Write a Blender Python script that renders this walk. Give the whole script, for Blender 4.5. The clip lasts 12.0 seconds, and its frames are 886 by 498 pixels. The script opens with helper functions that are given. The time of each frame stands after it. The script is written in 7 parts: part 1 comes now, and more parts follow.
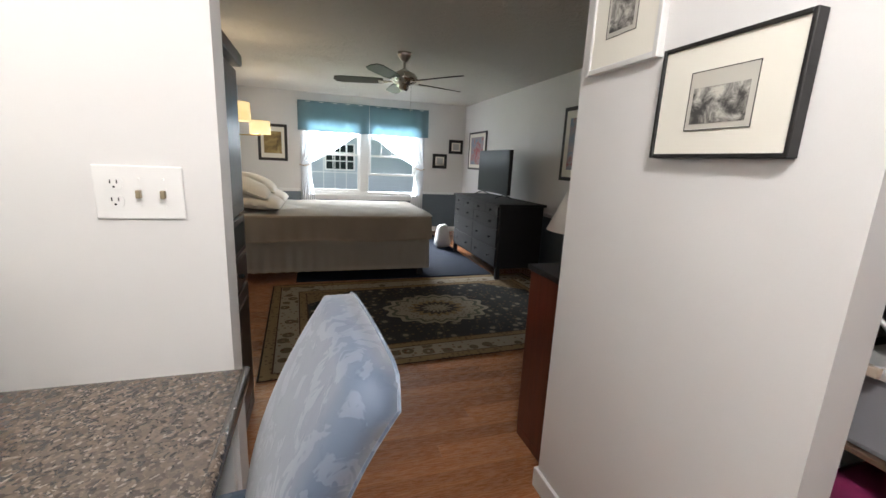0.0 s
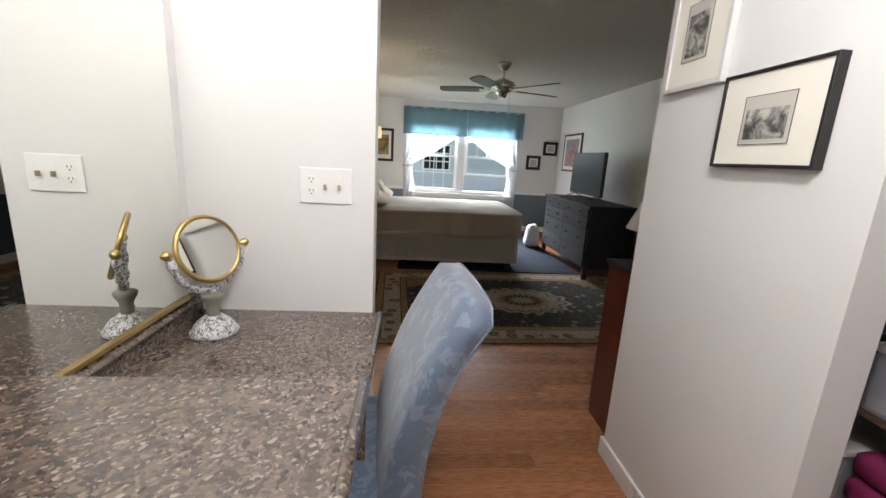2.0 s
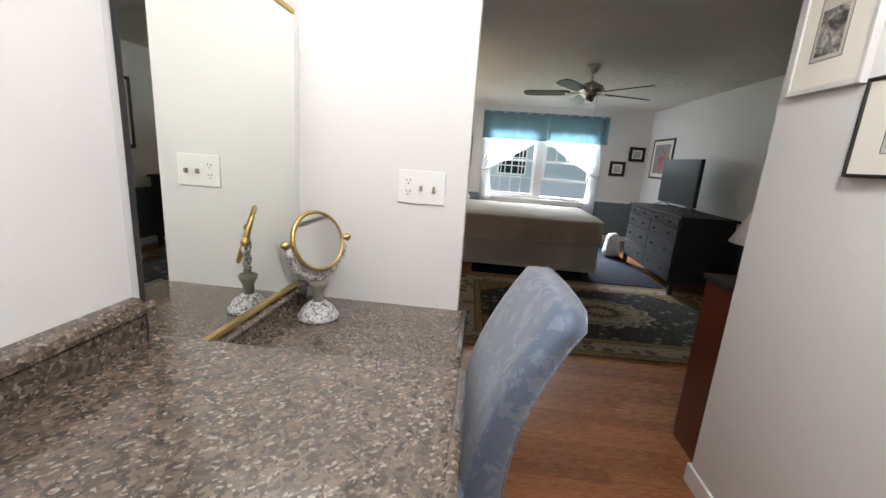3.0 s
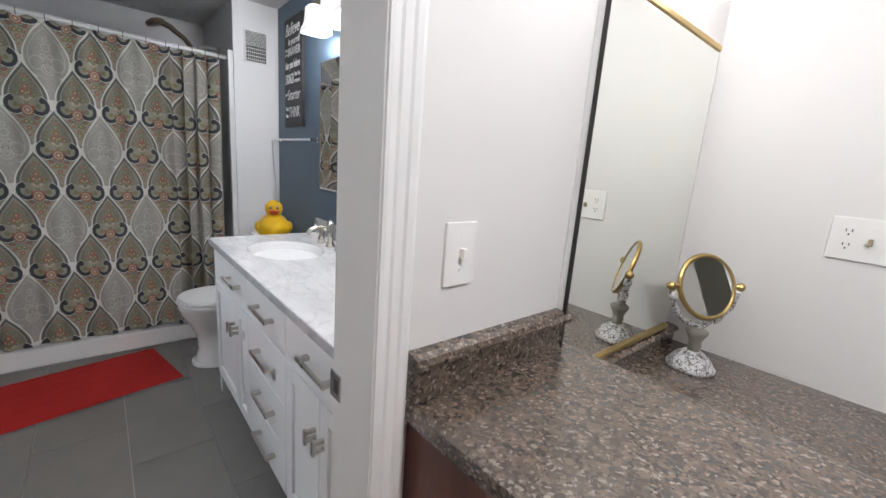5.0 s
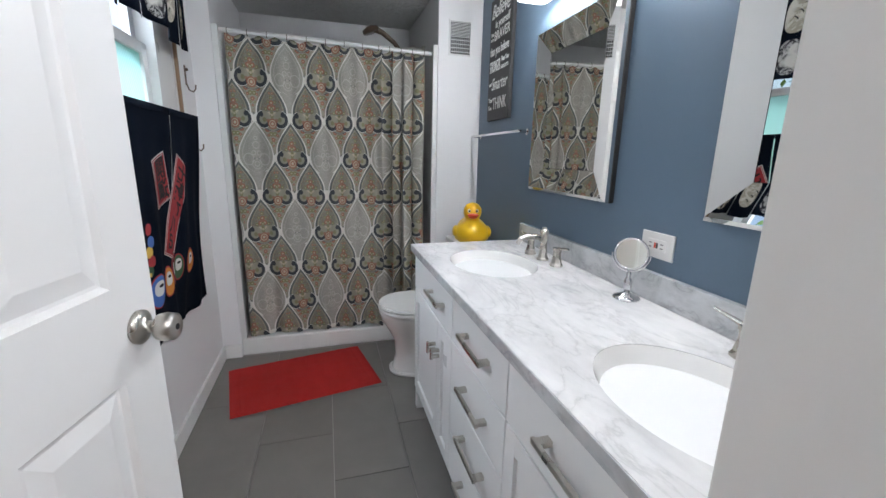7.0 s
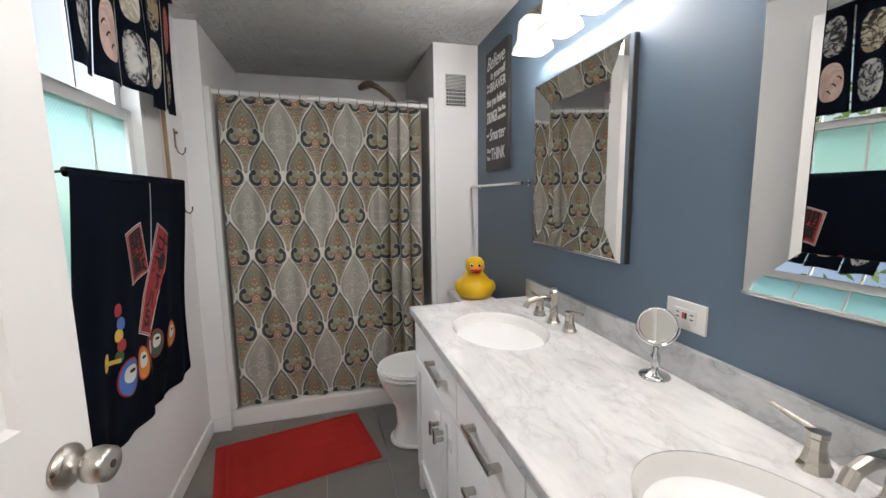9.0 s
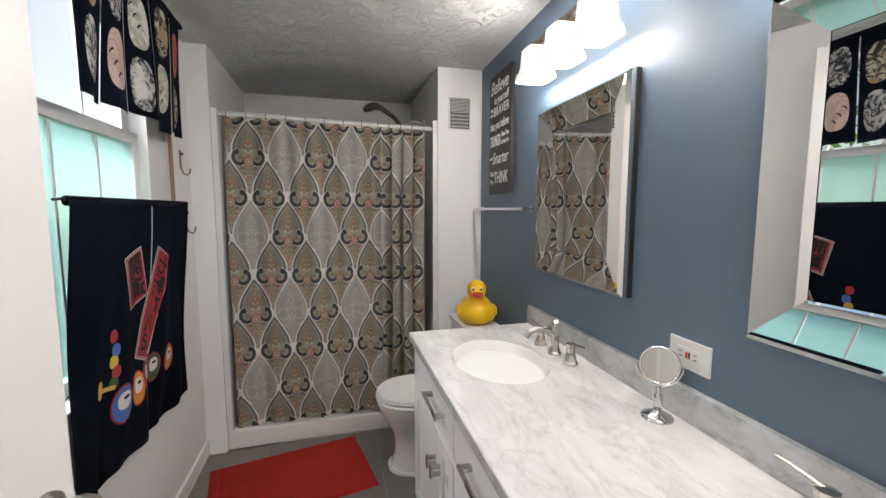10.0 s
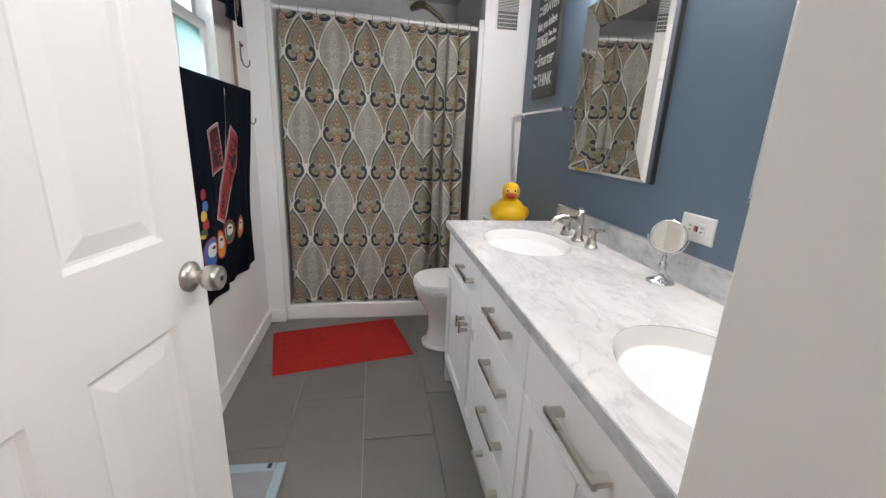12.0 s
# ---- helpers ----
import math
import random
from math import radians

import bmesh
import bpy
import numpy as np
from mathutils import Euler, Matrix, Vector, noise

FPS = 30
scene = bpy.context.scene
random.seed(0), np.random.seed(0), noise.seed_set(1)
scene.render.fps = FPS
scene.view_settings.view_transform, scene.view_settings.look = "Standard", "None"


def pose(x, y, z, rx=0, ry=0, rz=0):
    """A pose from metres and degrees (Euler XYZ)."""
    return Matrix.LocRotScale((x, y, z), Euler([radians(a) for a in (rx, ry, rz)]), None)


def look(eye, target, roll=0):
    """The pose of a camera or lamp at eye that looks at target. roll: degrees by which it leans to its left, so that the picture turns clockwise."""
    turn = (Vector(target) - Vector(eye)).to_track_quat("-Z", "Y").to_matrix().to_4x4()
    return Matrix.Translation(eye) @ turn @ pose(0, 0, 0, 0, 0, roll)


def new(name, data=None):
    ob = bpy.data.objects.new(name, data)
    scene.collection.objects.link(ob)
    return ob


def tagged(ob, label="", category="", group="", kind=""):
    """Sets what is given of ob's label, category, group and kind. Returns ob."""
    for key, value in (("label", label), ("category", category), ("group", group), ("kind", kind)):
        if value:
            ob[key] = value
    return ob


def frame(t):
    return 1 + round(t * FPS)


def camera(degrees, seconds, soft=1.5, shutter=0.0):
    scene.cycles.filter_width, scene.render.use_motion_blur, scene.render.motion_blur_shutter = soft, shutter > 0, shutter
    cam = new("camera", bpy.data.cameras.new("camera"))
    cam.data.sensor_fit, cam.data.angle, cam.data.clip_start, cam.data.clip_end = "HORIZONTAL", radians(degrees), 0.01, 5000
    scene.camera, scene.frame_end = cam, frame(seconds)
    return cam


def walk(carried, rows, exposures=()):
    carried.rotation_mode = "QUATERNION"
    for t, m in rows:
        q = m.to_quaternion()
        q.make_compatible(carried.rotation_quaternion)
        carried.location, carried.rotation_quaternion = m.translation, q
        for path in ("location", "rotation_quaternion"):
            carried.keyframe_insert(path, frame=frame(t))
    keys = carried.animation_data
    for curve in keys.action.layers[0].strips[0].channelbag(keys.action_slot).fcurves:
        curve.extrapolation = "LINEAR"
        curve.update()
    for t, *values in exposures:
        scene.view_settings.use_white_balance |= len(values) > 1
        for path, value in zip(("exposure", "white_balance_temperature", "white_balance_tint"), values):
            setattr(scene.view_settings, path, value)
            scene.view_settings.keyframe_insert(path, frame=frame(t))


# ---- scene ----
cam = camera(95.4, 12.0)
PATH = [
    (0, (0.819, -1.054, 1.281), (1.413, 0.81, 0.863), 2.7),
    (0.5, (0.773, -1.112, 1.292), (1.218, 0.794, 0.881), 3.1),
    (1, (0.757, -1.225, 1.294), (1.076, 0.706, 0.88), 3.1),
    (1.5, (0.747, -1.327, 1.299), (0.976, 0.614, 0.876), 3.2),
    (2, (0.734, -1.387, 1.298), (0.9, 0.557, 0.859), 3.2),
    (2.5, (0.689, -1.408, 1.293), (0.748, 0.54, 0.847), 3.6),
    (4.5, (0.645, -1.518, 1.307), (-0.576, 0.016, 0.91), 4.8),
    (5, (0.518, -1.561, 1.303), (-0.965, -0.282, 0.893), 4.3),
    (5.5, (0.366, -1.593, 1.3), (-1.304, -0.586, 0.857), 3.3),
    (6, (0.246, -1.599, 1.275), (-1.54, -0.833, 0.802), 2.9),
    (6.5, (0.144, -1.563, 1.261), (-1.705, -0.981, 0.767), 2.3),
    (8.5, (-0.069, -1.498, 1.293), (-1.964, -0.961, 0.948), -0.9),
    (9, (-0.075, -1.477, 1.334), (-1.984, -0.945, 1.07), -0.8),
    (9.5, (-0.088, -1.465, 1.368), (-2.008, -0.943, 1.16), -0.4),
    (10, (-0.088, -1.457, 1.384), (-2.011, -0.944, 1.187), -0.0),
    (10.5, (-0.079, -1.455, 1.365), (-1.999, -0.953, 1.117), 0.7),
    (11, (-0.041, -1.471, 1.314), (-1.95, -0.993, 0.954), 1.4),
    (11.5, (0.016, -1.476, 1.266), (-1.884, -1.061, 0.799), 2.0),
    (12, (0.095, -1.5, 1.24), (-1.801, -1.164, 0.701), 2.4),
]
EXPOSURES = [(0.0, 0.34, 6450, 11), (2.7, 0.32, 6350, 11), (4.5, 0.05, 6250, 11), (5.5, 0.12, 6050, 12), (6.5, 0.16, 6000, 10), (8.5, 0.14, 6600, 12), (9.5, 0.08, 6850, 13), (11.3, 0.12, 6800, 13), (12.0, 0.22, 6600, 13)]
walk(cam, [(t, look(eye, target, roll)) for t, eye, target, roll in PATH], EXPOSURES)

# ---- world and lights ----
world = bpy.data.worlds.new("world")
scene.world = world
world.use_nodes = True
wn = world.node_tree
sky = wn.nodes.new("ShaderNodeTexSky")
sky.sky_type, sky.sun_disc = "NISHITA", False
sky.sun_elevation, sky.sun_rotation = radians(39), radians(261)
wn.nodes["Background"].inputs[1].default_value = 0.12
wn.links.new(sky.outputs[0], wn.nodes["Background"].inputs[0])
sun = new("sun", bpy.data.lights.new("sun", "SUN"))
sun.data.energy, sun.data.angle, sun.data.color = 3.0, radians(0.6), (1, 0.95, 0.87)
sun.matrix_world = look((0, 0, 0), (0.75, 0.12, -0.62))


def lamp(name, kind, place, watts, colour=(1, 1, 1), radius=0.03, target=None, sx=0.1, sy=0.1):
    d = bpy.data.lights.new(name, kind)
    d.energy, d.color = watts, colour
    if kind == "AREA":
        d.shape, d.size, d.size_y = "RECTANGLE", sx, sy
    else:
        d.shadow_soft_size = radius
    ob = new(name, d)
    ob.matrix_world = look(place, target) if target else Matrix.Translation(place)
    return ob


WARM, COOL = (1.0, 0.955, 0.91), (0.90, 0.95, 1.0)
# daylight through the bedroom window and the bath window
for p in ((0.14, 3.1, 1.64), (0.14, 4.8, 1.61)):
    lamp("bedside_bulb", "POINT", p, 3.5, (1.0, 0.80, 0.56), 0.04)
lamp("bedroom_daylight", "AREA", (1.63, 12.0, 4.6), 8000, COOL, target=(1.63, 6.0, 1.2), sx=4.0, sy=2.5)
lamp("bath_daylight", "AREA", (-1.75, -3.1, 2.85), 130, COOL, target=(-1.75, -1.4, 0.7), sx=1.4, sy=1.0)
BATH_BULBS = [(x, -0.69, 1.935) for x in (-1.591, -1.391, -1.191)]
for p in BATH_BULBS:
    lamp("bath_bulb", "POINT", p, 6.2, (1.0, 0.985, 0.97), 0.03)
for x in (-0.629, -0.429, -0.229):
    lamp("bath_bulb", "POINT", (x, -0.715, 1.935), 5.2, (1.0, 0.985, 0.97), 0.03)
HALL_BULBS = [(0.096, y, 1.835) for y in (-0.30, -0.50, -0.70)]
for p in HALL_BULBS:
    lamp("vanity_bulb", "POINT", p, 1.0, WARM, 0.035)


# fill light added to brighten the hall; no ceiling lamp is known there
HALL_FILL = (1.0, -1.15, 2.165)
lamp("hall_bulb", "POINT", HALL_FILL, 44, (1.0, 0.985, 0.965), 0.10)


# ---- materials ----
def nodes_of(name):
    m = bpy.data.materials.new(name)
    m.use_nodes = True
    t = m.node_tree
    return m, t, t.nodes["Principled BSDF"]


def mixed(t, fac, a, b, kind="MIX"):
    n = t.nodes.new("ShaderNodeMix")
    n.data_type, n.blend_type = "RGBA", kind
    for socket, v in ((n.inputs[0], fac), (n.inputs[6], a), (n.inputs[7], b)):
        if isinstance(v, (int, float)):
            socket.default_value = v
        elif isinstance(v, tuple):
            socket.default_value = (*v[:3], 1)
        else:
            t.links.new(v, socket)
    return n.outputs[2]


def math_node(t, op, a, b=0.0, c=0.0):
    n = t.nodes.new("ShaderNodeMath")
    n.operation = op
    for i, v in enumerate((a, b, c)):
        if isinstance(v, (int, float)):
            n.inputs[i].default_value = v
        else:
            t.links.new(v, n.inputs[i])
    return n.outputs[0]


def coords(t, kind="Object", scale=(1, 1, 1), rot=(0, 0, 0)):
    c = t.nodes.new("ShaderNodeTexCoord")
    m = t.nodes.new("ShaderNodeMapping")
    m.inputs["Scale"].default_value = scale
    m.inputs["Rotation"].default_value = rot
    t.links.new(c.outputs[kind], m.inputs[0])
    return m.outputs[0]


def noise_node(t, vec, scale, detail=4, rough=0.55, distort=0.0):
    n = t.nodes.new("ShaderNodeTexNoise")
    n.inputs["Scale"].default_value, n.inputs["Detail"].default_value = scale, detail
    n.inputs["Roughness"].default_value, n.inputs["Distortion"].default_value = rough, distort
    t.links.new(vec, n.inputs["Vector"])
    return n.outputs["Fac"]


def ramp(t, fac, stops):
    n = t.nodes.new("ShaderNodeValToRGB")
    e = n.color_ramp.elements
    while len(e) < len(stops):
        e.new(0.5)
    for el, (p, c) in zip(e, stops):
        el.position, el.color = p, (*c, 1) if len(c) == 3 else c
    t.links.new(fac, n.inputs[0])
    return n.outputs[0]


def bump(t, p, height, strength, distance=0.01):
    b = t.nodes.new("ShaderNodeBump")
    b.inputs["Strength"].default_value, b.inputs["Distance"].default_value = strength, distance
    t.links.new(height, b.inputs["Height"])
    t.links.new(b.outputs[0], p.inputs["Normal"])


def surface(name, colour, rough=0.5, metal=0.0, grain=60.0, vary=0.06, bumps=0.05, blotch=3.0, spec=0.5, sheen=0.0, coat=0.0, dist=0.003):
    """A plain surface with two scales of variation and a fine relief."""
    m, t, p = nodes_of(name)
    v = coords(t)
    fine, large = noise_node(t, v, grain), noise_node(t, v, blotch, 3)
    lo = tuple(c * (1 - vary * 1.6) for c in colour)
    hi = tuple(min(1, c * (1 + vary)) for c in colour)
    c = mixed(t, large, lo, hi)
    c = mixed(t, math_node(t, "MULTIPLY", fine, vary * 1.5), c, tuple(x * 0.7 for x in colour))
    t.links.new(c, p.inputs["Base Color"])
    r = math_node(t, "MULTIPLY_ADD", large, 0.14, rough - 0.07)
    t.links.new(r, p.inputs["Roughness"])
    p.inputs["Metallic"].default_value = metal
    p.inputs["Specular IOR Level"].default_value = spec
    p.inputs["Sheen Weight"].default_value = sheen
    p.inputs["Coat Weight"].default_value = coat
    if bumps:
        bump(t, p, fine, bumps, dist)
    return m


WALL = surface("wall_paint", (0.73, 0.715, 0.70), 0.55, grain=220, vary=0.025, bumps=0.12, dist=0.002)
BATHWALL = surface("bath_white_paint", (0.80, 0.795, 0.80), 0.5, grain=220, vary=0.025, bumps=0.1, dist=0.002)
BLUE = surface("blue_wall_paint", (0.105, 0.155, 0.215), 0.5, grain=240, vary=0.05, bumps=0.15, dist=0.002)
GREYBLUE = surface("grey_blue_wainscot_paint", (0.13, 0.16, 0.19), 0.5, grain=200, vary=0.05)
TRIM = surface("white_gloss_trim", (0.80, 0.80, 0.79), 0.3, grain=40, vary=0.02, bumps=0.03)
DOORW = surface("white_door_paint", (0.80, 0.79, 0.78), 0.35, grain=90, vary=0.02, bumps=0.06)
PORCELAIN = surface("white_porcelain", (0.82, 0.81, 0.79), 0.1, grain=10, vary=0.01, bumps=0, coat=0.4)
CABWHITE = surface("white_cabinet_lacquer", (0.80, 0.80, 0.80), 0.3, grain=30, vary=0.015, bumps=0.02)
PLASTIC = surface("white_plate_plastic", (0.82, 0.81, 0.79), 0.3, grain=30, vary=0.01, bumps=0)
NICKEL = surface("brushed_nickel", (0.58, 0.55, 0.50), 0.28, 1.0, grain=300, vary=0.08, bumps=0.03)
CHROME = surface("chrome", (0.72, 0.72, 0.73), 0.1, 1.0, grain=50, vary=0.02, bumps=0)
BRASS = surface("antique_brass", (0.56, 0.40, 0.16), 0.33, 1.0, grain=160, vary=0.2, bumps=0.1)
BRONZE = surface("dark_bronze_metal", (0.16, 0.12, 0.09), 0.35, 0.9, grain=160, vary=0.15, bumps=0.05)
BLACK = surface("black_satin_paint", (0.011, 0.010, 0.010), 0.5, grain=80, vary=0.2, bumps=0.05)
BLACKWOOD = surface("black_brown_wood", (0.011, 0.010, 0.012), 0.6, grain=60, vary=0.3, bumps=0.08)
DARKSLOT = surface("dark_slot", (0.02, 0.02, 0.02), 0.6, vary=0.1, bumps=0)
MAT_CREAM = surface("cream_mount_board", (0.80, 0.77, 0.68), 0.8, grain=300, vary=0.02)
SILVER = surface("silver_frame_paint", (0.72, 0.71, 0.69), 0.3, 0.2, grain=90, vary=0.05)
SHEET = surface("cream_bed_sheet", (0.70, 0.66, 0.58), 0.9, grain=140, vary=0.06, bumps=0.2, sheen=0.2)
TAN = surface("tan_bed_cover", (0.55, 0.45, 0.35), 0.9, grain=160, vary=0.08, bumps=0.2, sheen=0.2)
SKIRT = surface("beige_bed_skirt", (0.58, 0.52, 0.44), 0.9, grain=160, vary=0.06, bumps=0.2)
TEAL = surface("teal_valance_cloth", (0.22, 0.32, 0.36), 0.9, grain=200, vary=0.1, bumps=0.25)
RED_RUG = surface("red_cotton_mat", (0.43, 0.030, 0.026), 0.95, grain=420, vary=0.25, bumps=0.9, spec=0.1, dist=0.004)
NAVY_RUG = surface("navy_carpet", (0.013, 0.018, 0.030), 0.98, grain=300, vary=0.3, bumps=0.6, spec=0.05)
YELLOW = surface("yellow_duck_plastic", (0.82, 0.50, 0.012), 0.3, grain=20, vary=0.02, bumps=0)
ORANGE = surface("red_duck_bill", (0.62, 0.055, 0.02), 0.35, vary=0.02, bumps=0)
WHITE_SHADE = surface("white_lamp_fabric", (0.78, 0.75, 0.70), 0.8, grain=200, vary=0.02)
NAVY = surface("navy_cloth", (0.0055, 0.010, 0.021), 0.9, grain=500, vary=0.3, bumps=0.25, spec=0.15)
TANK_GREY = surface("pale_blue_plastic", (0.36, 0.47, 0.53), 0.35, vary=0.05)
GREYBIN = surface("grey_storage_plastic", (0.30, 0.30, 0.32), 0.4, vary=0.08)
MAGENTA = surface("magenta_cloth", (0.20, 0.010, 0.07), 0.8, grain=160, vary=0.2, bumps=0.2)
PURPLE = surface("plum_cloth", (0.12, 0.01, 0.06), 0.85, grain=160, vary=0.2, bumps=0.2)
BROWNSTRAP = surface("brown_shelf_wood", (0.14, 0.085, 0.055), 0.5, grain=60, vary=0.3)
WHITEBAG = surface("white_plastic_bag", (0.70, 0.69, 0.68), 0.35, grain=30, vary=0.08, bumps=0.6, dist=0.01)


def wood(name, light, dark, axis=0, rough=0.35, scale=1.0, coat=0.0):
    m, t, p = nodes_of(name)
    s = [9.0 * scale] * 3
    s[axis] = 0.7 * scale
    v = coords(t, "Object", tuple(s))
    g = noise_node(t, v, 3.2, 6, 0.6, 1.2)
    f = noise_node(t, v, 22, 3, 0.6)
    info = t.nodes.new("ShaderNodeObjectInfo")
    c = ramp(t, g, [(0.3, dark), (0.7, light)])
    c = mixed(t, math_node(t, "MULTIPLY", f, 0.3), c, dark)
    hsv = t.nodes.new("ShaderNodeHueSaturation")
    t.links.new(c, hsv.inputs["Color"])
    t.links.new(math_node(t, "MULTIPLY_ADD", info.outputs["Random"], 0.55, 0.72), hsv.inputs["Value"])
    t.links.new(hsv.outputs[0], p.inputs["Base Color"])
    t.links.new(math_node(t, "MULTIPLY_ADD", f, 0.15, rough - 0.07), p.inputs["Roughness"])
    p.inputs["Coat Weight"].default_value = coat
    bump(t, p, g, 0.08, 0.002)
    return m


OAK = wood("oak_floor_board", (0.40, 0.175, 0.078), (0.25, 0.098, 0.042), 0, 0.27, coat=0.15)
CHERRY = wood("cherry_cabinet_wood", (0.125, 0.028, 0.014), (0.06, 0.014, 0.008), 2, 0.3)
REDWOOD = wood("red_brown_vanity_wood", (0.16, 0.05, 0.028), (0.09, 0.028, 0.017), 2, 0.38)
HUTCHWOOD = wood("dark_walnut_wood", (0.075, 0.035, 0.022), (0.03, 0.015, 0.011), 2, 0.35)


def ceiling_material(name, colour, deep):
    """Knock-down stucco: broad raised splats over a fine grain."""
    m, t, p = nodes_of(name)
    v = coords(t)
    a = noise_node(t, v, 11, 6, 0.62, 1.4)
    b = noise_node(t, v, 60, 3)
    h = math_node(t, "MULTIPLY_ADD", b, 0.25, ramp(t, a, [(0.42, (0, 0, 0)), (0.58, (1, 1, 1))]))
    t.links.new(mixed(t, a, tuple(c * 0.93 for c in colour), colour), p.inputs["Base Color"])
    p.inputs["Roughness"].default_value = 0.85
    bump(t, p, h, deep, 0.012)
    return m


BATHCEIL = ceiling_material("bath_stucco_ceiling", (0.70, 0.70, 0.69), 1.0)
BEDCEIL = ceiling_material("bedroom_stucco_ceiling", (0.62, 0.59, 0.55), 0.5)


def speckled(name):
    """Brown laminate that imitates granite: dark ground with tan, grey and rust chips."""
    m, t, p = nodes_of(name)
    v = coords(t)
    warp = noise_node(t, v, 40, 2)
    vv = t.nodes.new("ShaderNodeVectorMath")
    vv.operation = "ADD"
    comb = t.nodes.new("ShaderNodeCombineXYZ")
    for i in range(3):
        t.links.new(math_node(t, "MULTIPLY", warp, 0.02), comb.inputs[i])
    t.links.new(v, vv.inputs[0])
    t.links.new(comb.outputs[0], vv.inputs[1])
    c = None
    for scale, stops in ((88, [(0.0, (0.025, 0.020, 0.017)), (0.30, (0.077, 0.056, 0.043)), (0.52, (0.168, 0.123, 0.092)), (0.74, (0.24, 0.178, 0.135)), (0.90, (0.119, 0.091, 0.070))]),
                         (190, [(0.0, (0.042, 0.031, 0.024)), (0.45, (0.168, 0.126, 0.098)), (0.75, (0.28, 0.21, 0.165)), (0.93, (0.46, 0.38, 0.32))])):
        vo = t.nodes.new("ShaderNodeTexVoronoi")
        vo.inputs["Scale"].default_value = scale
        t.links.new(vv.outputs[0], vo.inputs["Vector"])
        sep = t.nodes.new("ShaderNodeSeparateColor")
        t.links.new(vo.outputs["Color"], sep.inputs[0])
        r = ramp(t, sep.outputs[0], stops)
        c = r if c is None else mixed(t, math_node(t, "GREATER_THAN", sep.outputs[1], 0.6), c, r)
    big = noise_node(t, v, 9, 3)
    c = mixed(t, math_node(t, "MULTIPLY", big, 0.6), c, (0.098, 0.073, 0.059))
    c = mixed(t, 0.30, c, (0.018, 0.015, 0.011))
    t.links.new(c, p.inputs["Base Color"])
    t.links.new(math_node(t, "MULTIPLY_ADD", big, 0.15, 0.16), p.inputs["Roughness"])
    p.inputs["Coat Weight"].default_value = 0.6
    p.inputs["Coat Roughness"].default_value = 0.16
    bump(t, p, noise_node(t, v, 90, 3), 0.06, 0.001)
    return m


GRANITE = speckled("brown_granite_laminate")


def marble(name, ground, vein, scale=2.2, amount=0.9):
    """Honed white marble: drawn-out grey clouds and a few faint feathered veins, all one way."""
    m, t, p = nodes_of(name)
    v = coords(t, "Object", (1.0, 2.6, 1.6), (0, 0, 0.75))
    cloud = noise_node(t, v, scale * 1.5, 6, 0.6, 0.5)
    wisps = noise_node(t, v, scale * 4.0, 7, 0.65, 0.35)
    n2 = noise_node(t, v, scale * 1.7, 8, 0.58, 0.7)
    line = math_node(t, "ABSOLUTE", math_node(t, "SUBTRACT", n2, 0.5))
    thin = ramp(t, line, [(0.0, (1, 1, 1)), (0.022, (0.25, 0.25, 0.25)), (0.07, (0, 0, 0))])
    soft = ramp(t, cloud, [(0.38, (0, 0, 0)), (0.66, (1, 1, 1))])
    c = mixed(t, math_node(t, "MULTIPLY", soft, amount * 0.55), ground, vein)
    c = mixed(t, math_node(t, "MULTIPLY", ramp(t, wisps, [(0.48, (0, 0, 0)), (0.70, (1, 1, 1))]), amount * 0.35), c, vein)
    c = mixed(t, math_node(t, "MULTIPLY", math_node(t, "MULTIPLY", thin, wisps), amount * 0.75), c, tuple(x * 0.75 for x in vein))
    t.links.new(c, p.inputs["Base Color"])
    t.links.new(math_node(t, "MULTIPLY_ADD", wisps, 0.10, 0.13), p.inputs["Roughness"])
    return m


MARBLE = marble("white_grey_marble", (0.74, 0.73, 0.725), (0.44, 0.44, 0.45))
MARBLE_GREY = marble("grey_marble_splash", (0.62, 0.63, 0.64), (0.22, 0.23, 0.25), 3.4)

m, t, p = nodes_of("grey_floor_tile")
v = coords(t)
info = t.nodes.new("ShaderNodeObjectInfo")
big = noise_node(t, v, 5, 5, 0.6, 0.6)
c = mixed(t, big, (0.140, 0.130, 0.119), (0.195, 0.182, 0.167))
hs = t.nodes.new("ShaderNodeHueSaturation")
t.links.new(c, hs.inputs["Color"])
t.links.new(math_node(t, "MULTIPLY_ADD", info.outputs["Random"], 0.12, 0.94), hs.inputs["Value"])
t.links.new(hs.outputs[0], p.inputs["Base Color"])
t.links.new(math_node(t, "MULTIPLY_ADD", noise_node(t, v, 30), 0.15, 0.3), p.inputs["Roughness"])
bump(t, p, noise_node(t, v, 120), 0.05, 0.002)
TILE = m
GROUT = surface("pale_grout", (0.36, 0.34, 0.32), 0.9, grain=200, vary=0.1, bumps=0.2)


def mirror_glass(name, tint=(0.90, 0.92, 0.90)):
    m, t, p = nodes_of(name)
    p.inputs["Base Color"].default_value = (*tint, 1)
    p.inputs["Metallic"].default_value, p.inputs["Roughness"].default_value = 1.0, 0.012
    return m


MIRROR = mirror_glass("mirror_glass", (0.86, 0.88, 0.84))
MIRROR2 = mirror_glass("bevelled_mirror_glass", (0.80, 0.80, 0.78))


def glowing(name, colour, strength):
    m, t, p = nodes_of(name)
    p.inputs["Base Color"].default_value = (0.8, 0.79, 0.77, 1)
    p.inputs["Roughness"].default_value = 0.35
    p.inputs["Emission Color"].default_value = (*colour, 1)
    p.inputs["Emission Strength"].default_value = strength
    return m


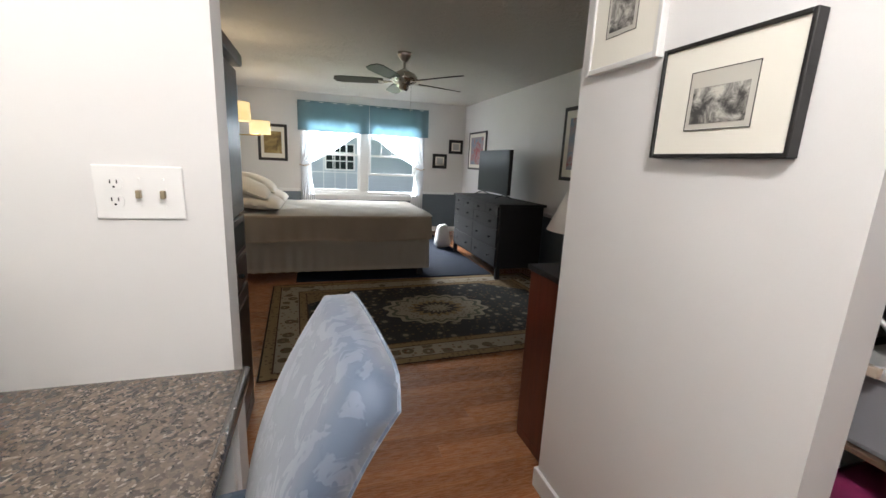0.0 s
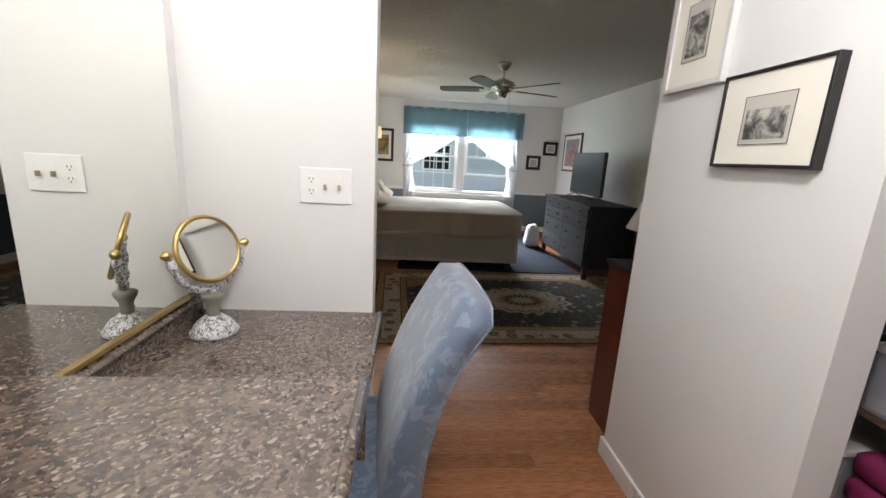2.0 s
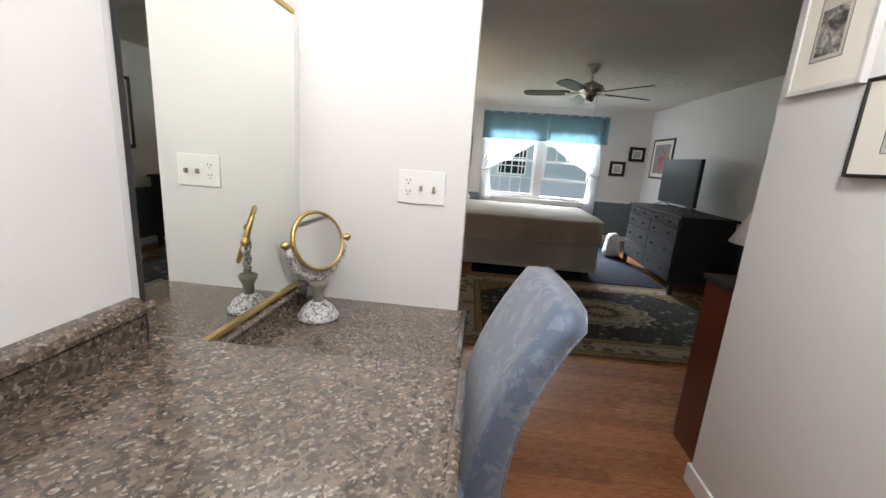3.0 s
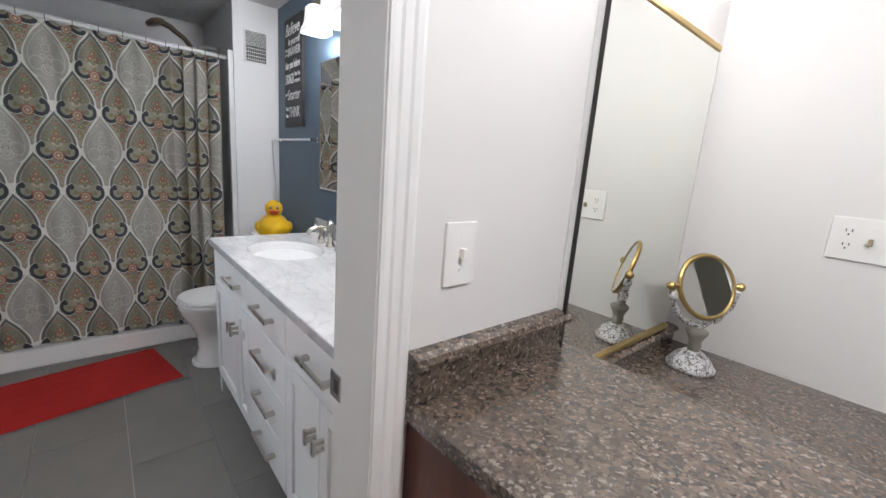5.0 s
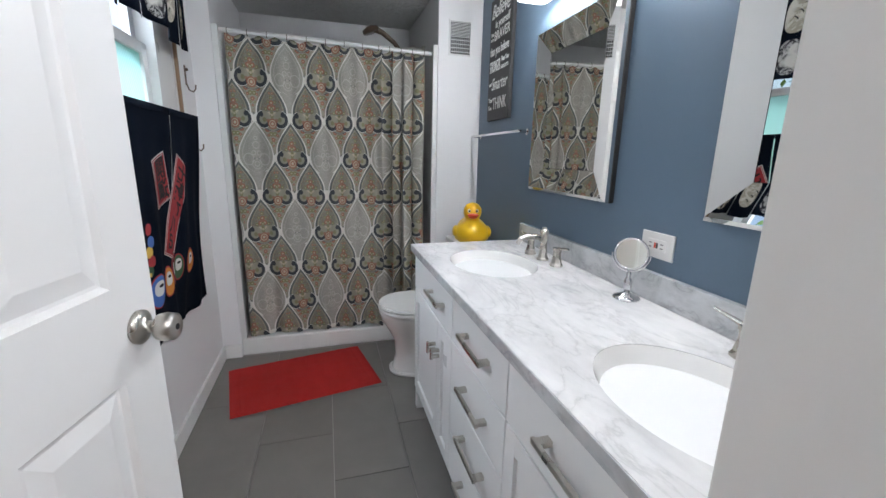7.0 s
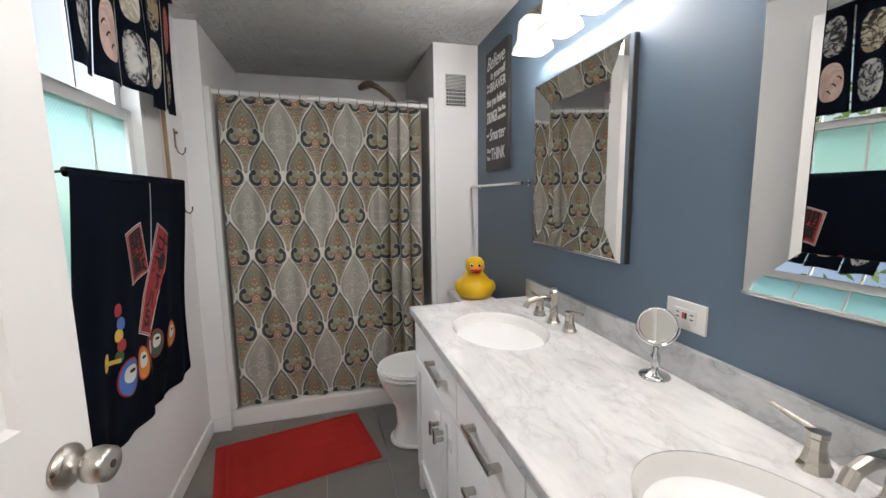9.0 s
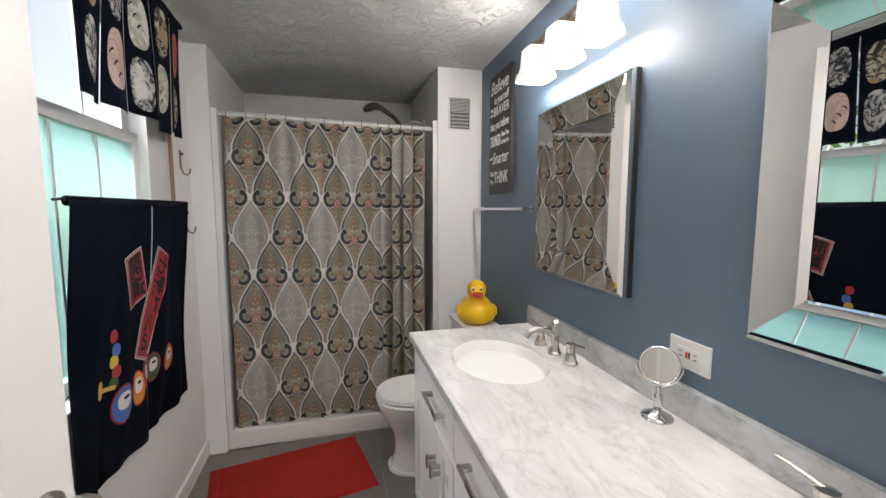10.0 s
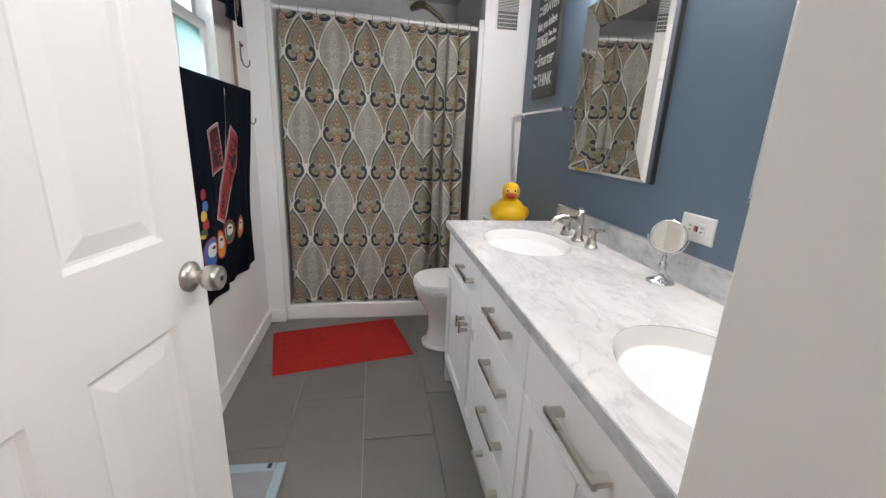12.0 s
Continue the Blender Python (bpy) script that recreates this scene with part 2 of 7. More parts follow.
LIT_GLASS = glowing("lit_opal_glass", (1.0, 0.97, 0.93), 0.6)
LIT_FABRIC = glowing("lit_cream_lampshade", (1.0, 0.72, 0.28), 0.75)


def clear_glass(name, tint, rough=0.0):
    m, t, p = nodes_of(name)
    p.inputs["Base Color"].default_value = (*tint, 1)
    p.inputs["Roughness"].default_value, p.inputs["Transmission Weight"].default_value = rough, 1.0
    p.inputs["IOR"].default_value = 1.02
    return m


GLASS = clear_glass("window_glass", (0.97, 0.98, 0.98))


# ---- building helpers ----
def link(bm, name, material, smooth=False):
    me = bpy.data.meshes.new(name)
    bmesh.ops.recalc_face_normals(bm, faces=bm.faces)
    if smooth:
        for f in bm.faces:
            f.smooth = True
    bm.to_mesh(me)
    bm.free()
    me.materials.append(material)
    return new(name, me)


def thing(name, at, label, category, group="", kind=""):
    """An empty at the base of a thing that carries its parts."""
    ob = new(name)
    ob.empty_display_size = 0.05
    ob.matrix_basis = at if isinstance(at, Matrix) else Matrix.Translation(at)
    return tagged(ob, label, category, group, kind)


def part(name, bm, material, parent, label="", smooth=False):
    """Links a bmesh, in the parent's own coordinates, as one mesh under it."""
    ob = link(bm, name, material, smooth)
    ob.parent = parent
    if label:
        ob["label"] = label
    return ob


def box(x0, x1, y0, y1, z0, z1, bevel=0.0, seg=2, bm=None):
    b = bmesh.new()
    bmesh.ops.create_cube(b, size=1)
    for w in b.verts:
        w.co = Vector(((x0 + x1) / 2 + w.co.x * (x1 - x0), (y0 + y1) / 2 + w.co.y * (y1 - y0), (z0 + z1) / 2 + w.co.z * (z1 - z0)))
    if bevel:
        bmesh.ops.bevel(b, geom=b.edges[:], offset=bevel, segments=seg, affect="EDGES", profile=0.6)
    return add(bm, b)


def add(bm, b):
    """Joins b into bm, when there is one."""
    if bm is None:
        return b
    me = bpy.data.meshes.new("tmp")
    b.to_mesh(me)
    b.free()
    bm.from_mesh(me)
    bpy.data.meshes.remove(me)
    return bm


def turned(profile, n=32, axis="z", at=(0, 0, 0), bm=None, m=None):
    """A lathe: profile of (radius, height) about an axis."""
    b = bmesh.new()
    rings = []
    for r, h in profile:
        rings.append([b.verts.new((r * math.cos(2 * math.pi * i / n), r * math.sin(2 * math.pi * i / n), h)) for i in range(n)] if r > 1e-5 else [b.verts.new((0, 0, h))])
    for a, c in zip(rings, rings[1:]):
        for i in range(n):
            q = [a[i % len(a)], a[(i + 1) % len(a)], c[(i + 1) % len(c)], c[i % len(c)]]
            q = list(dict.fromkeys(q))
            if len(q) > 2:
                b.faces.new(q)
    if len(rings[0]) > 1:
        b.faces.new(rings[0])
    if len(rings[-1]) > 1:
        b.faces.new(rings[-1])
    rot = {"z": Matrix(), "x": Matrix.Rotation(radians(90), 4, "Y"), "y": Matrix.Rotation(radians(-90), 4, "X")}[axis]
    bmesh.ops.transform(b, matrix=(m or Matrix.Translation(at)) @ rot, verts=b.verts)
    return add(bm, b)


def tube(points, radius, n=12, bm=None, closed=False):
    """A pipe along points; radius may be a list."""
    b = bmesh.new()
    pts = [Vector(q) for q in points]
    rings, up = [], None
    for i, q in enumerate(pts):
        a, c = pts[(i - 1) % len(pts) if closed else max(i - 1, 0)], pts[(i + 1) % len(pts) if closed else min(i + 1, len(pts) - 1)]
        d = (c - a).normalized()
        if up is None:
            up = Vector((0, 0, 1)) if abs(d.z) < 0.9 else Vector((1, 0, 0))
        s = d.cross(up).normalized()
        up = s.cross(d).normalized()
        r = radius[i] if isinstance(radius, (list, tuple)) else radius
        rings.append([b.verts.new(q + r * (math.cos(2 * math.pi * k / n) * s + math.sin(2 * math.pi * k / n) * up)) for k in range(n)])
    pairs = list(zip(rings, rings[1:])) + ([(rings[-1], rings[0])] if closed else [])
    for a, c in pairs:
        for k in range(n):
            b.faces.new((a[k], a[(k + 1) % n], c[(k + 1) % n], c[k]))
    if not closed:
        b.faces.new(rings[0])
        b.faces.new(rings[-1])
    return add(bm, b)


def sheet(f, nu, nv, thick=0.0, bm=None):
    """A surface f(u, v) over the unit square, with a thickness if wanted."""
    b = bmesh.new()
    g = [[b.verts.new(f(i / nu, j / nv)) for j in range(nv + 1)] for i in range(nu + 1)]
    for i in range(nu):
        for j in range(nv):
            b.faces.new((g[i][j], g[i + 1][j], g[i + 1][j + 1], g[i][j + 1]))
    if thick:
        bmesh.ops.solidify(b, geom=b.faces[:], thickness=thick)
    return add(bm, b)


def prism(outline, z0, z1, bevel=0.0, bm=None, m=None):
    """Extrudes an outline of (x, y) from z0 to z1."""
    b = bmesh.new()
    f = b.faces.new([b.verts.new((x, y, z0)) for x, y in outline])
    r = bmesh.ops.extrude_face_region(b, geom=[f])
    for w in r["geom"]:
        if isinstance(w, bmesh.types.BMVert):
            w.co.z = z1
    if bevel:
        bmesh.ops.bevel(b, geom=[e for e in b.edges if abs(e.verts[0].co.z - e.verts[1].co.z) < 1e-6], offset=bevel, segments=2, affect="EDGES")
    if m:
        bmesh.ops.transform(b, matrix=m, verts=b.verts)
    return add(bm, b)


def oval(rx, ry, n=40, power=2.0, cx=0, cy=0):
    out = []
    for i in range(n):
        a = 2 * math.pi * i / n
        c, s = math.cos(a), math.sin(a)
        out.append((cx + rx * math.copysign(abs(c) ** (2 / power), c), cy + ry * math.copysign(abs(s) ** (2 / power), s)))
    return out


def structure(name, bm, material, label, category, smooth=False):
    return tagged(link(bm, name, material, smooth), label, category, kind="structure")


def wall_with_holes(axis, face, back, lo, hi, z0, z1, holes):
    """A wall from face to back along an axis, cut into blocks round its holes (a0, a1, z0, z1)."""
    bm = bmesh.new()
    cuts = sorted({lo, hi, *[h[0] for h in holes], *[h[1] for h in holes]})
    for a, b in zip(cuts, cuts[1:]):
        spans = [(z0, z1)]
        for h in holes:
            if h[0] <= a and b <= h[1]:
                spans = [s for q in spans for s in ((q[0], h[2]), (h[3], q[1])) if s[1] - s[0] > 1e-4]
        for s0, s1 in spans:
            if axis == "y":
                box(min(face, back), max(face, back), a, b, s0, s1, bm=bm)
            else:
                box(a, b, min(face, back), max(face, back), s0, s1, bm=bm)
    bmesh.ops.remove_doubles(bm, verts=bm.verts, dist=1e-5)
    return bm


# ---- the setting ----
BATH_H, HALL_H = 2.235, 2.305
BLUE_A = (-2.52, -0.558)          # corner of the blue wall at the shower pier
BLUE_TURN = -1.5                   # the blue wall runs slightly off the square


def blue_y(x):
    return BLUE_A[1] + (x - BLUE_A[0]) * math.tan(radians(BLUE_TURN))


structure("wall_mirror_side", wall_with_holes("y", 0, -0.14, -3.0, 0.0, 0, HALL_H, [(-2.01, -1.228, 0, 2.04)]), WALL, "off-white painted wall behind the vanity counter", "wall")
structure("wall_bedroom_partition", box(-0.14, 0.609, 0.0, 0.11, 0, HALL_H), WALL, "off-white painted wall end with a switch plate", "wall")
structure("wall_picture_side", box(1.66, 1.76, -0.648, 0.17, 0, HALL_H), WALL, "off-white painted wall hung with framed pictures", "wall")
structure("wall_picture_return", box(1.76, 3.59, 0.055, 0.17, 0, HALL_H), WALL, "off-white painted bedroom wall", "wall")
structure("wall_hall_end", box(-0.14, 2.75, -3.0, -2.88, 0, HALL_H), WALL, "off-white painted hall wall", "wall")
structure("wall_closet_front", box(1.66, 1.77, -2.88, -2.05, 0, HALL_H), WALL, "off-white painted wall beside the closet", "wall")
structure("wall_closet_head", box(1.66, 1.76, -2.05, -0.648, 2.04, HALL_H), WALL, "off-white painted wall over the closet opening", "wall")
structure("wall_closet_back", box(2.63, 2.75, -2.88, 0.055, 0, HALL_H), WALL, "off-white painted closet wall", "wall")
structure("wall_bedroom_left", box(-0.44, -0.32, 0.11, 6.37, 0, HALL_H), WALL, "off-white painted bedroom wall behind the bed", "wall")
structure("wall_bedroom_near", box(-0.44, -0.14, 0.0, 0.11, 0, HALL_H), WALL, "off-white painted bedroom wall", "wall")
structure("wall_bedroom_right", box(3.47, 3.59, 0.17, 6.37, 0, HALL_H), WALL, "off-white painted bedroom wall", "wall")
structure("wall_window", wall_with_holes("x", 6.25, 6.37, -0.32, 3.47, 0, HALL_H, [(0.65, 2.60, 0.66, 2.02)]), WALL, "off-white painted bedroom wall with a wide window", "wall")
# lower wall colour under a chair rail
for nm, b in (("wainscot_window_left", box(-0.313, 0.57, 6.243, 6.25, 0, 0.70)), ("wainscot_window_mid", box(0.57, 2.68, 6.243, 6.25, 0, 0.57)), ("wainscot_window_right", box(2.68, 3.463, 6.243, 6.25, 0, 0.70)),
              ("wainscot_right", box(3.463, 3.47, 0.17, 6.25, 0, 0.70)), ("wainscot_left", box(-0.32, -0.313, 0.11, 6.243, 0, 0.70))):
    structure(nm, b, GREYBLUE, "blue-grey painted lower bedroom wall", "wall")
for nm, b in (("trim_chair_rail_left", box(-0.31, 0.57, 6.225, 6.25, 0.70, 0.745, 0.006)), ("trim_chair_rail_right", box(2.68, 3.44, 6.225, 6.25, 0.70, 0.745, 0.006)), ("trim_chair_rail_side", box(3.445, 3.47, 0.19, 6.25, 0.70, 0.745, 0.006)),
              ("baseboard_window", box(-0.31, 3.44, 6.23, 6.242, 0, 0.09, 0.004)), ("baseboard_right", box(3.451, 3.462, 0.19, 6.22, 0, 0.09, 0.004)),
              ("baseboard_picture", box(1.646, 1.66, -0.645, 0.17, 0.0, 0.085, 0.004)), ("baseboard_picture_end", box(1.646, 1.75, 0.17, 0.184, 0.0, 0.085, 0.004))):
    structure(nm, b, TRIM, "white painted wood trim", "trim")
structure("ceiling_hall", box(-0.14, 2.75, -3.0, 0.11, HALL_H, HALL_H + 0.1), WALL, "white painted hall ceiling", "ceiling")
structure("ceiling_bedroom", box(-0.60, 3.59, 0.11, 6.37, HALL_H, HALL_H + 0.1), BEDCEIL, "textured off-white bedroom ceiling", "ceiling")

# bathroom shell
bm = prism([(BLUE_A[0], BLUE_A[1]), (-0.14, blue_y(-0.14)), (-0.14, -0.45), (BLUE_A[0], -0.45)], 0, BATH_H)
structure("wall_blue", bm, BLUE, "slate blue painted bathroom wall", "wall")
structure("wall_bath_window", wall_with_holes("x", -2.19, -2.31, -2.52, -0.14, 0, BATH_H, [(-2.24, -1.22, 0.80, 2.13)]), BATHWALL, "white painted bathroom wall with a window", "wall")
structure("wall_bath_door_left", box(-0.15, -0.14, -2.19, -2.06, 0, BATH_H), BATHWALL, "white painted bathroom wall beside the door", "wall")
structure("wall_pier_right", box(-3.42, -2.52, -0.840, -0.45, 0, BATH_H), BATHWALL, "white painted pier beside the shower", "wall")
structure("wall_pier_left", box(-3.42, -2.52, -2.31, -2.085, 0, BATH_H), BATHWALL, "white painted pier beside the shower", "wall")
structure("wall_shower_back", box(-3.54, -3.42, -2.31, -0.45, 0, BATH_H), BATHWALL, "white shower back wall", "wall")
structure("ceiling_bath", box(-3.54, -0.14, -2.31, -0.45, BATH_H, BATH_H + 0.08), BATHCEIL, "white knock-down textured bathroom ceiling", "ceiling")
for nm, b in (("baseboard_bath_window", box(-2.52, -0.16, -2.19, -2.176, 0, 0.085, 0.004)), ("baseboard_bath_pier", box(-2.52, -2.506, -2.176, -2.085, 0, 0.085, 0.004)), ("baseboard_bath_pier_right", box(-2.52, -2.506, -0.840, -0.57, 0, 0.085, 0.004))):
    structure(nm, b, TRIM, "white painted baseboard", "baseboard")

# door frame of the bathroom: stepped casing towards the hall, lining and stop
frame_ob = thing("door_frame", (0, -1.65, 0), "white painted bathroom door frame with moulded casing", "door frame", kind="structure")


def moved(bm, dx, dy, dz):
    bmesh.ops.translate(bm, verts=bm.verts, vec=(dx, dy, dz))
    return bm


CASING = [(0, 0), (0.0, -0.056), (0.008, -0.056), (0.010, -0.050), (0.010, -0.040), (0.014, -0.036), (0.015, -0.022), (0.019, -0.018), (0.021, -0.008), (0.017, 0)]
part("casing", moved(prism([(x, -1.188 + y) for x, y in CASING], 0, 2.10), 0, 1.65, 0), TRIM, frame_ob)
part("casing", moved(prism([(x, -2.064 - y) for x, y in CASING], 0, 2.10), 0, 1.65, 0), TRIM, frame_ob)
part("head_casing", moved(box(0, 0.018, -2.008, -1.246, 2.045, 2.10, 0.004), 0, 1.65, 0), TRIM, frame_ob)
part("jamb", moved(box(-0.142, 0.002, -1.246, -1.228, 0, 2.04, 0.002), 0, 1.65, 0), TRIM, frame_ob)
part("jamb", moved(box(-0.142, 0.002, -2.01, -1.992, 0, 2.04, 0.002), 0, 1.65, 0), TRIM, frame_ob)
strike = part("strike_plate", moved(box(-0.147, -0.106, -1.2495, -1.2462, 0.852, 0.905, 0.001), 0, 1.65, 0), CHROME, frame_ob, "steel strike plate")
part("latch_hole", moved(box(-0.130, -0.114, -1.2503, -1.2490, 0.866, 0.892), 0, 1.65, 0), DARKSLOT, strike)


# ---- bathroom ----
# door leaf, open into the bathroom
door = thing("door_1", Matrix.Translation((-0.14, -2.0, 0)) @ Matrix.Rotation(math.atan2(0.13, -0.66), 4, "Z"), "white six-panel bathroom door standing open", "door", kind="structure")
DW, DH = 0.688, 2.02


def panel_door(w, h, th, rows, cols, stile):
    """A leaf with sunken, raised-field panels; its face looks towards -y."""
    bm = bmesh.new()
    xs = [0] + [v for c in cols for v in c] + [w]
    zs = [0] + [v for r in rows for v in r] + [h]
    for i in range(len(xs) - 1):
        for j in range(len(zs) - 1):
            a, b, c, d = xs[i], xs[i + 1], zs[j], zs[j + 1]
            if i % 2 and j % 2:
                box(a, b, 0.010, th - 0.010, c, d, bm=bm)
                for s, y0, y1 in ((0, 0.0, 0.010), (1, th, th - 0.010)):
                    rings = []
                    for ins, dep in ((0.0, 0.0), (0.008, 0.9), (0.014, 1.0), (0.046, 0.3)):
                        yy = y0 + (y1 - y0) * dep
                        rings.append([bm.verts.new(q) for q in ((a + ins, yy, c + ins), (b - ins, yy, c + ins), (b - ins, yy, d - ins), (a + ins, yy, d - ins))])
                    for r0, r1 in zip(rings, rings[1:]):
                        for k in range(4):
                            bm.faces.new((r0[k], r0[(k + 1) % 4], r1[(k + 1) % 4], r1[k]))
                    bm.faces.new(rings[-1])
            else:
                box(a, b, 0, th, c, d, bm=bm)
    bmesh.ops.remove_doubles(bm, verts=bm.verts, dist=1e-5)
    return bm


part("leaf", panel_door(DW, DH, 0.035, [(0.20, 0.858), (1.03, 1.62), (1.72, 1.92)], [(0.085, 0.287), (0.378, 0.582)], 0.11), DOORW, door)
for sgn, off in ((-1, 0.0), (1, 0.035)):
    knob = part("knob", turned([(0.0, 0), (0.032, 0), (0.032, 0.006), (0.022, 0.012), (0.012, 0.016), (0.012, 0.030), (0.024, 0.036), (0.027, 0.048), (0.025, 0.064), (0.019, 0.068), (0, 0.068)], 32, m=Matrix.Translation((DW - 0.052, off, 0.94)) @ Matrix.Rotation(radians(90 if sgn < 0 else -90), 4, "X")), NICKEL, door, "satin nickel door knob", True)
    part("keyhole", turned([(0, 0), (0.006, 0), (0.006, 0.002), (0, 0.002)], 12, m=Matrix.Translation((DW - 0.052, off + sgn * 0.067, 0.94)) @ Matrix.Rotation(radians(90 if sgn < 0 else -90), 4, "X")), DARKSLOT, knob)
for z in (0.25, 1.05, 1.80):
    part("hinge", turned([(0, 0), (0.006, 0), (0.006, 0.09), (0, 0.09)], 10, at=(-0.004, 0.040, z)), NICKEL, door)

# double vanity
VX0, VX1, VY, VTOP = -1.775, -0.155, -1.157, 0.852
van = thing("bathroom_vanity", (VX0, VY, 0), "long white double vanity cabinet with grey bar pulls", "vanity")


def vb(x0, x1, y0, y1, z0, z1, bev=0.0, bm=None):
    return box(x0 - VX0, x1 - VX0, y0 - VY, y1 - VY, z0, z1, bev, 2, bm)


YB = -0.63
body = vb(VX0 + 0.012, VX1, VY + 0.035, YB, 0.10, VTOP - 0.04)
vb(VX0 + 0.012, VX0 + 0.05, VY + 0.022, VY + 0.075, 0.0, 0.10, 0.003, body)
vb(VX1 - 0.05, VX1, VY + 0.022, VY + 0.075, 0.0, 0.10, 0.003, body)
vb(VX0 + 0.012, VX0 + 0.05, YB - 0.06, YB, 0.0, 0.10, 0.003, body)
vb(VX1 - 0.05, VX1, YB - 0.06, YB, 0.0, 0.10, 0.003, body)
part("body", body, CABWHITE, van)
part("side_panel", vb(VX0 + 0.006, VX0 + 0.012, VY + 0.03, YB, 0.0, VTOP - 0.04, 0.002), CABWHITE, van)
COLS = [(VX0 + 0.02, -1.155), (-1.155, -0.715), (-0.715, VX1 - 0.004)]


def pull(parent, cx, z, half, vertical=False):
    bm = bmesh.new()
    y = VY - VY + 0.016
    x = cx - VX0
    if vertical:
        box(x - 0.007, x + 0.007, y - 0.036, y - 0.026, z - half, z + half, 0.003, 2, bm)
        for s in (-1, 1):
            box(x - 0.006, x + 0.006, y - 0.028, y + 0.001, z + s * (half - 0.012) - 0.006, z + s * (half - 0.012) + 0.006, 0, 2, bm)
    else:
        box(x - half, x + half, y - 0.036, y - 0.026, z - 0.007, z + 0.007, 0.003, 2, bm)
        for s in (-1, 1):
            box(x + s * (half - 0.014) - 0.010, x + s * (half - 0.014) + 0.010, y - 0.028, y + 0.001, z - 0.0065, z + 0.0065, 0.002, 2, bm)
    return part("pull", bm, NICKEL, parent, "brushed nickel bar pull")


def front(nm, x0, x1, z0, z1, framed=False):
    g = 0.0025
    bm = vb(x0 + g, x1 - g, VY + 0.016, VY + 0.034, z0 + g, z1 - g, 0.002)
    if framed:
        w = 0.052
        bm.free()
        bm = vb(x0 + g + w, x1 - g - w, VY + 0.026, VY + 0.034, z0 + g + w, z1 - g - w)
        for q in ((x0 + g, x0 + g + w, z0 + g, z1 - g), (x1 - g - w, x1 - g, z0 + g, z1 - g)):
            vb(q[0], q[1], VY + 0.016, VY + 0.034, q[2], q[3], 0.0015, bm)
        for q in ((z0 + g, z0 + g + w), (z1 - g - w, z1 - g)):
            vb(x0 + g + w, x1 - g - w, VY + 0.016, VY + 0.034, q[0], q[1], 0.0015, bm)
    return part(nm, bm, CABWHITE, van)


for k, zc in enumerate((0.735, 0.556, 0.380, 0.205)):
    z1 = 0.812 if k == 0 else (0.645, 0.468, 0.292)[k - 1]
    z0 = (0.645, 0.468, 0.292, 0.115)[k]
    pull(front("drawer", *COLS[1], z0, z1), -0.915, zc, 0.095)
for i, c in ((0, -1.340), (2, -0.442)):
    a, b = COLS[i]
    pull(front("drawer", a, b, 0.645, 0.812), c, 0.735, 0.095)
    mid = c
    d1 = front("cabinet_door", a, mid, 0.115, 0.643, True)
    d2 = front("cabinet_door", mid, b, 0.115, 0.643, True)
    pull(d1, mid - 0.028, 0.52, 0.024, True)
    pull(d2, mid + 0.028, 0.52, 0.024, True)

# marble top with two openings for the basins
SINKS = [(-1.385, -0.905), (-0.425, -0.905)]
SRX, SRY = 0.215, 0.165
top = bmesh.new()
X = [VX0, -0.905, VX1]
for k, (cx, cy) in enumerate(SINKS):
    x0, x1, y0, y1 = X[k], X[k + 1], VY, blue_y(VX0) - 0.015
    n = 48
    inner, outer = [], []
    for i in range(n):
        a = 2 * math.pi * i / n
        c, s = math.cos(a), math.sin(a)
        inner.append((cx + SRX * c, cy + SRY * s))
        f = min(((x1 - cx) if c > 0 else (x0 - cx)) / c if abs(c) > 1e-6 else 9, ((y1 - cy) if s > 0 else (y0 - cy)) / s if abs(s) > 1e-6 else 9)
        outer.append((cx + f * c, cy + f * s))
    for cnr in ((x0, y0), (x1, y0), (x1, y1), (x0, y1)):
        j = min(range(n), key=lambda q: (outer[q][0] - cnr[0]) ** 2 + (outer[q][1] - cnr[1]) ** 2)
        outer[j] = cnr
    vi = [[top.verts.new((x, y, z)) for x, y in inner] for z in (VTOP, VTOP - 0.016)]
    vo = [[top.verts.new((x, y, z)) for x, y in outer] for z in (VTOP, VTOP - 0.03)]
    for i in range(n):
        j = (i + 1) % n
        top.faces.new((vi[0][i], vi[0][j], vo[0][j], vo[0][i]))
        top.faces.new((vi[1][i], vi[1][j], vo[1][j], vo[1][i]))
        top.faces.new((vi[0][i], vi[0][j], vi[1][j], vi[1][i]))
        top.faces.new((vo[0][i], vo[0][j], vo[1][j], vo[1][i]))
worktop = tagged(link(top, "worktop", MARBLE), "polished white and grey marble vanity top", "worktop")
edge = part("front_edge", box(VX0 - 0.001, VX1, VY - 0.003, VY, VTOP - 0.031, VTOP - 0.001, 0.001), MARBLE_GREY, worktop, "grey veined marble edge")
TB = Matrix.Translation((BLUE_A[0], BLUE_A[1], 0)) @ Matrix.Rotation(radians(BLUE_TURN), 4, "Z")


def on_blue(x, z, off=0.0):
    """A pose on the blue wall: x along it, -y out of it."""
    return Matrix.Translation((x, blue_y(x) - off, z)) @ Matrix.Rotation(radians(BLUE_TURN), 4, "Z")


bs = link(box(0, VX1 - VX0, -0.02, 0, 0, 0.085, 0.002), "backsplash", MARBLE_GREY)
bs.matrix_basis = on_blue(VX0, VTOP + 0.001)
tagged(bs, "grey veined marble backsplash strip", "backsplash")

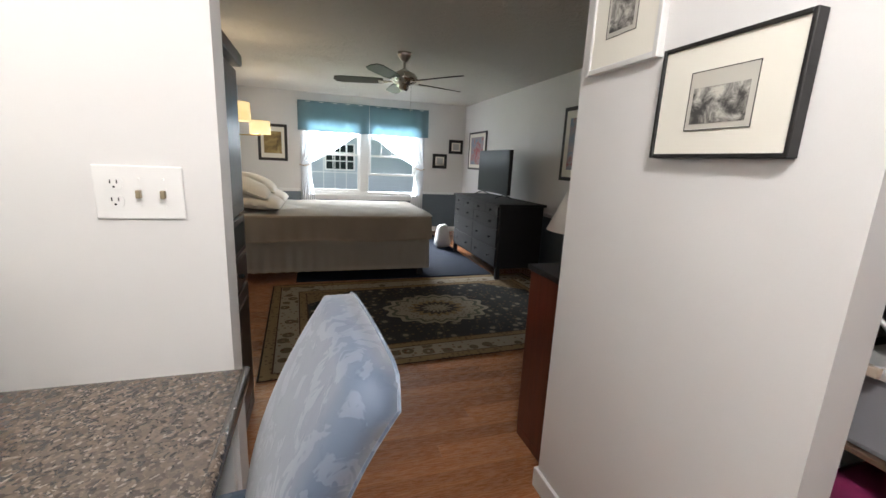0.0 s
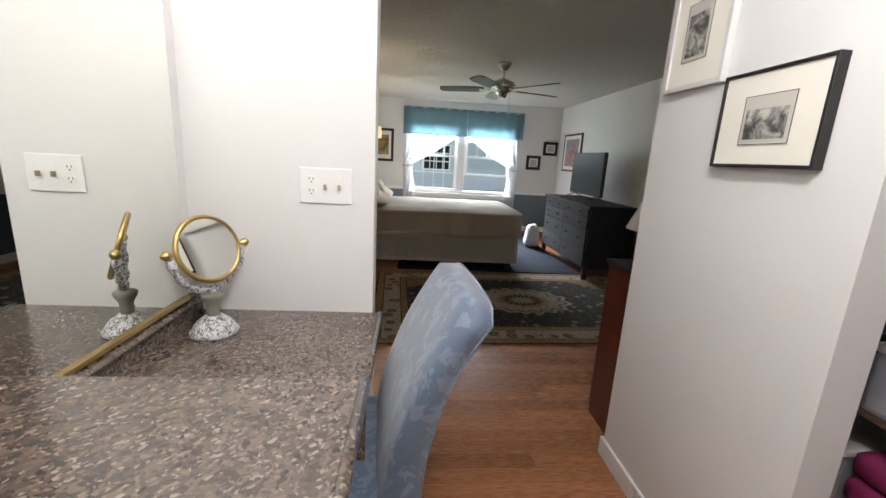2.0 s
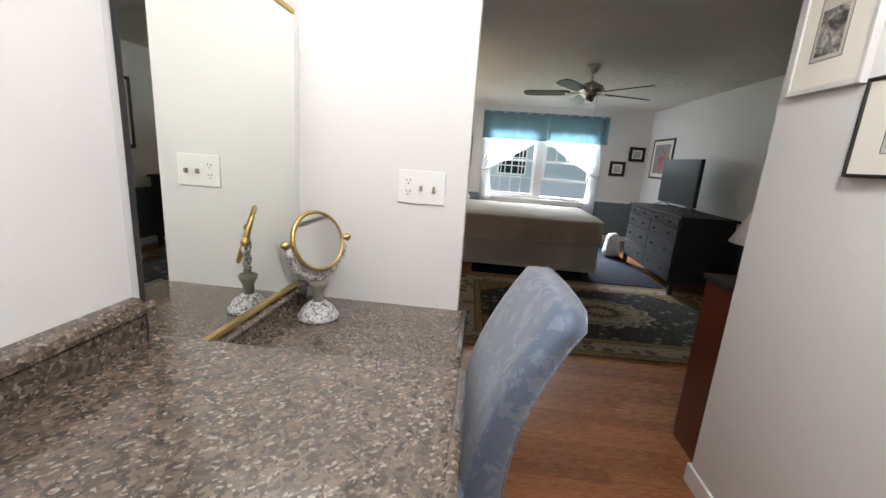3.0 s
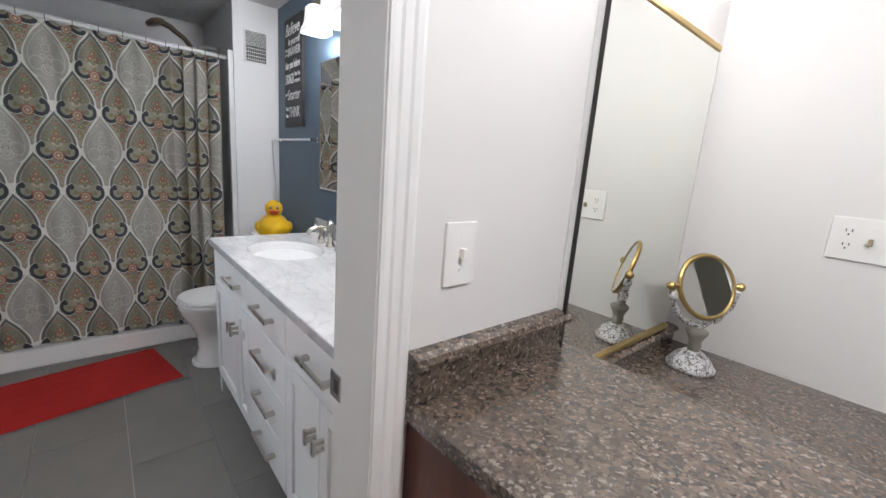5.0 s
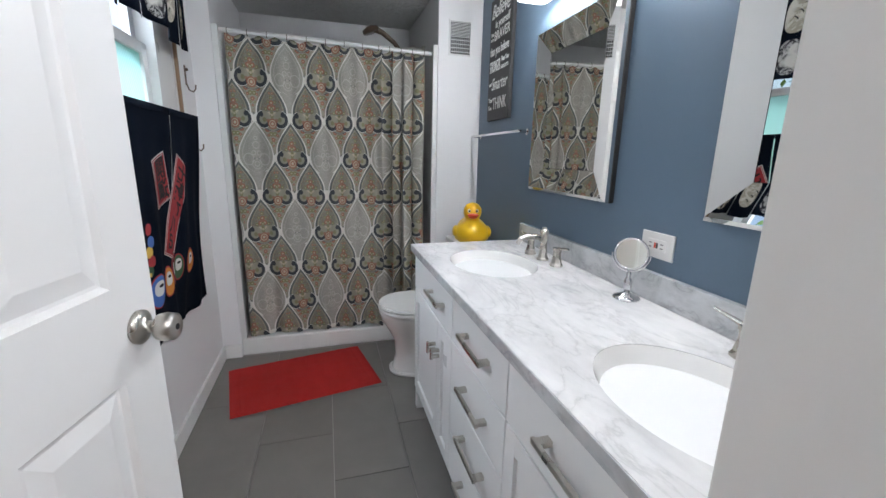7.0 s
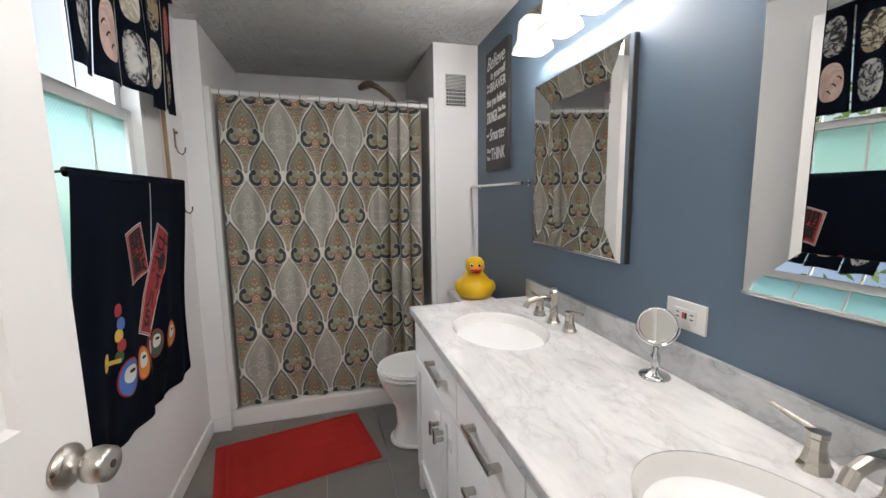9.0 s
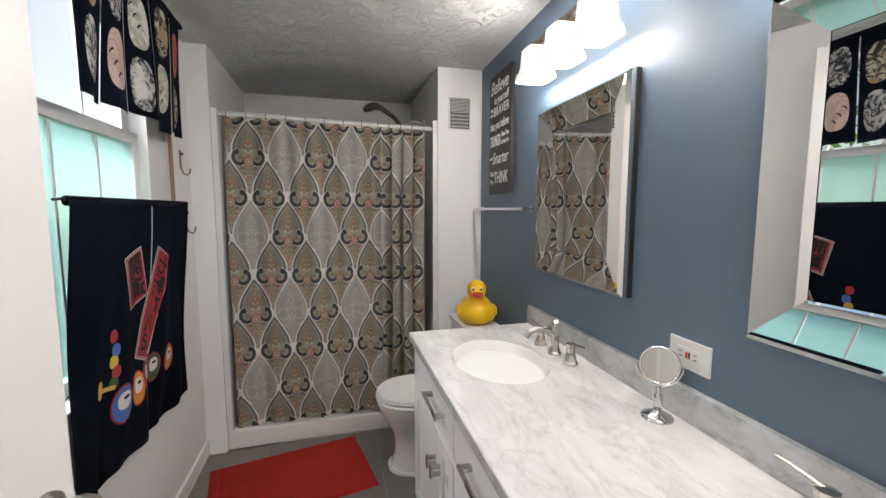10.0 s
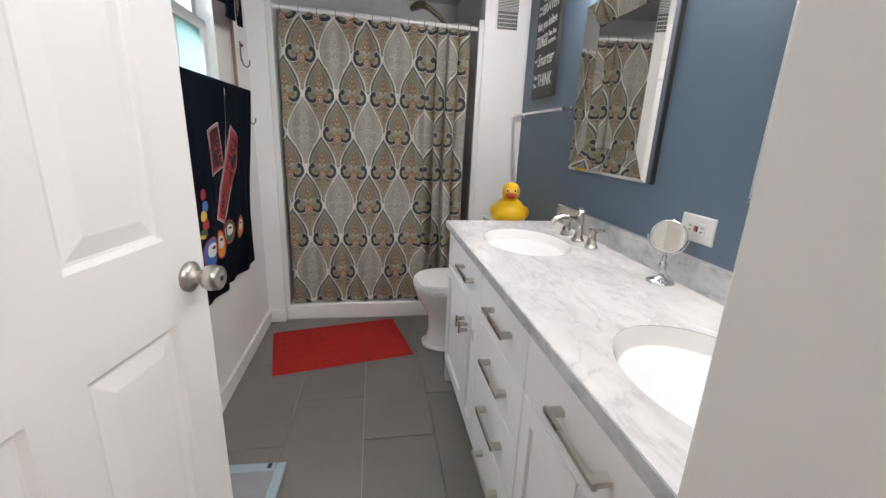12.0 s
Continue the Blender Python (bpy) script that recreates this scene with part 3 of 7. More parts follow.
for cx, cy in SINKS:
    sink = thing("sink", (cx, cy, VTOP), "white oval undermount porcelain basin", "sink", "vanity basins")
    prof = [(0.999, -0.002), (0.985, -0.006), (0.95, -0.022), (0.87, -0.058), (0.72, -0.098), (0.48, -0.128), (0.22, -0.140), (0.10, -0.142)]
    b = bmesh.new()
    rings = [[b.verts.new((SRX * r * math.cos(2 * math.pi * i / 48), SRY * r * math.sin(2 * math.pi * i / 48), z)) for i in range(48)] for r, z in prof]
    for a, c in zip(rings, rings[1:]):
        for i in range(48):
            b.faces.new((a[i], a[(i + 1) % 48], c[(i + 1) % 48], c[i]))
    b.faces.new(rings[-1])
    part("bowl", b, PORCELAIN, sink, "", True)
    part("drain", turned([(0, -0.1415), (0.022, -0.1415), (0.020, -0.138), (0, -0.137)], 24), NICKEL, sink, "metal drain")
    fc = thing("faucet", (cx + 0.005, -0.685, VTOP), "brushed nickel widespread basin faucet with two levers", "faucet", "vanity faucets")
    sp = turned([(0, 0), (0.026, 0), (0.026, 0.006), (0.021, 0.012), (0.016, 0.03), (0.0145, 0.06), (0.0145, 0.105), (0.018, 0.112), (0.018, 0.122), (0.010, 0.128), (0.010, 0.134), (0, 0.136)], 8)
    tube([(0, -0.004, 0.085), (0, -0.035, 0.098), (0, -0.075, 0.098), (0, -0.105, 0.090), (0, -0.118, 0.070)], [0.013, 0.012, 0.0115, 0.011, 0.0105], 12, sp)
    part("spout", sp, NICKEL, fc)
    for s in (-1, 1):
        h = turned([(0, 0), (0.026, 0), (0.026, 0.006), (0.021, 0.014), (0.015, 0.040), (0.015, 0.058), (0.018, 0.062), (0.018, 0.072), (0, 0.076)], 8, at=(s * 0.105, 0, 0))
        hd = part("handle", h, NICKEL, fc)
        part("lever", tube([(s * 0.105, 0, 0.068), (s * 0.135, 0.0, 0.074), (s * 0.185, -0.004, 0.084)], [0.007, 0.006, 0.0045], 8), NICKEL, hd)

# wall mirrors with broad bevelled mirror frames
for cx in (-1.391, -0.429):
    mir = thing("wall_mirror", on_blue(cx, 1.118), "rectangular wall mirror with slanting silver edges", "mirror", "vanity mirrors")
    w, h, d, f = 0.287, 0.67, 0.041, 0.100
    part("backing", box(-w + 0.004, w - 0.004, -d + 0.033, 0, 0.004, h - 0.004), BLACK, mir, "black mirror backing")
    part("mirror_glass", box(-w + f + 0.001, w - f - 0.001, -d + 0.023, -d + 0.029, f + 0.001, h - f - 0.001), MIRROR2, mir)
    o = [(-w, 0), (w, 0), (w, h), (-w, h)]
    for q in ((-w - 0.003, -w - 0.0002, 0, h), (w + 0.0002, w + 0.003, 0, h), (-w, w, -0.003, -0.0002), (-w, w, h + 0.0002, h + 0.003)):
        part("edge_band", box(q[0], q[1], -d + 0.026, 0, q[2], q[3]), BLACK, mir, "black mirror edge")
    n_ = [(-w + f, f), (w - f, f), (w - f, h - f), (-w + f, h - f)]
    for k in range(4):
        b = bmesh.new()
        j = (k + 1) % 4
        e = 0.012

        def inset(q, r):
            return (q[0] + (e if q[0] < 0 else -e), q[1] + (e if q[1] < h / 2 else -e))
        oo = [inset(o[k], 0), inset(o[j], 0)]
        q0 = [b.verts.new((*[o[k][0]], -d + 0.010, o[k][1])), b.verts.new((o[j][0], -d + 0.010, o[j][1])), b.verts.new((oo[1][0], -d, oo[1][1])), b.verts.new((oo[0][0], -d, oo[0][1]))]
        b.faces.new(q0)
        q1 = [q0[3], q0[2], b.verts.new((n_[j][0], -d + 0.022, n_[j][1])), b.verts.new((n_[k][0], -d + 0.022, n_[k][1]))]
        b.faces.new(q1)
        back = [b.verts.new((v.co.x, -d + 0.030, v.co.z)) for v in (q0[0], q0[1], q1[2], q1[3])]
        b.faces.new(back)
        b.faces.new((q0[0], q0[1], back[1], back[0]))
        b.faces.new((q1[2], q1[3], back[3], back[2]))
        b.faces.new((q0[0], q0[3], q1[3], back[3], back[0]))
        b.faces.new((q0[1], q0[2], q1[2], back[2], back[1]))
        part("frame_strip", b, MIRROR2, mir)


def vanity_light(at, centres, label, metal, group):
    """A bar with hanging flared glass shades; bar runs along local x, -y is out of the wall."""
    lt = thing("vanity_light", at, label, "wall lamp", group)
    mid = sum(centres) / len(centres)
    part("back_plate", box(mid - 0.06, mid + 0.06, -0.02, 0, -0.055, 0.055, 0.006), metal, lt)
    part("arm", tube([(mid, -0.015, 0), (mid, -0.075, 0)], 0.012, 12), metal, lt)
    part("bar", box(min(centres) - 0.05, max(centres) + 0.05, -0.085, -0.068, -0.010, 0.010, 0.003), metal, lt)
    for c in centres:
        part("socket_cup", turned([(0, 0.0), (0.016, 0.0), (0.024, -0.012), (0.026, -0.04), (0.02, -0.045), (0, -0.045)], 20, at=(c, -0.095, -0.008)), metal, lt, "", True)
        b = bmesh.new()
        rings = []
        for hx, z in ((0.032, 0), (0.046, -0.006), (0.051, -0.070), (0.056, -0.088), (0.064, -0.102), (0.068, -0.122), (0.065, -0.122), (0.053, -0.088), (0.048, -0.070), (0.042, -0.012)):
            rings.append([b.verts.new((c + x, -0.095 + y, z - 0.03)) for x, y in oval(hx, hx, 28, 5)])
        for a, q in zip(rings, rings[1:]):
            for i in range(28):
                b.faces.new((a[i], a[(i + 1) % 28], q[(i + 1) % 28], q[i]))
        b.faces.new(rings[0])
        part("shade", b, LIT_GLASS, lt, "lit white glass shade", True).visible_shadow = False
    return lt


vanity_light(on_blue(-1.391, 2.045), (-0.20, 0.0, 0.20), "bronze vanity light bar with three lit white glass shades", BRONZE, "vanity lights")
vanity_light(on_blue(-0.429, 2.045), (-0.20, 0.0, 0.20), "bronze vanity light bar with three lit white glass shades", BRONZE, "vanity lights")

# wall sign
sign = thing("wall_sign", on_blue(-2.16, 1.468), "black wooden wall sign with white motivational lettering", "sign")
part("board", box(-0.155, 0.155, -0.022, 0, 0, 0.645, 0.003), BLACK, sign)
LETTER = surface("white_letter_paint", (0.75, 0.75, 0.73), 0.7, vary=0.03, bumps=0)


def lettering(txt, x, z, size, parent, width=None, shear=0.0, mat=None, y=-0.0235):
    c = bpy.data.curves.new("line", "FONT")
    c.body, c.size, c.shear, c.align_x = txt, size, shear, "LEFT"
    c.extrude = 0.0006
    tmp = bpy.data.objects.new("tmp", c)
    me = bpy.data.meshes.new_from_object(tmp)
    bpy.data.objects.remove(tmp)
    co = [v.co for v in me.vertices]
    wd = max(q.x for q in co) - min(q.x for q in co)
    k = width / wd if width else 1
    ob = new("lettering", me)
    me.materials.append(mat or LETTER)
    ob.matrix_basis = Matrix.Translation((x, y, z)) @ Matrix.Rotation(radians(90), 4, "X") @ Matrix.Diagonal((k, 1, 1, 1))
    ob.parent = parent
    return ob


for txt, x, z, s, w, sh in (("Believe", -0.135, 0.545, 0.10, 0.25, 0.35), ("in yourself", -0.075, 0.488, 0.058, 0.20, 0.0), ("You", -0.135, 0.455, 0.028, 0.04, 0), ("are", -0.135, 0.430, 0.028, 0.04, 0), ("BRAVER", -0.085, 0.425, 0.068, 0.215, 0),
                            ("than you believe", -0.135, 0.352, 0.066, 0.265, 0), ("STRONGER", -0.135, 0.262, 0.085, 0.155, 0), ("Than You", 0.03, 0.300, 0.036, 0.10, 0), ("seem", 0.03, 0.262, 0.040, 0.10, 0),
                            ("and", -0.135, 0.19, 0.03, 0.035, 0), ("Smarter", -0.095, 0.165, 0.09, 0.225, 0.35), ("Than", -0.135, 0.10, 0.036, 0.06, 0), ("You", -0.135, 0.058, 0.036, 0.05, 0), ("THINK", -0.068, 0.058, 0.092, 0.195, 0)):
    lettering(txt, x, z, s, sign, w, sh)

# towel bar
tb = thing("towel_bar", on_blue(-2.12, 1.385), "slim chrome towel bar on the wall", "towel bar")
part("rail", tube([(-0.37, -0.055, 0), (0.36, -0.055, 0)], 0.0065, 12), CHROME, tb)
for x in (-0.34, 0.33):
    part("bracket", turned([(0, 0), (0.016, 0), (0.016, -0.006), (0.008, -0.012), (0.008, -0.055), (0, -0.058)], 16, "y", (x, 0, 0)), CHROME, tb)

part("cord", tube([(-0.365, -0.055, 0.0), (-0.362, -0.050, -0.12), (-0.352, -0.03, -0.37)], 0.0035, 6), TRIM, tb, "thin white cord")

# horizontal receptacle with test buttons
gf = thing("wall_outlet", on_blue(-0.878, 1.018), "white receptacle plate with test and reset buttons", "outlet")
part("plate", box(-0.062, 0.062, -0.006, 0, -0.038, 0.038, 0.003), PLASTIC, gf)
part("face", box(-0.034, 0.034, -0.0085, -0.005, -0.017, 0.017, 0.001), PLASTIC, gf)
for x in (-0.022, 0.022):
    for z in (-0.006, 0.006):
        part("slot", box(x - 0.005, x + 0.005, -0.0095, -0.0082, z - 0.0012, z + 0.0012), DARKSLOT, gf)
part("reset_button", box(-0.007, -0.001, -0.0100, -0.008, -0.008, 0.008, 0.0005), ORANGE, gf, "red reset button")
part("test_button", box(0.001, 0.007, -0.0100, -0.008, -0.008, 0.008, 0.0005), DARKSLOT, gf, "black test button")

# cosmetic mirror on the marble
cm = thing("cosmetic_mirror", Matrix.Translation((-0.900, -0.672, VTOP)) @ Matrix.Rotation(radians(50), 4, "Z") @ Matrix.Scale(0.84, 4), "small round chrome table mirror on a pedestal", "mirror")
part("foot", turned([(0, 0), (0.046, 0), (0.047, 0.004), (0.042, 0.009), (0.030, 0.014), (0.014, 0.020), (0.010, 0.026), (0, 0.026)], 32), CHROME, cm, "", True)
part("stem", turned([(0.009, 0.024), (0.012, 0.032), (0.0145, 0.045), (0.0145, 0.065), (0.010, 0.075), (0.007, 0.080), (0.009, 0.092), (0.005, 0.100), (0, 0.102)], 20), CHROME, cm, "", True)
fork = [(0.062 * math.cos(a), 0, 0.165 + 0.064 * math.sin(a)) for a in [math.pi + math.pi * i / 20 for i in range(21)]]
part("yoke", tube(fork, 0.003, 8), CHROME, cm)
tl = Matrix.Translation((0, 0, 0.165)) @ Matrix.Rotation(radians(80), 4, "X")
part("rim", turned([(0.050, -0.006), (0.056, -0.006), (0.058, 0), (0.056, 0.006), (0.050, 0.006), (0.050, -0.006)], 40, m=tl), CHROME, cm, "", True)
part("mirror_glass", turned([(0, -0.004), (0.051, -0.004), (0.051, 0.004), (0, 0.004)], 40, m=tl), MIRROR, cm)

# shower: tray, curtain rod, rings, curtain, shower head, side frame
tray = tagged(link(box(-3.42, -2.532, -2.083, -0.842, 0, 0.085, 0.006), "shower_tray", PORCELAIN), "white shower tray with a raised curb", "shower tray")
part("curb", box(-2.64, -2.53, -2.083, -0.842, 0.0, 0.112, 0.012), PORCELAIN, tray)
for y0, y1 in ((-2.085, -2.055), (-0.870, -0.840)):
    tagged(link(box(-2.60, -2.53, y0, y1, 0.112, 1.92, 0.004), "shower_side_frame", surface("white_metal_strip", (0.72, 0.72, 0.71), 0.35, vary=0.03)), "white shower side strip", "shower frame", "shower side strips")
rod = thing("curtain_rod", Matrix.Translation((-2.575, -1.462, 1.890)) @ Matrix.Rotation(radians(-1.3), 4, "X"), "white shower curtain rod with hooks", "curtain rod")
part("pole", tube([(0, -0.60, 0), (0, 0.61, 0)], 0.0125, 16), TRIM, rod)
part("flange", turned([(0, 0), (0.024, 0), (0.018, 0.02), (0, 0.02)], 20, "y", (0, -0.612, 0)), TRIM, rod)
part("flange", turned([(0, 0), (0.024, 0), (0.018, -0.02), (0, -0.02)], 20, "y", (0, 0.620, 0)), TRIM, rod)
HOOKS = [-0.555, -0.455, -0.355, -0.25, -0.145, -0.04, 0.065, 0.17, 0.265, 0.33, 0.40, 0.47, 0.545]
for y in HOOKS:
    part("hook", tube([(0.016 * math.cos(a), y, 0.016 * math.sin(a) - 0.003) for a in [2 * math.pi * i / 14 for i in range(14)]], 0.0018, 6, closed=True), BRONZE, rod)


def curtain_material():
    """Printed cotton: staggered pointed drops with a white net of lozenges, scrolls and small flowers."""
    m, t, p = nodes_of("paisley_drop_curtain")
    uv = t.nodes.new("ShaderNodeUVMap")
    sx = t.nodes.new("ShaderNodeSeparateXYZ")
    t.links.new(uv.outputs[0], sx.inputs[0])
    W_, H_ = 0.236, 0.449
    M = lambda op, a, b=0.0, c=0.0: math_node(t, op, a, b, c)
    U = M("MULTIPLY_ADD", sx.outputs[0], 1 / W_, 0.636)
    V = M("MULTIPLY_ADD", sx.outputs[1], 1 / H_, 0.016)

    def cell(du, dv):
        """Local coordinates in a cell: a in -.5...5 across, b upwards 0..1, and its column and row."""
        u, v = M("ADD", U, du), M("ADD", V, dv)
        fu, fv = M("FLOOR", u), M("FLOOR", v)
        return M("SUBTRACT", M("SUBTRACT", u, fu), 0.5), M("SUBTRACT", v, fv), fu, fv

    def drop(a, b, peak, half, foot):
        """Inside distance of a drop: round below, drawn to a point above."""
        s = M("MINIMUM", M("MAXIMUM", M("DIVIDE", M("SUBTRACT", 1.0, b), 1 - peak), 0.0), 1.0)
        up = M("SINE", M("MULTIPLY", M("POWER", s, 1.12), math.pi / 2))
        q = M("DIVIDE", M("MAXIMUM", M("SUBTRACT", peak, b), 0.0), peak - foot)
        low = M("SQRT", M("MAXIMUM", M("SUBTRACT", 1.0, M("MULTIPLY", q, q)), 0.0))
        return M("SUBTRACT", M("MULTIPLY", M("MULTIPLY", up, low), half), M("ABSOLUTE", a))

    def circle(a, b, cx, cy, r):
        dx = M("SUBTRACT", M("ABSOLUTE", a), cx)
        dy = M("MULTIPLY", M("SUBTRACT", b, cy), H_ / W_)
        return M("SUBTRACT", r, M("SQRT", M("ADD", M("MULTIPLY", dx, dx), M("MULTIPLY", dy, dy))))

    def over(x, lo=0.0):
        return M("GREATER_THAN", x, lo)

    def band(x, lo, hi):
        return M("MULTIPLY", M("GREATER_THAN", x, lo), M("LESS_THAN", x, hi))

    def both(a, b):
        return M("MULTIPLY", a, b)

    def dots(scale, level):
        n = t.nodes.new("ShaderNodeTexVoronoi")
        n.inputs["Scale"].default_value = scale
        t.links.new(uv.outputs[0], n.inputs["Vector"])
        return M("LESS_THAN", n.outputs["Distance"], level)

    vec = uv.outputs[0]
    weave = noise_node(t, vec, 900, 2)
    fine, dotty = dots(150, 0.36), dots(85, 0.33)
    blot = noise_node(t, vec, 60, 3, 0.6, 0.8)
    WHITE, SLATE, RUST, SAGE, DARK, SAND = (0.72, 0.70, 0.65), (0.105, 0.115, 0.118), (0.30, 0.115, 0.07), (0.19, 0.19, 0.085), (0.022, 0.030, 0.042), (0.50, 0.44, 0.33)
    col = mixed(t, blot, WHITE, (0.66, 0.64, 0.59))
    cells = []
    for k, (du, dv) in enumerate(((0.0, 0.0), (0.5, 0.5))):
        a, b, iu, iv = cell(du, dv)
        if k == 0:
            rich = M("PINGPONG", M("ADD", M("ADD", iu, iv), 1.0), 1.0)
        else:
            rich = M("MULTIPLY_ADD", iu, 0.0, 1.0)
        cells.append((a, b, rich, M("SUBTRACT", 1.0, rich), k == 0))
    # hanging lower halves: flowers and leaves in a pointed bib; a bare tail under the plain drops
    for a, b, rich, bare, mixed_row in cells:
        s = M("MINIMUM", M("MAXIMUM", M("DIVIDE", M("SUBTRACT", 0.5, b), 0.33), 0.0), 1.0)
        edge = M("SUBTRACT", M("MULTIPLY_ADD", M("SINE", M("MULTIPLY", s, math.pi / 2)), -0.365, 0.482), M("ABSOLUTE", a))
        bib = both(both(over(edge), M("LESS_THAN", b, 0.5)), over(b, 0.10))
        ground = mixed(t, blot, (0.27, 0.255, 0.20), (0.38, 0.355, 0.28))
        ground = mixed(t, M("MULTIPLY", fine, 0.55), ground, (0.13, 0.125, 0.10))
        ground = mixed(t, M("MULTIPLY", dotty, 0.4), ground, RUST)
        col = mixed(t, both(bib, rich), col, ground)
        if mixed_row:
            tail = both(both(over(M("SUBTRACT", M("MULTIPLY_ADD", b, 0.72, -0.02), M("ABSOLUTE", a))), M("LESS_THAN", b, 0.42)), over(b, 0.12))
            grey = mixed(t, M("MULTIPLY", fine, 0.4), mixed(t, blot, (0.29, 0.275, 0.245), (0.38, 0.365, 0.325)), (0.52, 0.50, 0.45))
            col = mixed(t, both(tail, bare), col, grey)
        for cx, cy, rr, cc in ((0.15, 0.405, 0.065, RUST), (0.27, 0.44, 0.045, SAGE), (0.05, 0.345, 0.055, SAGE), (0.12, 0.33, 0.035, RUST), (0.0, 0.275, 0.05, RUST), (0.05, 0.235, 0.028, SAGE), (0.0, 0.195, 0.025, RUST), (0.0, 0.095, 0.028, SLATE)):
            q = circle(a, b, cx, cy, rr)
            col = mixed(t, both(over(q), rich), col, cc)
            col = mixed(t, both(over(q, rr * 0.62), M("MULTIPLY", rich, 0.75)), col, SAND)
    # the drops and their scrolls lie over the bibs
    for a, b, rich, bare, mixed_row in cells:
        d = drop(a, b, 0.625, 0.410, 0.38)
        col = mixed(t, both(over(d, -0.035), both(over(b, 0.52), rich)), col, WHITE)
        body = mixed(t, M("MULTIPLY", fine, 0.7), mixed(t, blot, (0.19, 0.19, 0.15), (0.27, 0.26, 0.205)), (0.11, 0.11, 0.09))
        body = mixed(t, M("MULTIPLY", dotty, 0.45), body, RUST)
        col = mixed(t, both(over(d), rich), col, body)
        col = mixed(t, both(band(d, 0.0, 0.062), M("MULTIPLY", rich, 0.95)), col, SLATE)
        col = mixed(t, both(band(d, 0.075, 0.095), M("MULTIPLY", rich, 0.55)), col, SAND)
        for cx, cy, rr, cc in ((0.0, 0.585, 0.08, SAGE), (0.085, 0.60, 0.05, SAND), (0.055, 0.675, 0.065, RUST), (0.0, 0.66, 0.05, SAGE), (0.16, 0.655, 0.045, SAGE), (0.0, 0.735, 0.06, RUST), (0.09, 0.745, 0.035, SAGE), (0.0, 0.80, 0.045, SAGE), (0.04, 0.85, 0.03, RUST), (0.0, 0.895, 0.022, SAGE)):
            q = circle(a, b, cx, cy, rr)
            col = mixed(t, both(over(q), M("MULTIPLY", rich, 0.9)), col, cc)
            col = mixed(t, both(over(q, rr * 0.6), M("MULTIPLY", rich, 0.75)), col, SAND)
        # dark scrolls: an anchor of two thick hooks that meet under the drop at the rosette
        q = circle(a, b, 0.235, 0.530, 0.205)
        hook = M("MAXIMUM", M("LESS_THAN", b, 0.515), over(M("ABSOLUTE", a), 0.275))
        col = mixed(t, both(over(q), M("MULTIPLY", rich, 0.9)), col, (0.30, 0.29, 0.225))
        col = mixed(t, both(both(hook, band(q, -0.012, 0.012)), rich), col, WHITE)
        col = mixed(t, both(both(hook, band(q, 0.0, 0.085)), rich), col, DARK)
        q = circle(a, b, 0.300, 0.590, 0.058)
        col = mixed(t, both(over(q), rich), col, DARK)
        q = circle(a, b, 0.215, 0.525, 0.055)
        col = mixed(t, both(over(q), M("MULTIPLY", rich, 0.8)), col, SAGE)
        q = circle(a, b, 0.12, 0.515, 0.045)
        col = mixed(t, both(over(q), M("MULTIPLY", rich, 0.7)), col, RUST)
        q = circle(a, b, 0.0, 0.475, 0.125)
        for lo, cc in ((0.0, RUST), (0.035, SAND), (0.055, RUST), (0.09, SAND)):
            col = mixed(t, both(over(q, lo), M("MULTIPLY", rich, 0.93)), col, cc)
        if not mixed_row:
            continue
        # the plain drops: grey cloth with a pale line drawing
        d = drop(a, b, 0.575, 0.452, 0.34)
        grey = mixed(t, M("MULTIPLY", fine, 0.4), mixed(t, blot, (0.29, 0.275, 0.245), (0.38, 0.365, 0.325)), (0.52, 0.50, 0.45))
        col = mixed(t, both(over(d, -0.028), both(over(b, 0.36), bare)), col, WHITE)
        col = mixed(t, both(over(d), bare), col, grey)
        lines = M("MAXIMUM", band(d, 0.075, 0.092), band(circle(a, b, 0.21, 0.52, 0.15), 0.0, 0.022))
        for cx, cy, rr in ((0.0, 0.46, 0.13), (0.0, 0.46, 0.07), (0.07, 0.60, 0.06), (0.0, 0.70, 0.09), (0.0, 0.79, 0.05)):
            lines = M("MAXIMUM", lines, band(circle(a, b, cx, cy, rr), 0.0, 0.018))
        col = mixed(t, both(both(lines, over(d)), M("MULTIPLY", bare, 0.6)), col, (0.56, 0.54, 0.49))
        q = circle(a, b, 0.055, 0.525, 0.024)
        col = mixed(t, both(over(q), M("MULTIPLY", bare, 0.6)), col, (0.10, 0.10, 0.10))
    col = mixed(t, M("MULTIPLY", weave, 0.32), col, (0.16, 0.15, 0.13))
    t.links.new(col, p.inputs["Base Color"])
    p.inputs["Roughness"].default_value = 0.85
    p.inputs["Specular IOR Level"].default_value = 0.25
    bump(t, p, weave, 0.15, 0.001)
    return m


CW = 1.62    # cloth width when spread


def curtain_x(s):
    """Where along the rod (0..1) and how far out the cloth lies at the spread width s."""
    flat = 1.02
    if s < flat:
        return 0.905 * (s / flat) * 0.80, 0.010 * math.sin(s * 26.0) + 0.006 * math.sin(s * 57 + 1)
    q = (s - flat) / (CW - flat)
    return 0.724 + 0.276 * q + 0.012 * math.sin(q * 30.0), 0.034 * math.sin(q * 24.0) + 0.012


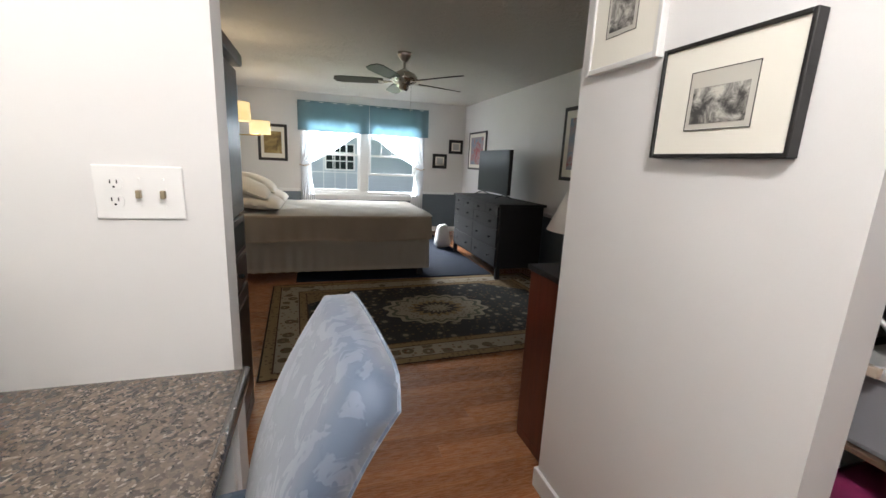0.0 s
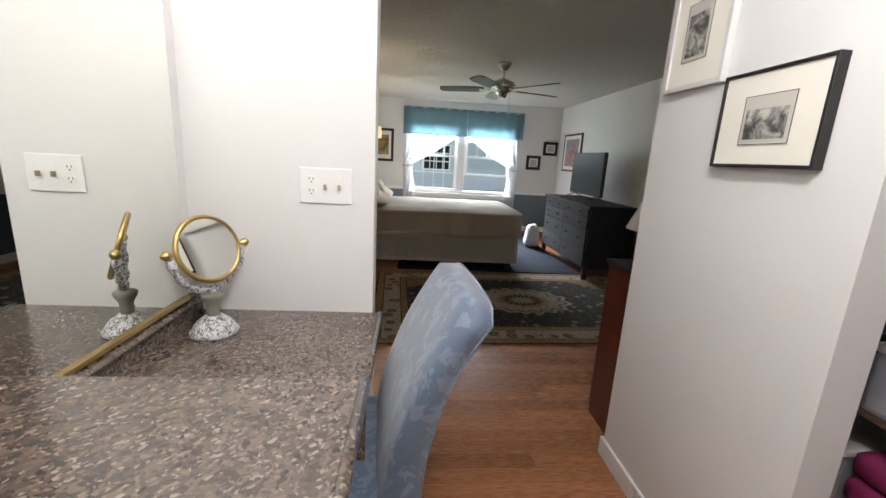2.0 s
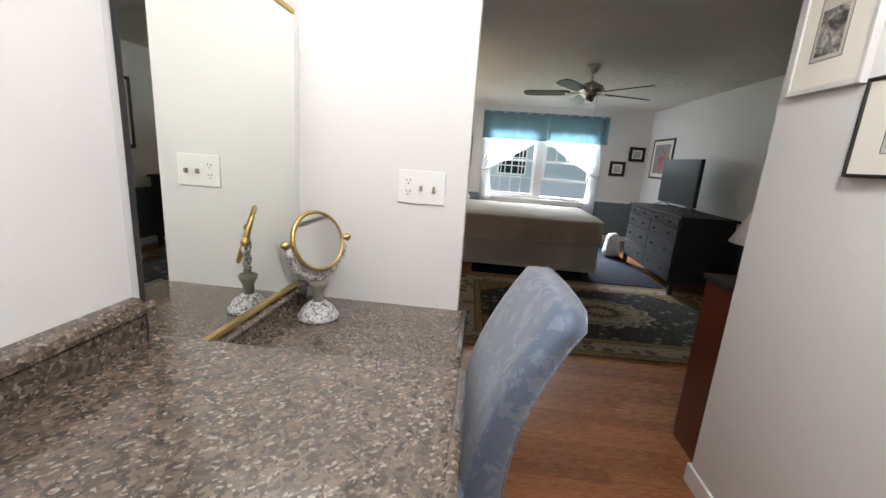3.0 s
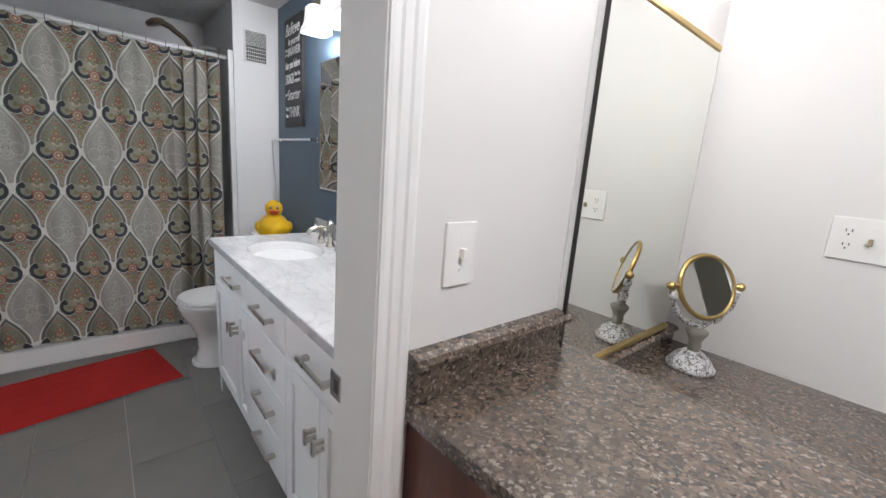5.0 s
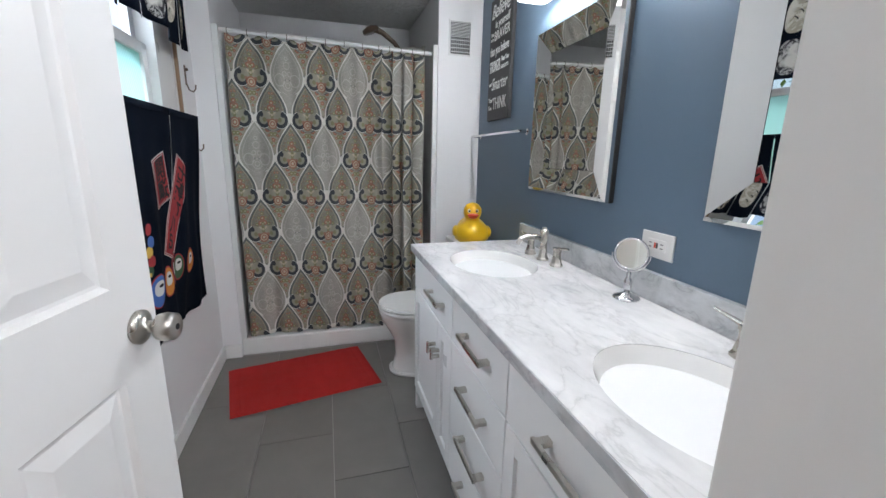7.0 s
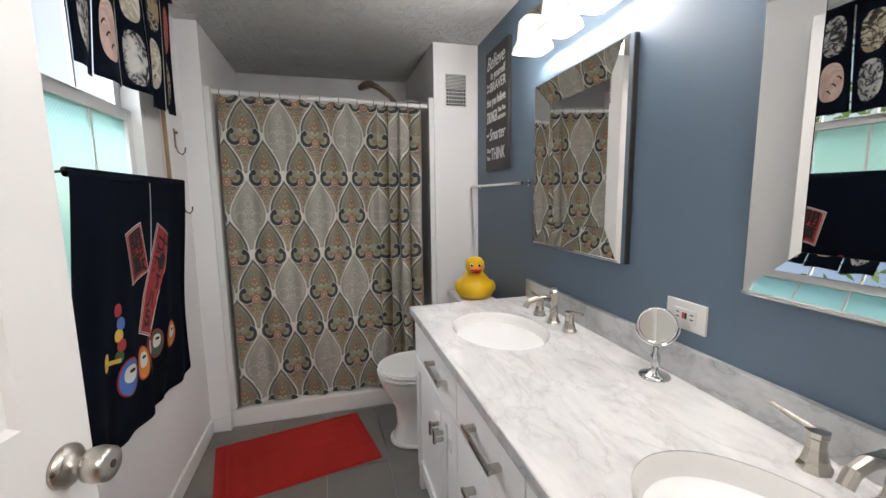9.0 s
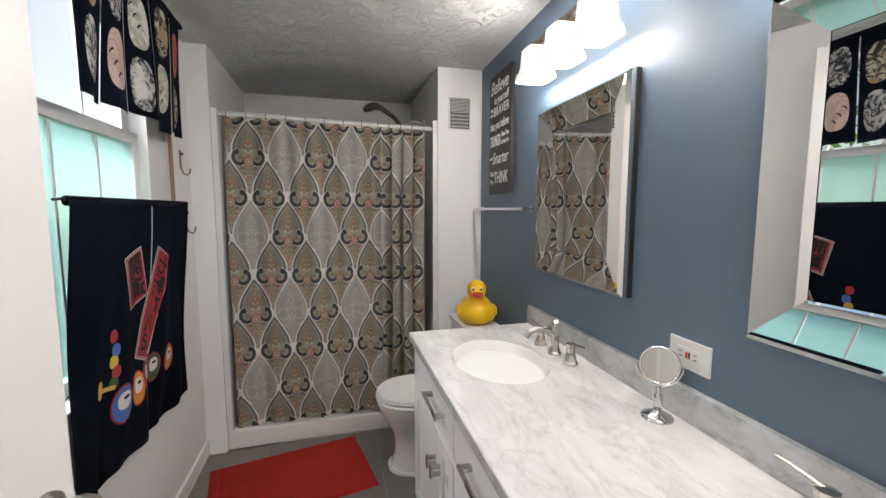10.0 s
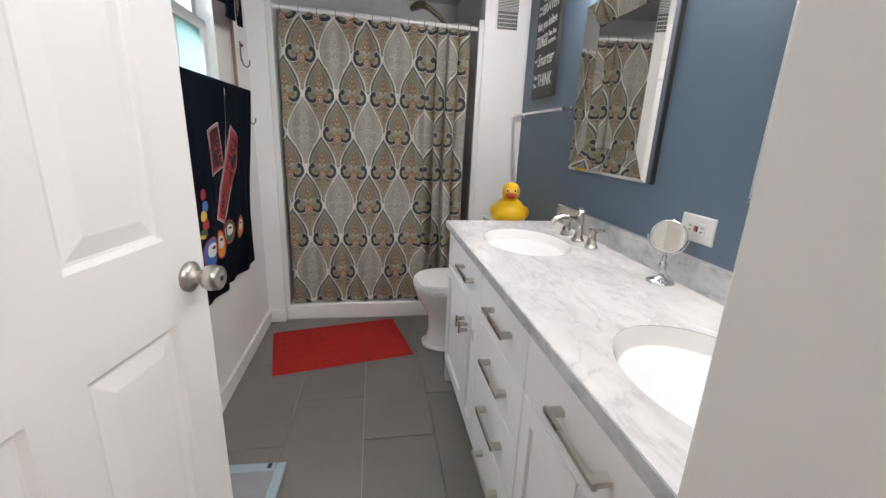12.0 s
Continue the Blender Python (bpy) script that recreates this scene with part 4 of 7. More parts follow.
NU, NV = 220, 36
cb = bmesh.new()
uvl = cb.loops.layers.uv.new("UVMap")
grid = []
for i in range(NU + 1):
    s = CW * i / NU
    fx, out = curtain_x(s)
    col = []
    for j in range(NV + 1):
        v = j / NV
        sag = 0.014 * (0.5 - 0.5 * math.cos(2 * math.pi * s / 0.107)) * max(0, (v - 0.9) / 0.1) ** 2
        amp = 0.55 + 0.75 * (1 - v)
        wob = 0.006 * math.sin(5 * v + 9 * s)
        y = -2.035 + fx * 1.135 + 0.004 * math.sin(7 * v + 5 * s) + (1 - v) * 0.02 * math.sin(4 * s)
        col.append((cb.verts.new((-2.574 + out * amp + wob + 0.012 * (1 - v), y, 0.115 + (1.775 - 0.028 * s / CW) * v - sag + (0.018 * (s / CW)) * (1 - v) + 0.004 * math.sin(s * 9) * (1 - v))), (s + 0.06, 1.775 * v + 0.02)))
    grid.append(col)
for i in range(NU):
    for j in range(NV):
        q = [grid[i][j], grid[i + 1][j], grid[i + 1][j + 1], grid[i][j + 1]]
        f = cb.faces.new([w[0] for w in q])
        f.smooth = True
        for lp, w in zip(f.loops, q):
            lp[uvl].uv = w[1]
tagged(link(cb, "shower_curtain", curtain_material(), True), "taupe cotton shower curtain printed with paisley drops", "shower curtain")

sh = thing("shower", Matrix.Translation((-2.90, -0.842, 1.965)) @ Matrix.Scale(1.22, 4), "bronze hand shower on a bent wall arm", "shower")
part("wall_flange", turned([(0, 0), (0.03, 0), (0.024, -0.012), (0, -0.014)], 24, "y", (0, 0, 0)), NICKEL, sh)
part("arm", tube([(0, 0, 0), (0, -0.06, 0.012), (0, -0.10, 0.0), (0.0, -0.125, -0.03)], 0.010, 12), NICKEL, sh)
part("handset", tube([(0.0, -0.13, -0.02), (0, -0.17, 0.03), (0, -0.235, 0.075), (0, -0.28, 0.09)], [0.013, 0.012, 0.014, 0.018], 14), BRONZE, sh)
part("rose", turned([(0, 0.012), (0.02, 0.012), (0.045, 0.0), (0.047, -0.014), (0.043, -0.02), (0, -0.02)], 32, m=Matrix.Translation((0, -0.30, 0.088)) @ Matrix.Rotation(radians(20), 4, "X")), BRONZE, sh, "", True)
part("cradle", tube([(0, -0.115, -0.045), (0, -0.14, -0.01)], 0.017, 14), NICKEL, sh)

# ventilation grille on the pier
vent = thing("vent_grille", (-2.52, -0.7025, 1.967), "grey louvred wall vent in a white frame", "vent")
part("frame", box(0, 0.007, -0.073, 0.073, -0.100, 0.100, 0.002), TRIM, vent)
part("dark_opening", box(0.0072, 0.0085, -0.064, 0.064, -0.092, 0.090), DARKSLOT, vent)
for k in range(11):
    part("louvre", box(0.0086, 0.0130, -0.064, 0.064, 0.004 + k * 0.0080, 0.0064 + k * 0.0080), TRIM, vent)
for k in range(11):
    part("bar", box(0.0086, 0.0120, -0.062 + k * 0.0122, -0.0604 + k * 0.0122, -0.090, 0.0), TRIM, vent)
for k in range(4):
    part("louvre", box(0.0121, 0.0135, -0.064, 0.064, -0.082 + k * 0.022, -0.079 + k * 0.022), TRIM, vent)

# toilet beside the vanity, tank against the blue wall
tx, ty = -2.135, -0.60
tlt = thing("toilet", (tx, ty, 0), "white porcelain toilet with closed lid", "toilet")
bowl = bmesh.new()
rings = []
for z, rx, y0, y1 in ((0, 0.118, -0.60, -0.16), (0.03, 0.115, -0.595, -0.16), (0.10, 0.105, -0.575, -0.16), (0.20, 0.112, -0.585, -0.14), (0.27, 0.145, -0.62, -0.10), (0.33, 0.175, -0.655, -0.06), (0.37, 0.185, -0.668, -0.05), (0.388, 0.186, -0.67, -0.05)):
    cy, ry = (y0 + y1) / 2, (y1 - y0) / 2
    rings.append([bowl.verts.new((x, y, z)) for x, y in oval(rx, ry, 40, 2.4, 0, cy)])
for a, q in zip(rings, rings[1:]):
    for i in range(40):
        bowl.faces.new((a[i], a[(i + 1) % 40], q[(i + 1) % 40], q[i]))
bowl.faces.new(rings[0])
bowl.faces.new(rings[-1])
part("bowl", bowl, PORCELAIN, tlt, "", True)
part("foot", prism(oval(0.128, 0.235, 40, 2.4, 0, -0.38), 0, 0.022, 0.006), PORCELAIN, tlt)
part("seat", prism(oval(0.188, 0.235, 44, 2.3, 0, -0.44), 0.390, 0.410, 0.006), PORCELAIN, tlt)
part("lid", prism(oval(0.185, 0.232, 44, 2.3, 0, -0.438), 0.412, 0.432, 0.008), PORCELAIN, tlt)
part("tank", box(-0.21, 0.21, -0.205, -0.025, 0.37, 0.735, 0.02, 3), PORCELAIN, tlt)
part("tank_lid", box(-0.22, 0.22, -0.218, -0.018, 0.737, 0.768, 0.010, 3), PORCELAIN, tlt)
part("flush_lever", tube([(-0.15, -0.208, 0.68), (-0.15, -0.225, 0.68), (-0.10, -0.23, 0.675)], 0.006, 8), CHROME, tlt, "chrome flush lever")

# rubber duck on the tank
dk = thing("rubber_duck", Matrix.Translation((-2.125, -0.725, 0.769)) @ Matrix.Rotation(radians(74), 4, "Z"), "large yellow rubber duck with a red bill", "duck")


def blob(parts, n=24):
    bm = bmesh.new()
    for c, r in parts:
        b = bmesh.new()
        bmesh.ops.create_uvsphere(b, u_segments=n, v_segments=n // 2, radius=1)
        bmesh.ops.transform(b, matrix=Matrix.Translation(c) @ Matrix.Diagonal((*r, 1)), verts=b.verts)
        add(bm, b)
    return bm


body = turned([(0, 0), (0.075, 0.002), (0.098, 0.02), (0.105, 0.05), (0.098, 0.085), (0.072, 0.112), (0.046, 0.130), (0.04, 0.142), (0.046, 0.155), (0.052, 0.175), (0.050, 0.200), (0.036, 0.222), (0.015, 0.232), (0, 0.234)], 36)
for w in body.verts:
    if w.co.z < 0.13:
        k = 1 - w.co.z / 0.13
        w.co.y *= 1.18
        w.co.y += 0.03 * k
        if w.co.y > 0.06:
            w.co.z += (w.co.y - 0.06) * 0.8
part("body", body, YELLOW, dk, "", True)
bill = blob([((0, -0.058, 0.168), (0.034, 0.030, 0.010)), ((0, -0.054, 0.156), (0.026, 0.024, 0.008))])
part("bill", bill, ORANGE, dk, "red rubber bill", True)
for s in (-1, 1):
    e = part("eye", blob([((s * 0.021, -0.043, 0.190), (0.010, 0.008, 0.012))], 16), PLASTIC, dk, "white eye", True)
    part("pupil", blob([((s * 0.021, -0.049, 0.190), (0.006, 0.004, 0.007))], 12), DARKSLOT, e, "", True)
    part("wing", blob([((s * 0.092, 0.02, 0.062), (0.022, 0.066, 0.034))], 20), YELLOW, dk, "", True)

# bath mat
mt = bmesh.new()
MA, MB, MD = Vector((-1.857, -2.028, 0)), Vector((-2.007, -1.275, 0)), Vector((-2.342, -2.130, 0))
ex, ey = MB - MA, MD - MA


def mat_point(u, v, top):
    q = MA + ex * u + ey * v
    e = min(u, 1 - u, v, 1 - v)
    z = 0.002 + (0.010 * min(1, e / 0.03) if top else 0)
    if top:
        z += 0.0022 * math.sin((u * 9 + v * 6) * math.pi) * math.sin((u * 9 - v * 6) * math.pi) * min(1, e / 0.08)
        z -= 0.003 if 0.055 < e < 0.075 else 0
        z += 0.0012 * noise.noise(Vector((u * 30, v * 20, 3)))
    return Vector((q.x, q.y, z))


sheet(lambda u, v: mat_point(u, v, True), 110, 70, 0, mt)
sheet(lambda u, v: mat_point(u, v, False), 2, 2, 0, mt)
tagged(link(mt, "bath_mat", RED_RUG, True), "thick red cotton bath mat on the tiles", "bath mat")

# glass and plastic body scale on the floor by the door
sc = thing("bathroom_scale", Matrix.Translation((-1.102, -1.974, 0)) @ Matrix.Rotation(radians(-3), 4, "Z"), "pale blue framed bathroom scale with a clear glass top", "scale")
rim = bmesh.new()
for q in ((-0.14, -0.105, -0.10, 0.10), (0.105, 0.14, -0.10, 0.10), (-0.14, 0.14, -0.135, -0.10), (-0.14, 0.14, 0.10, 0.135)):
    box(*q, 0.008, 0.026, 0.006, 2, rim)
part("frame", rim, TANK_GREY, sc)
part("plate", box(-0.105, 0.105, -0.10, 0.10, 0.010, 0.018), GREYBIN, sc)
part("display", box(-0.135, -0.112, 0.07, 0.085, 0.0262, 0.0272), DARKSLOT, sc)
for a in (-0.11, 0.11):
    for b in (-0.105, 0.105):
        part("foot", turned([(0, 0), (0.015, 0), (0.015, 0.009), (0, 0.009)], 14, at=(a, b, 0)), DARKSLOT, sc)


# ---- bath window, cafe curtain and valance ----
def noise_cloth(name, colour):
    return surface(name, colour, 0.85, grain=400, vary=0.08, bumps=0.2)


m, t, p = nodes_of("aqua_window_film")
grid_v = coords(t, "Object", (120, 120, 120))
ch = t.nodes.new("ShaderNodeTexChecker")
ch.inputs["Scale"].default_value = 1.0
t.links.new(grid_v, ch.inputs["Vector"])
t.links.new(mixed(t, ch.outputs["Fac"], (0.50, 0.84, 0.82), (0.62, 0.92, 0.90)), p.inputs["Base Color"])
p.inputs["Roughness"].default_value = 0.6
p.inputs["Transmission Weight"].default_value = 0.75
p.inputs["IOR"].default_value = 1.05
bump(t, p, ch.outputs["Fac"], 0.2, 0.001)
FILM = m

win = thing("window_2", (-1.73, -2.25, 0.80), "white double-hung bathroom window with aqua privacy film on the lower sash", "window", kind="structure")
WX0, WX1 = -0.51, 0.51
part("window_sill", box(WX0 + 0.001, WX1 - 0.001, -0.03, 0.075, 0.0, 0.028, 0.005), TRIM, win)


def sash(z0, z1, y, pane_mat, nm):
    f = bmesh.new()
    w = 0.045
    box(WX0 + 0.19, WX0 + 0.19 + w, y - 0.015, y + 0.015, z0, z1, 0.003, 2, f)
    box(WX1 - 0.02 - w, WX1 - 0.02, y - 0.015, y + 0.015, z0, z1, 0.003, 2, f)
    box(WX0 + 0.19 + w, WX1 - 0.02 - w, y - 0.015, y + 0.015, z0, z0 + w, 0.003, 2, f)
    box(WX0 + 0.19 + w, WX1 - 0.02 - w, y - 0.015, y + 0.015, z1 - w, z1, 0.003, 2, f)
    fr = part("window_frame", f, TRIM, win)
    pn = part("pane", box(WX0 + 0.19 + w, WX1 - 0.02 - w, y - 0.002, y + 0.002, z0 + w, z1 - w), pane_mat, fr, nm)
    pn.visible_shadow = False
    for k in (1, 2):
        x = WX0 + 0.235 + (WX1 - WX0 - 0.30) * k / 3
        part("glazing_bar", box(x - 0.006, x + 0.006, y - 0.006, y + 0.006, z0 + w, z1 - w), TRIM, fr)


sash(0.03, 0.89, 0.0, FILM, "aqua frosted window pane")
sash(0.85, 1.325, -0.032, GLASS, "clear window pane")
part("side_lining", box(WX0 + 0.001, WX0 + 0.19, -0.05, 0.05, 0.028, 1.325), TRIM, win)
part("side_lining", box(WX1 - 0.02, WX1 - 0.001, -0.05, 0.05, 0.028, 1.325), TRIM, win)
part("wood_strip", box(WX0 - 0.006, WX0 + 0.010, 0.061, 0.075, 0.028, 1.32, 0.002), surface("bare_brown_wood", (0.32, 0.20, 0.12), 0.6, vary=0.2), win, "bare wood strip")
part("casing", box(WX0 - 0.055, WX0 - 0.007, 0.061, 0.073, -0.02, 1.34, 0.003), TRIM, win)

# curtain rods
for nm, z, x0, x1 in (("cafe", 1.41, -2.145, -1.288), ("valance", 2.185, -2.215, -1.355)):
    r = thing("curtain_rod", (x0, -2.1, z), "thin dark curtain rod over the bathroom window", "curtain rod", "window rods")
    part("pole", tube([(0, 0, 0), (x1 - x0, 0, 0)], 0.005, 8), BLACK, r)
    for x in (0.05, x1 - x0 - 0.12):
        part("bracket", tube([(x, -0.089, 0), (x, -0.045, 0.004), (x, 0, 0)], 0.004, 8), BLACK, r)


def cafe_point(x, z, out=0.0):
    """On the hanging cloth: leans back to the wall below, with soft folds."""
    k = (1.405 - z) / 0.86
    y = -2.094 - 0.058 * k + 0.010 * math.sin((x + 0.3 * k) * 17) * (0.25 + k) + 0.008 * math.sin(x * 41 + 3 * z) * k
    return Vector((x + 0.012 * math.sin(z * 7) * k, max(y, -2.165) + out, z))


cafe = thing("noren_curtain", (-1.7, -2.1, 0.545), "navy split noren curtain with coloured charms and signs", "curtain")


def on_cafe(u_v, out, parent, material, nm, label=""):
    b = bmesh.new()
    f = b.faces.new([b.verts.new((x, z, 0)) for x, z in u_v])
    bmesh.ops.triangulate(b, faces=[f])
    bmesh.ops.subdivide_edges(b, edges=b.edges[:], cuts=2, use_grid_fill=True)
    for v in b.verts:
        v.co = cafe_point(v.co.x, v.co.y, out) - Vector((-1.7, -2.1, 0.545))
    return part(nm, b, material, parent, label)


for x0, x1, ln in ((-2.135, -1.768, 0.865), (-1.761, -1.300, 0.860)):
    b = sheet(lambda u, v: cafe_point(x0 + (x1 - x0) * u, 1.415 - (ln + 0.012 * math.sin(u * 3)) * v) - Vector((-1.7, -2.1, 0.545)), 26, 40, 0.0015)
    part("panel", b, NAVY, cafe, "", True)
hem = sheet(lambda u, v: Vector((-2.14 + 0.845 * u, -2.1 + 0.008 * math.cos(v * 2 * math.pi), 1.405 + 0.013 * math.sin(v * 2 * math.pi))) - Vector((-1.7, -2.1, 0.545)), 20, 12)
part("rod_pocket", hem, NAVY, cafe, "", True)
REDC, WHITEC, BLACKC = noise_cloth("red_print", (0.34, 0.03, 0.035)), noise_cloth("white_print", (0.66, 0.64, 0.60)), noise_cloth("black_print", (0.012, 0.012, 0.014))
ORANGEC, BLUEC, GREENC, GOLDC, MAROONC = noise_cloth("orange_print", (0.62, 0.22, 0.03)), noise_cloth("blue_print", (0.06, 0.14, 0.42)), noise_cloth("green_print", (0.05, 0.11, 0.05)), noise_cloth("gold_print", (0.62, 0.42, 0.07)), noise_cloth("maroon_print", (0.25, 0.025, 0.035))


def tilted(cx, cz, hx, hz, ang):
    c, s = math.cos(radians(ang)), math.sin(radians(ang))
    return [(cx + x * c - z * s, cz + x * s + z * c) for x, z in ((-hx, -hz), (hx, -hz), (hx, hz), (-hx, hz))]


def glyphs(txt, cx, cz, w, h, ang, parent):
    """Upright column of characters laid on the cloth."""
    n = len(txt)
    for i, chx in enumerate(txt):
        c = bpy.data.curves.new("glyph", "FONT")
        c.body, c.size, c.align_x, c.align_y, c.offset = chx, min(w, h / n) * 1.06, "CENTER", "CENTER", 0.0022
        tmp = bpy.data.objects.new("tmp", c)
        me = bpy.data.meshes.new_from_object(tmp)
        bpy.data.objects.remove(tmp)
        zz = h / 2 - (i + 0.5) * h / n
        cs, sn = math.cos(radians(ang)), math.sin(radians(ang))
        if not len(me.vertices):
            continue
        ox = (max(v.co.x for v in me.vertices) + min(v.co.x for v in me.vertices)) / 2
        oz = (max(v.co.y for v in me.vertices) + min(v.co.y for v in me.vertices)) / 2
        for v in me.vertices:
            x, z = -(v.co.x - ox), v.co.y - oz + zz
            x = -x
            v.co = cafe_point(cx + x * -cs * -1 - z * sn, cz + x * sn + z * cs, 0.0062) - Vector((-1.7, -2.1, 0.545))
        ob = new("lettering", me)
        me.materials.append(BLACKC)
        ob.parent = parent


def label_strip(cx, cz, hx, hz, ang, txt):
    pa = on_cafe(tilted(cx, cz, hx, hz, ang), 0.002, cafe, WHITEC, "sign_border")
    on_cafe(tilted(cx, cz, hx - 0.004, hz - 0.004, ang), 0.0028, pa, REDC, "sign_rim")
    on_cafe(tilted(cx, cz, hx - 0.008, hz - 0.008, ang), 0.0036, pa, WHITEC, "sign_line")
    on_cafe(tilted(cx, cz, hx - 0.010, hz - 0.010, ang), 0.0044, pa, REDC, "sign_field")
    glyphs(txt, cx, cz, hx * 1.6, hz * 1.8, ang, pa)


label_strip(-1.658, 1.153, 0.060, 0.092, -16, "開運")
label_strip(-1.785, 1.037, 0.062, 0.205, 25, "七転び八起")
for cx, cz, rx, rz, c1 in ((-1.545, 0.762, 0.052, 0.066, BLUEC), (-1.650, 0.768, 0.046, 0.062, ORANGEC), (-1.722, 0.790, 0.036, 0.058, MAROONC), (-1.805, 0.785, 0.042, 0.058, GREENC), (-1.913, 0.786, 0.042, 0.058, ORANGEC)):
    ch_ = on_cafe(oval(rx, rz, 24, 2, cx, cz), 0.002, cafe, REDC, "charm_edge")
    on_cafe(oval(rx - 0.006, rz - 0.006, 24, 2, cx, cz), 0.003, ch_, c1, "charm")
    on_cafe(oval(rx * 0.55, rz * 0.45, 20, 2.5, cx, cz + rz * 0.18), 0.004, ch_, WHITEC, "pale_patch")
    on_cafe(oval(rx * 0.28, rz * 0.10, 12, 2, cx - 0.004, cz + rz * 0.32), 0.005, ch_, BLACKC, "dark_mark")
for k, (dz, c1) in enumerate(((0.13, REDC), (0.085, BLUEC), (0.05, GOLDC), (0.015, REDC), (-0.02, GREENC))):
    on_cafe(oval(0.017, 0.021, 16, 2.4, -1.503 - 0.010 * (k % 2), 0.868 + dz), 0.002, cafe, c1, "charm_bead")
on_cafe(tilted(-1.475, 0.842, 0.036, 0.007, 12), 0.002, cafe, GOLDC, "mallet")
on_cafe(oval(0.013, 0.030, 14, 2.5, -1.440, 0.852), 0.0025, cafe, GOLDC, "mallet_head")


# valance of printed strips
def picture_cloth(name, base, ink, accent, scale):
    m, t, p = nodes_of(name)
    v = coords(t)
    a = noise_node(t, v, scale, 5, 0.7, 2.2)
    b = noise_node(t, v, scale * 0.5, 2, 0.5, 0.5)
    c = mixed(t, ramp(t, a, [(0.47, (0, 0, 0)), (0.53, (1, 1, 1))]), ink, base)
    c = mixed(t, ramp(t, b, [(0.55, (0, 0, 0)), (0.62, (1, 1, 1))]), c, accent)
    t.links.new(c, p.inputs["Base Color"])
    p.inputs["Roughness"].default_value = 0.85
    return m


PRINTS = [picture_cloth("grey_ink_print", (0.42, 0.42, 0.41), (0.02, 0.02, 0.025), (0.58, 0.57, 0.54), 22), picture_cloth("rose_print", (0.62, 0.46, 0.40), (0.50, 0.36, 0.32), (0.66, 0.58, 0.52), 9),
          picture_cloth("tan_ink_print", (0.48, 0.43, 0.33), (0.03, 0.025, 0.02), (0.34, 0.25, 0.14), 20), picture_cloth("cream_print", (0.64, 0.61, 0.53), (0.40, 0.37, 0.30), (0.66, 0.64, 0.58), 8), picture_cloth("coral_print", (0.52, 0.14, 0.10), (0.42, 0.09, 0.07), (0.60, 0.45, 0.36), 9)]
val = thing("noren_valance", (-1.7, -2.1, 1.66), "short navy noren valance with printed oval panels", "curtain")
VO = Vector((-1.7, -2.1, 1.66))


def val_point(x, z, out=0.0):
    k = (2.19 - z) / 0.52
    return Vector((x, -2.095 - 0.01 * k + 0.014 * math.sin(x * 30) * k + 0.010 * math.sin(x * 13 + z * 4) + out, z)) - VO


STRIPS = [(-2.185 + 0.163 * k, -2.028 + 0.163 * k) for k in range(5)]
for k, (a, b_) in enumerate(STRIPS):
    strip = part("strip", sheet(lambda u, v: val_point(a + (b_ - a) * u, 2.19 - (0.490 + 0.012 * math.sin(k * 2.1)) * v), 10, 22, 0.0015), NAVY, val, "", True)
    tone = [(4, 2), (2, 3), (3, 0), (0, 1), (2, 0)][k]
    for j, cz in enumerate((2.03, 1.82)):
        b = bmesh.new()
        f = b.faces.new([b.verts.new((x, z, 0)) for x, z in oval(0.053, 0.090, 28, 2.6, (a + b_) / 2, cz + (0.03 if k % 2 else 0.0))])
        bmesh.ops.triangulate(b, faces=[f])
        bmesh.ops.subdivide_edges(b, edges=b.edges[:], cuts=2, use_grid_fill=True)
        for v in b.verts:
            v.co = val_point(v.co.x, v.co.y, 0.003)
        o = part("printed_panel", b, PRINTS[tone[j]], strip, "printed oval panel")
        if tone[j] in (1, 3, 4):
            for q in range(3):
                x0 = (a + b_) / 2 - 0.03 + 0.02 * q
                bb = sheet(lambda u, v: val_point(x0 + 0.035 * u + 0.004 * v, cz - 0.03 + 0.03 * q + 0.02 * math.sin(u * 3) + 0.005 * v, 0.0045), 6, 1)
                part("ink_stroke", bb, BLACKC, strip)
part("rod_pocket", sheet(lambda u, v: Vector((-2.195 + 0.825 * u, -2.1 + 0.009 * math.cos(v * 6.283), 2.186 + 0.013 * math.sin(v * 6.283))) - VO, 24, 12), NAVY, val, "", True)

# iron hooks on the wall between window and shower
for x, z in ((-2.375, 1.60), (-2.40, 1.31)):
    hk = thing("wall_hook", (x, -2.19, z), "small dark iron wall hook", "hook", "wall hooks")
    part("plate", box(-0.008, 0.008, 0.0, 0.005, -0.02, 0.075, 0.002), BRONZE, hk)
    part("knob", blob([((0, 0.010, 0.055), (0.008, 0.008, 0.008))], 12), BRONZE, hk)
    part("prong", tube([(0, 0.004, -0.01), (0, 0.012, -0.04), (0, 0.03, -0.05), (0, 0.042, -0.035), (0, 0.044, -0.015)], 0.0035, 8), BRONZE, hk)

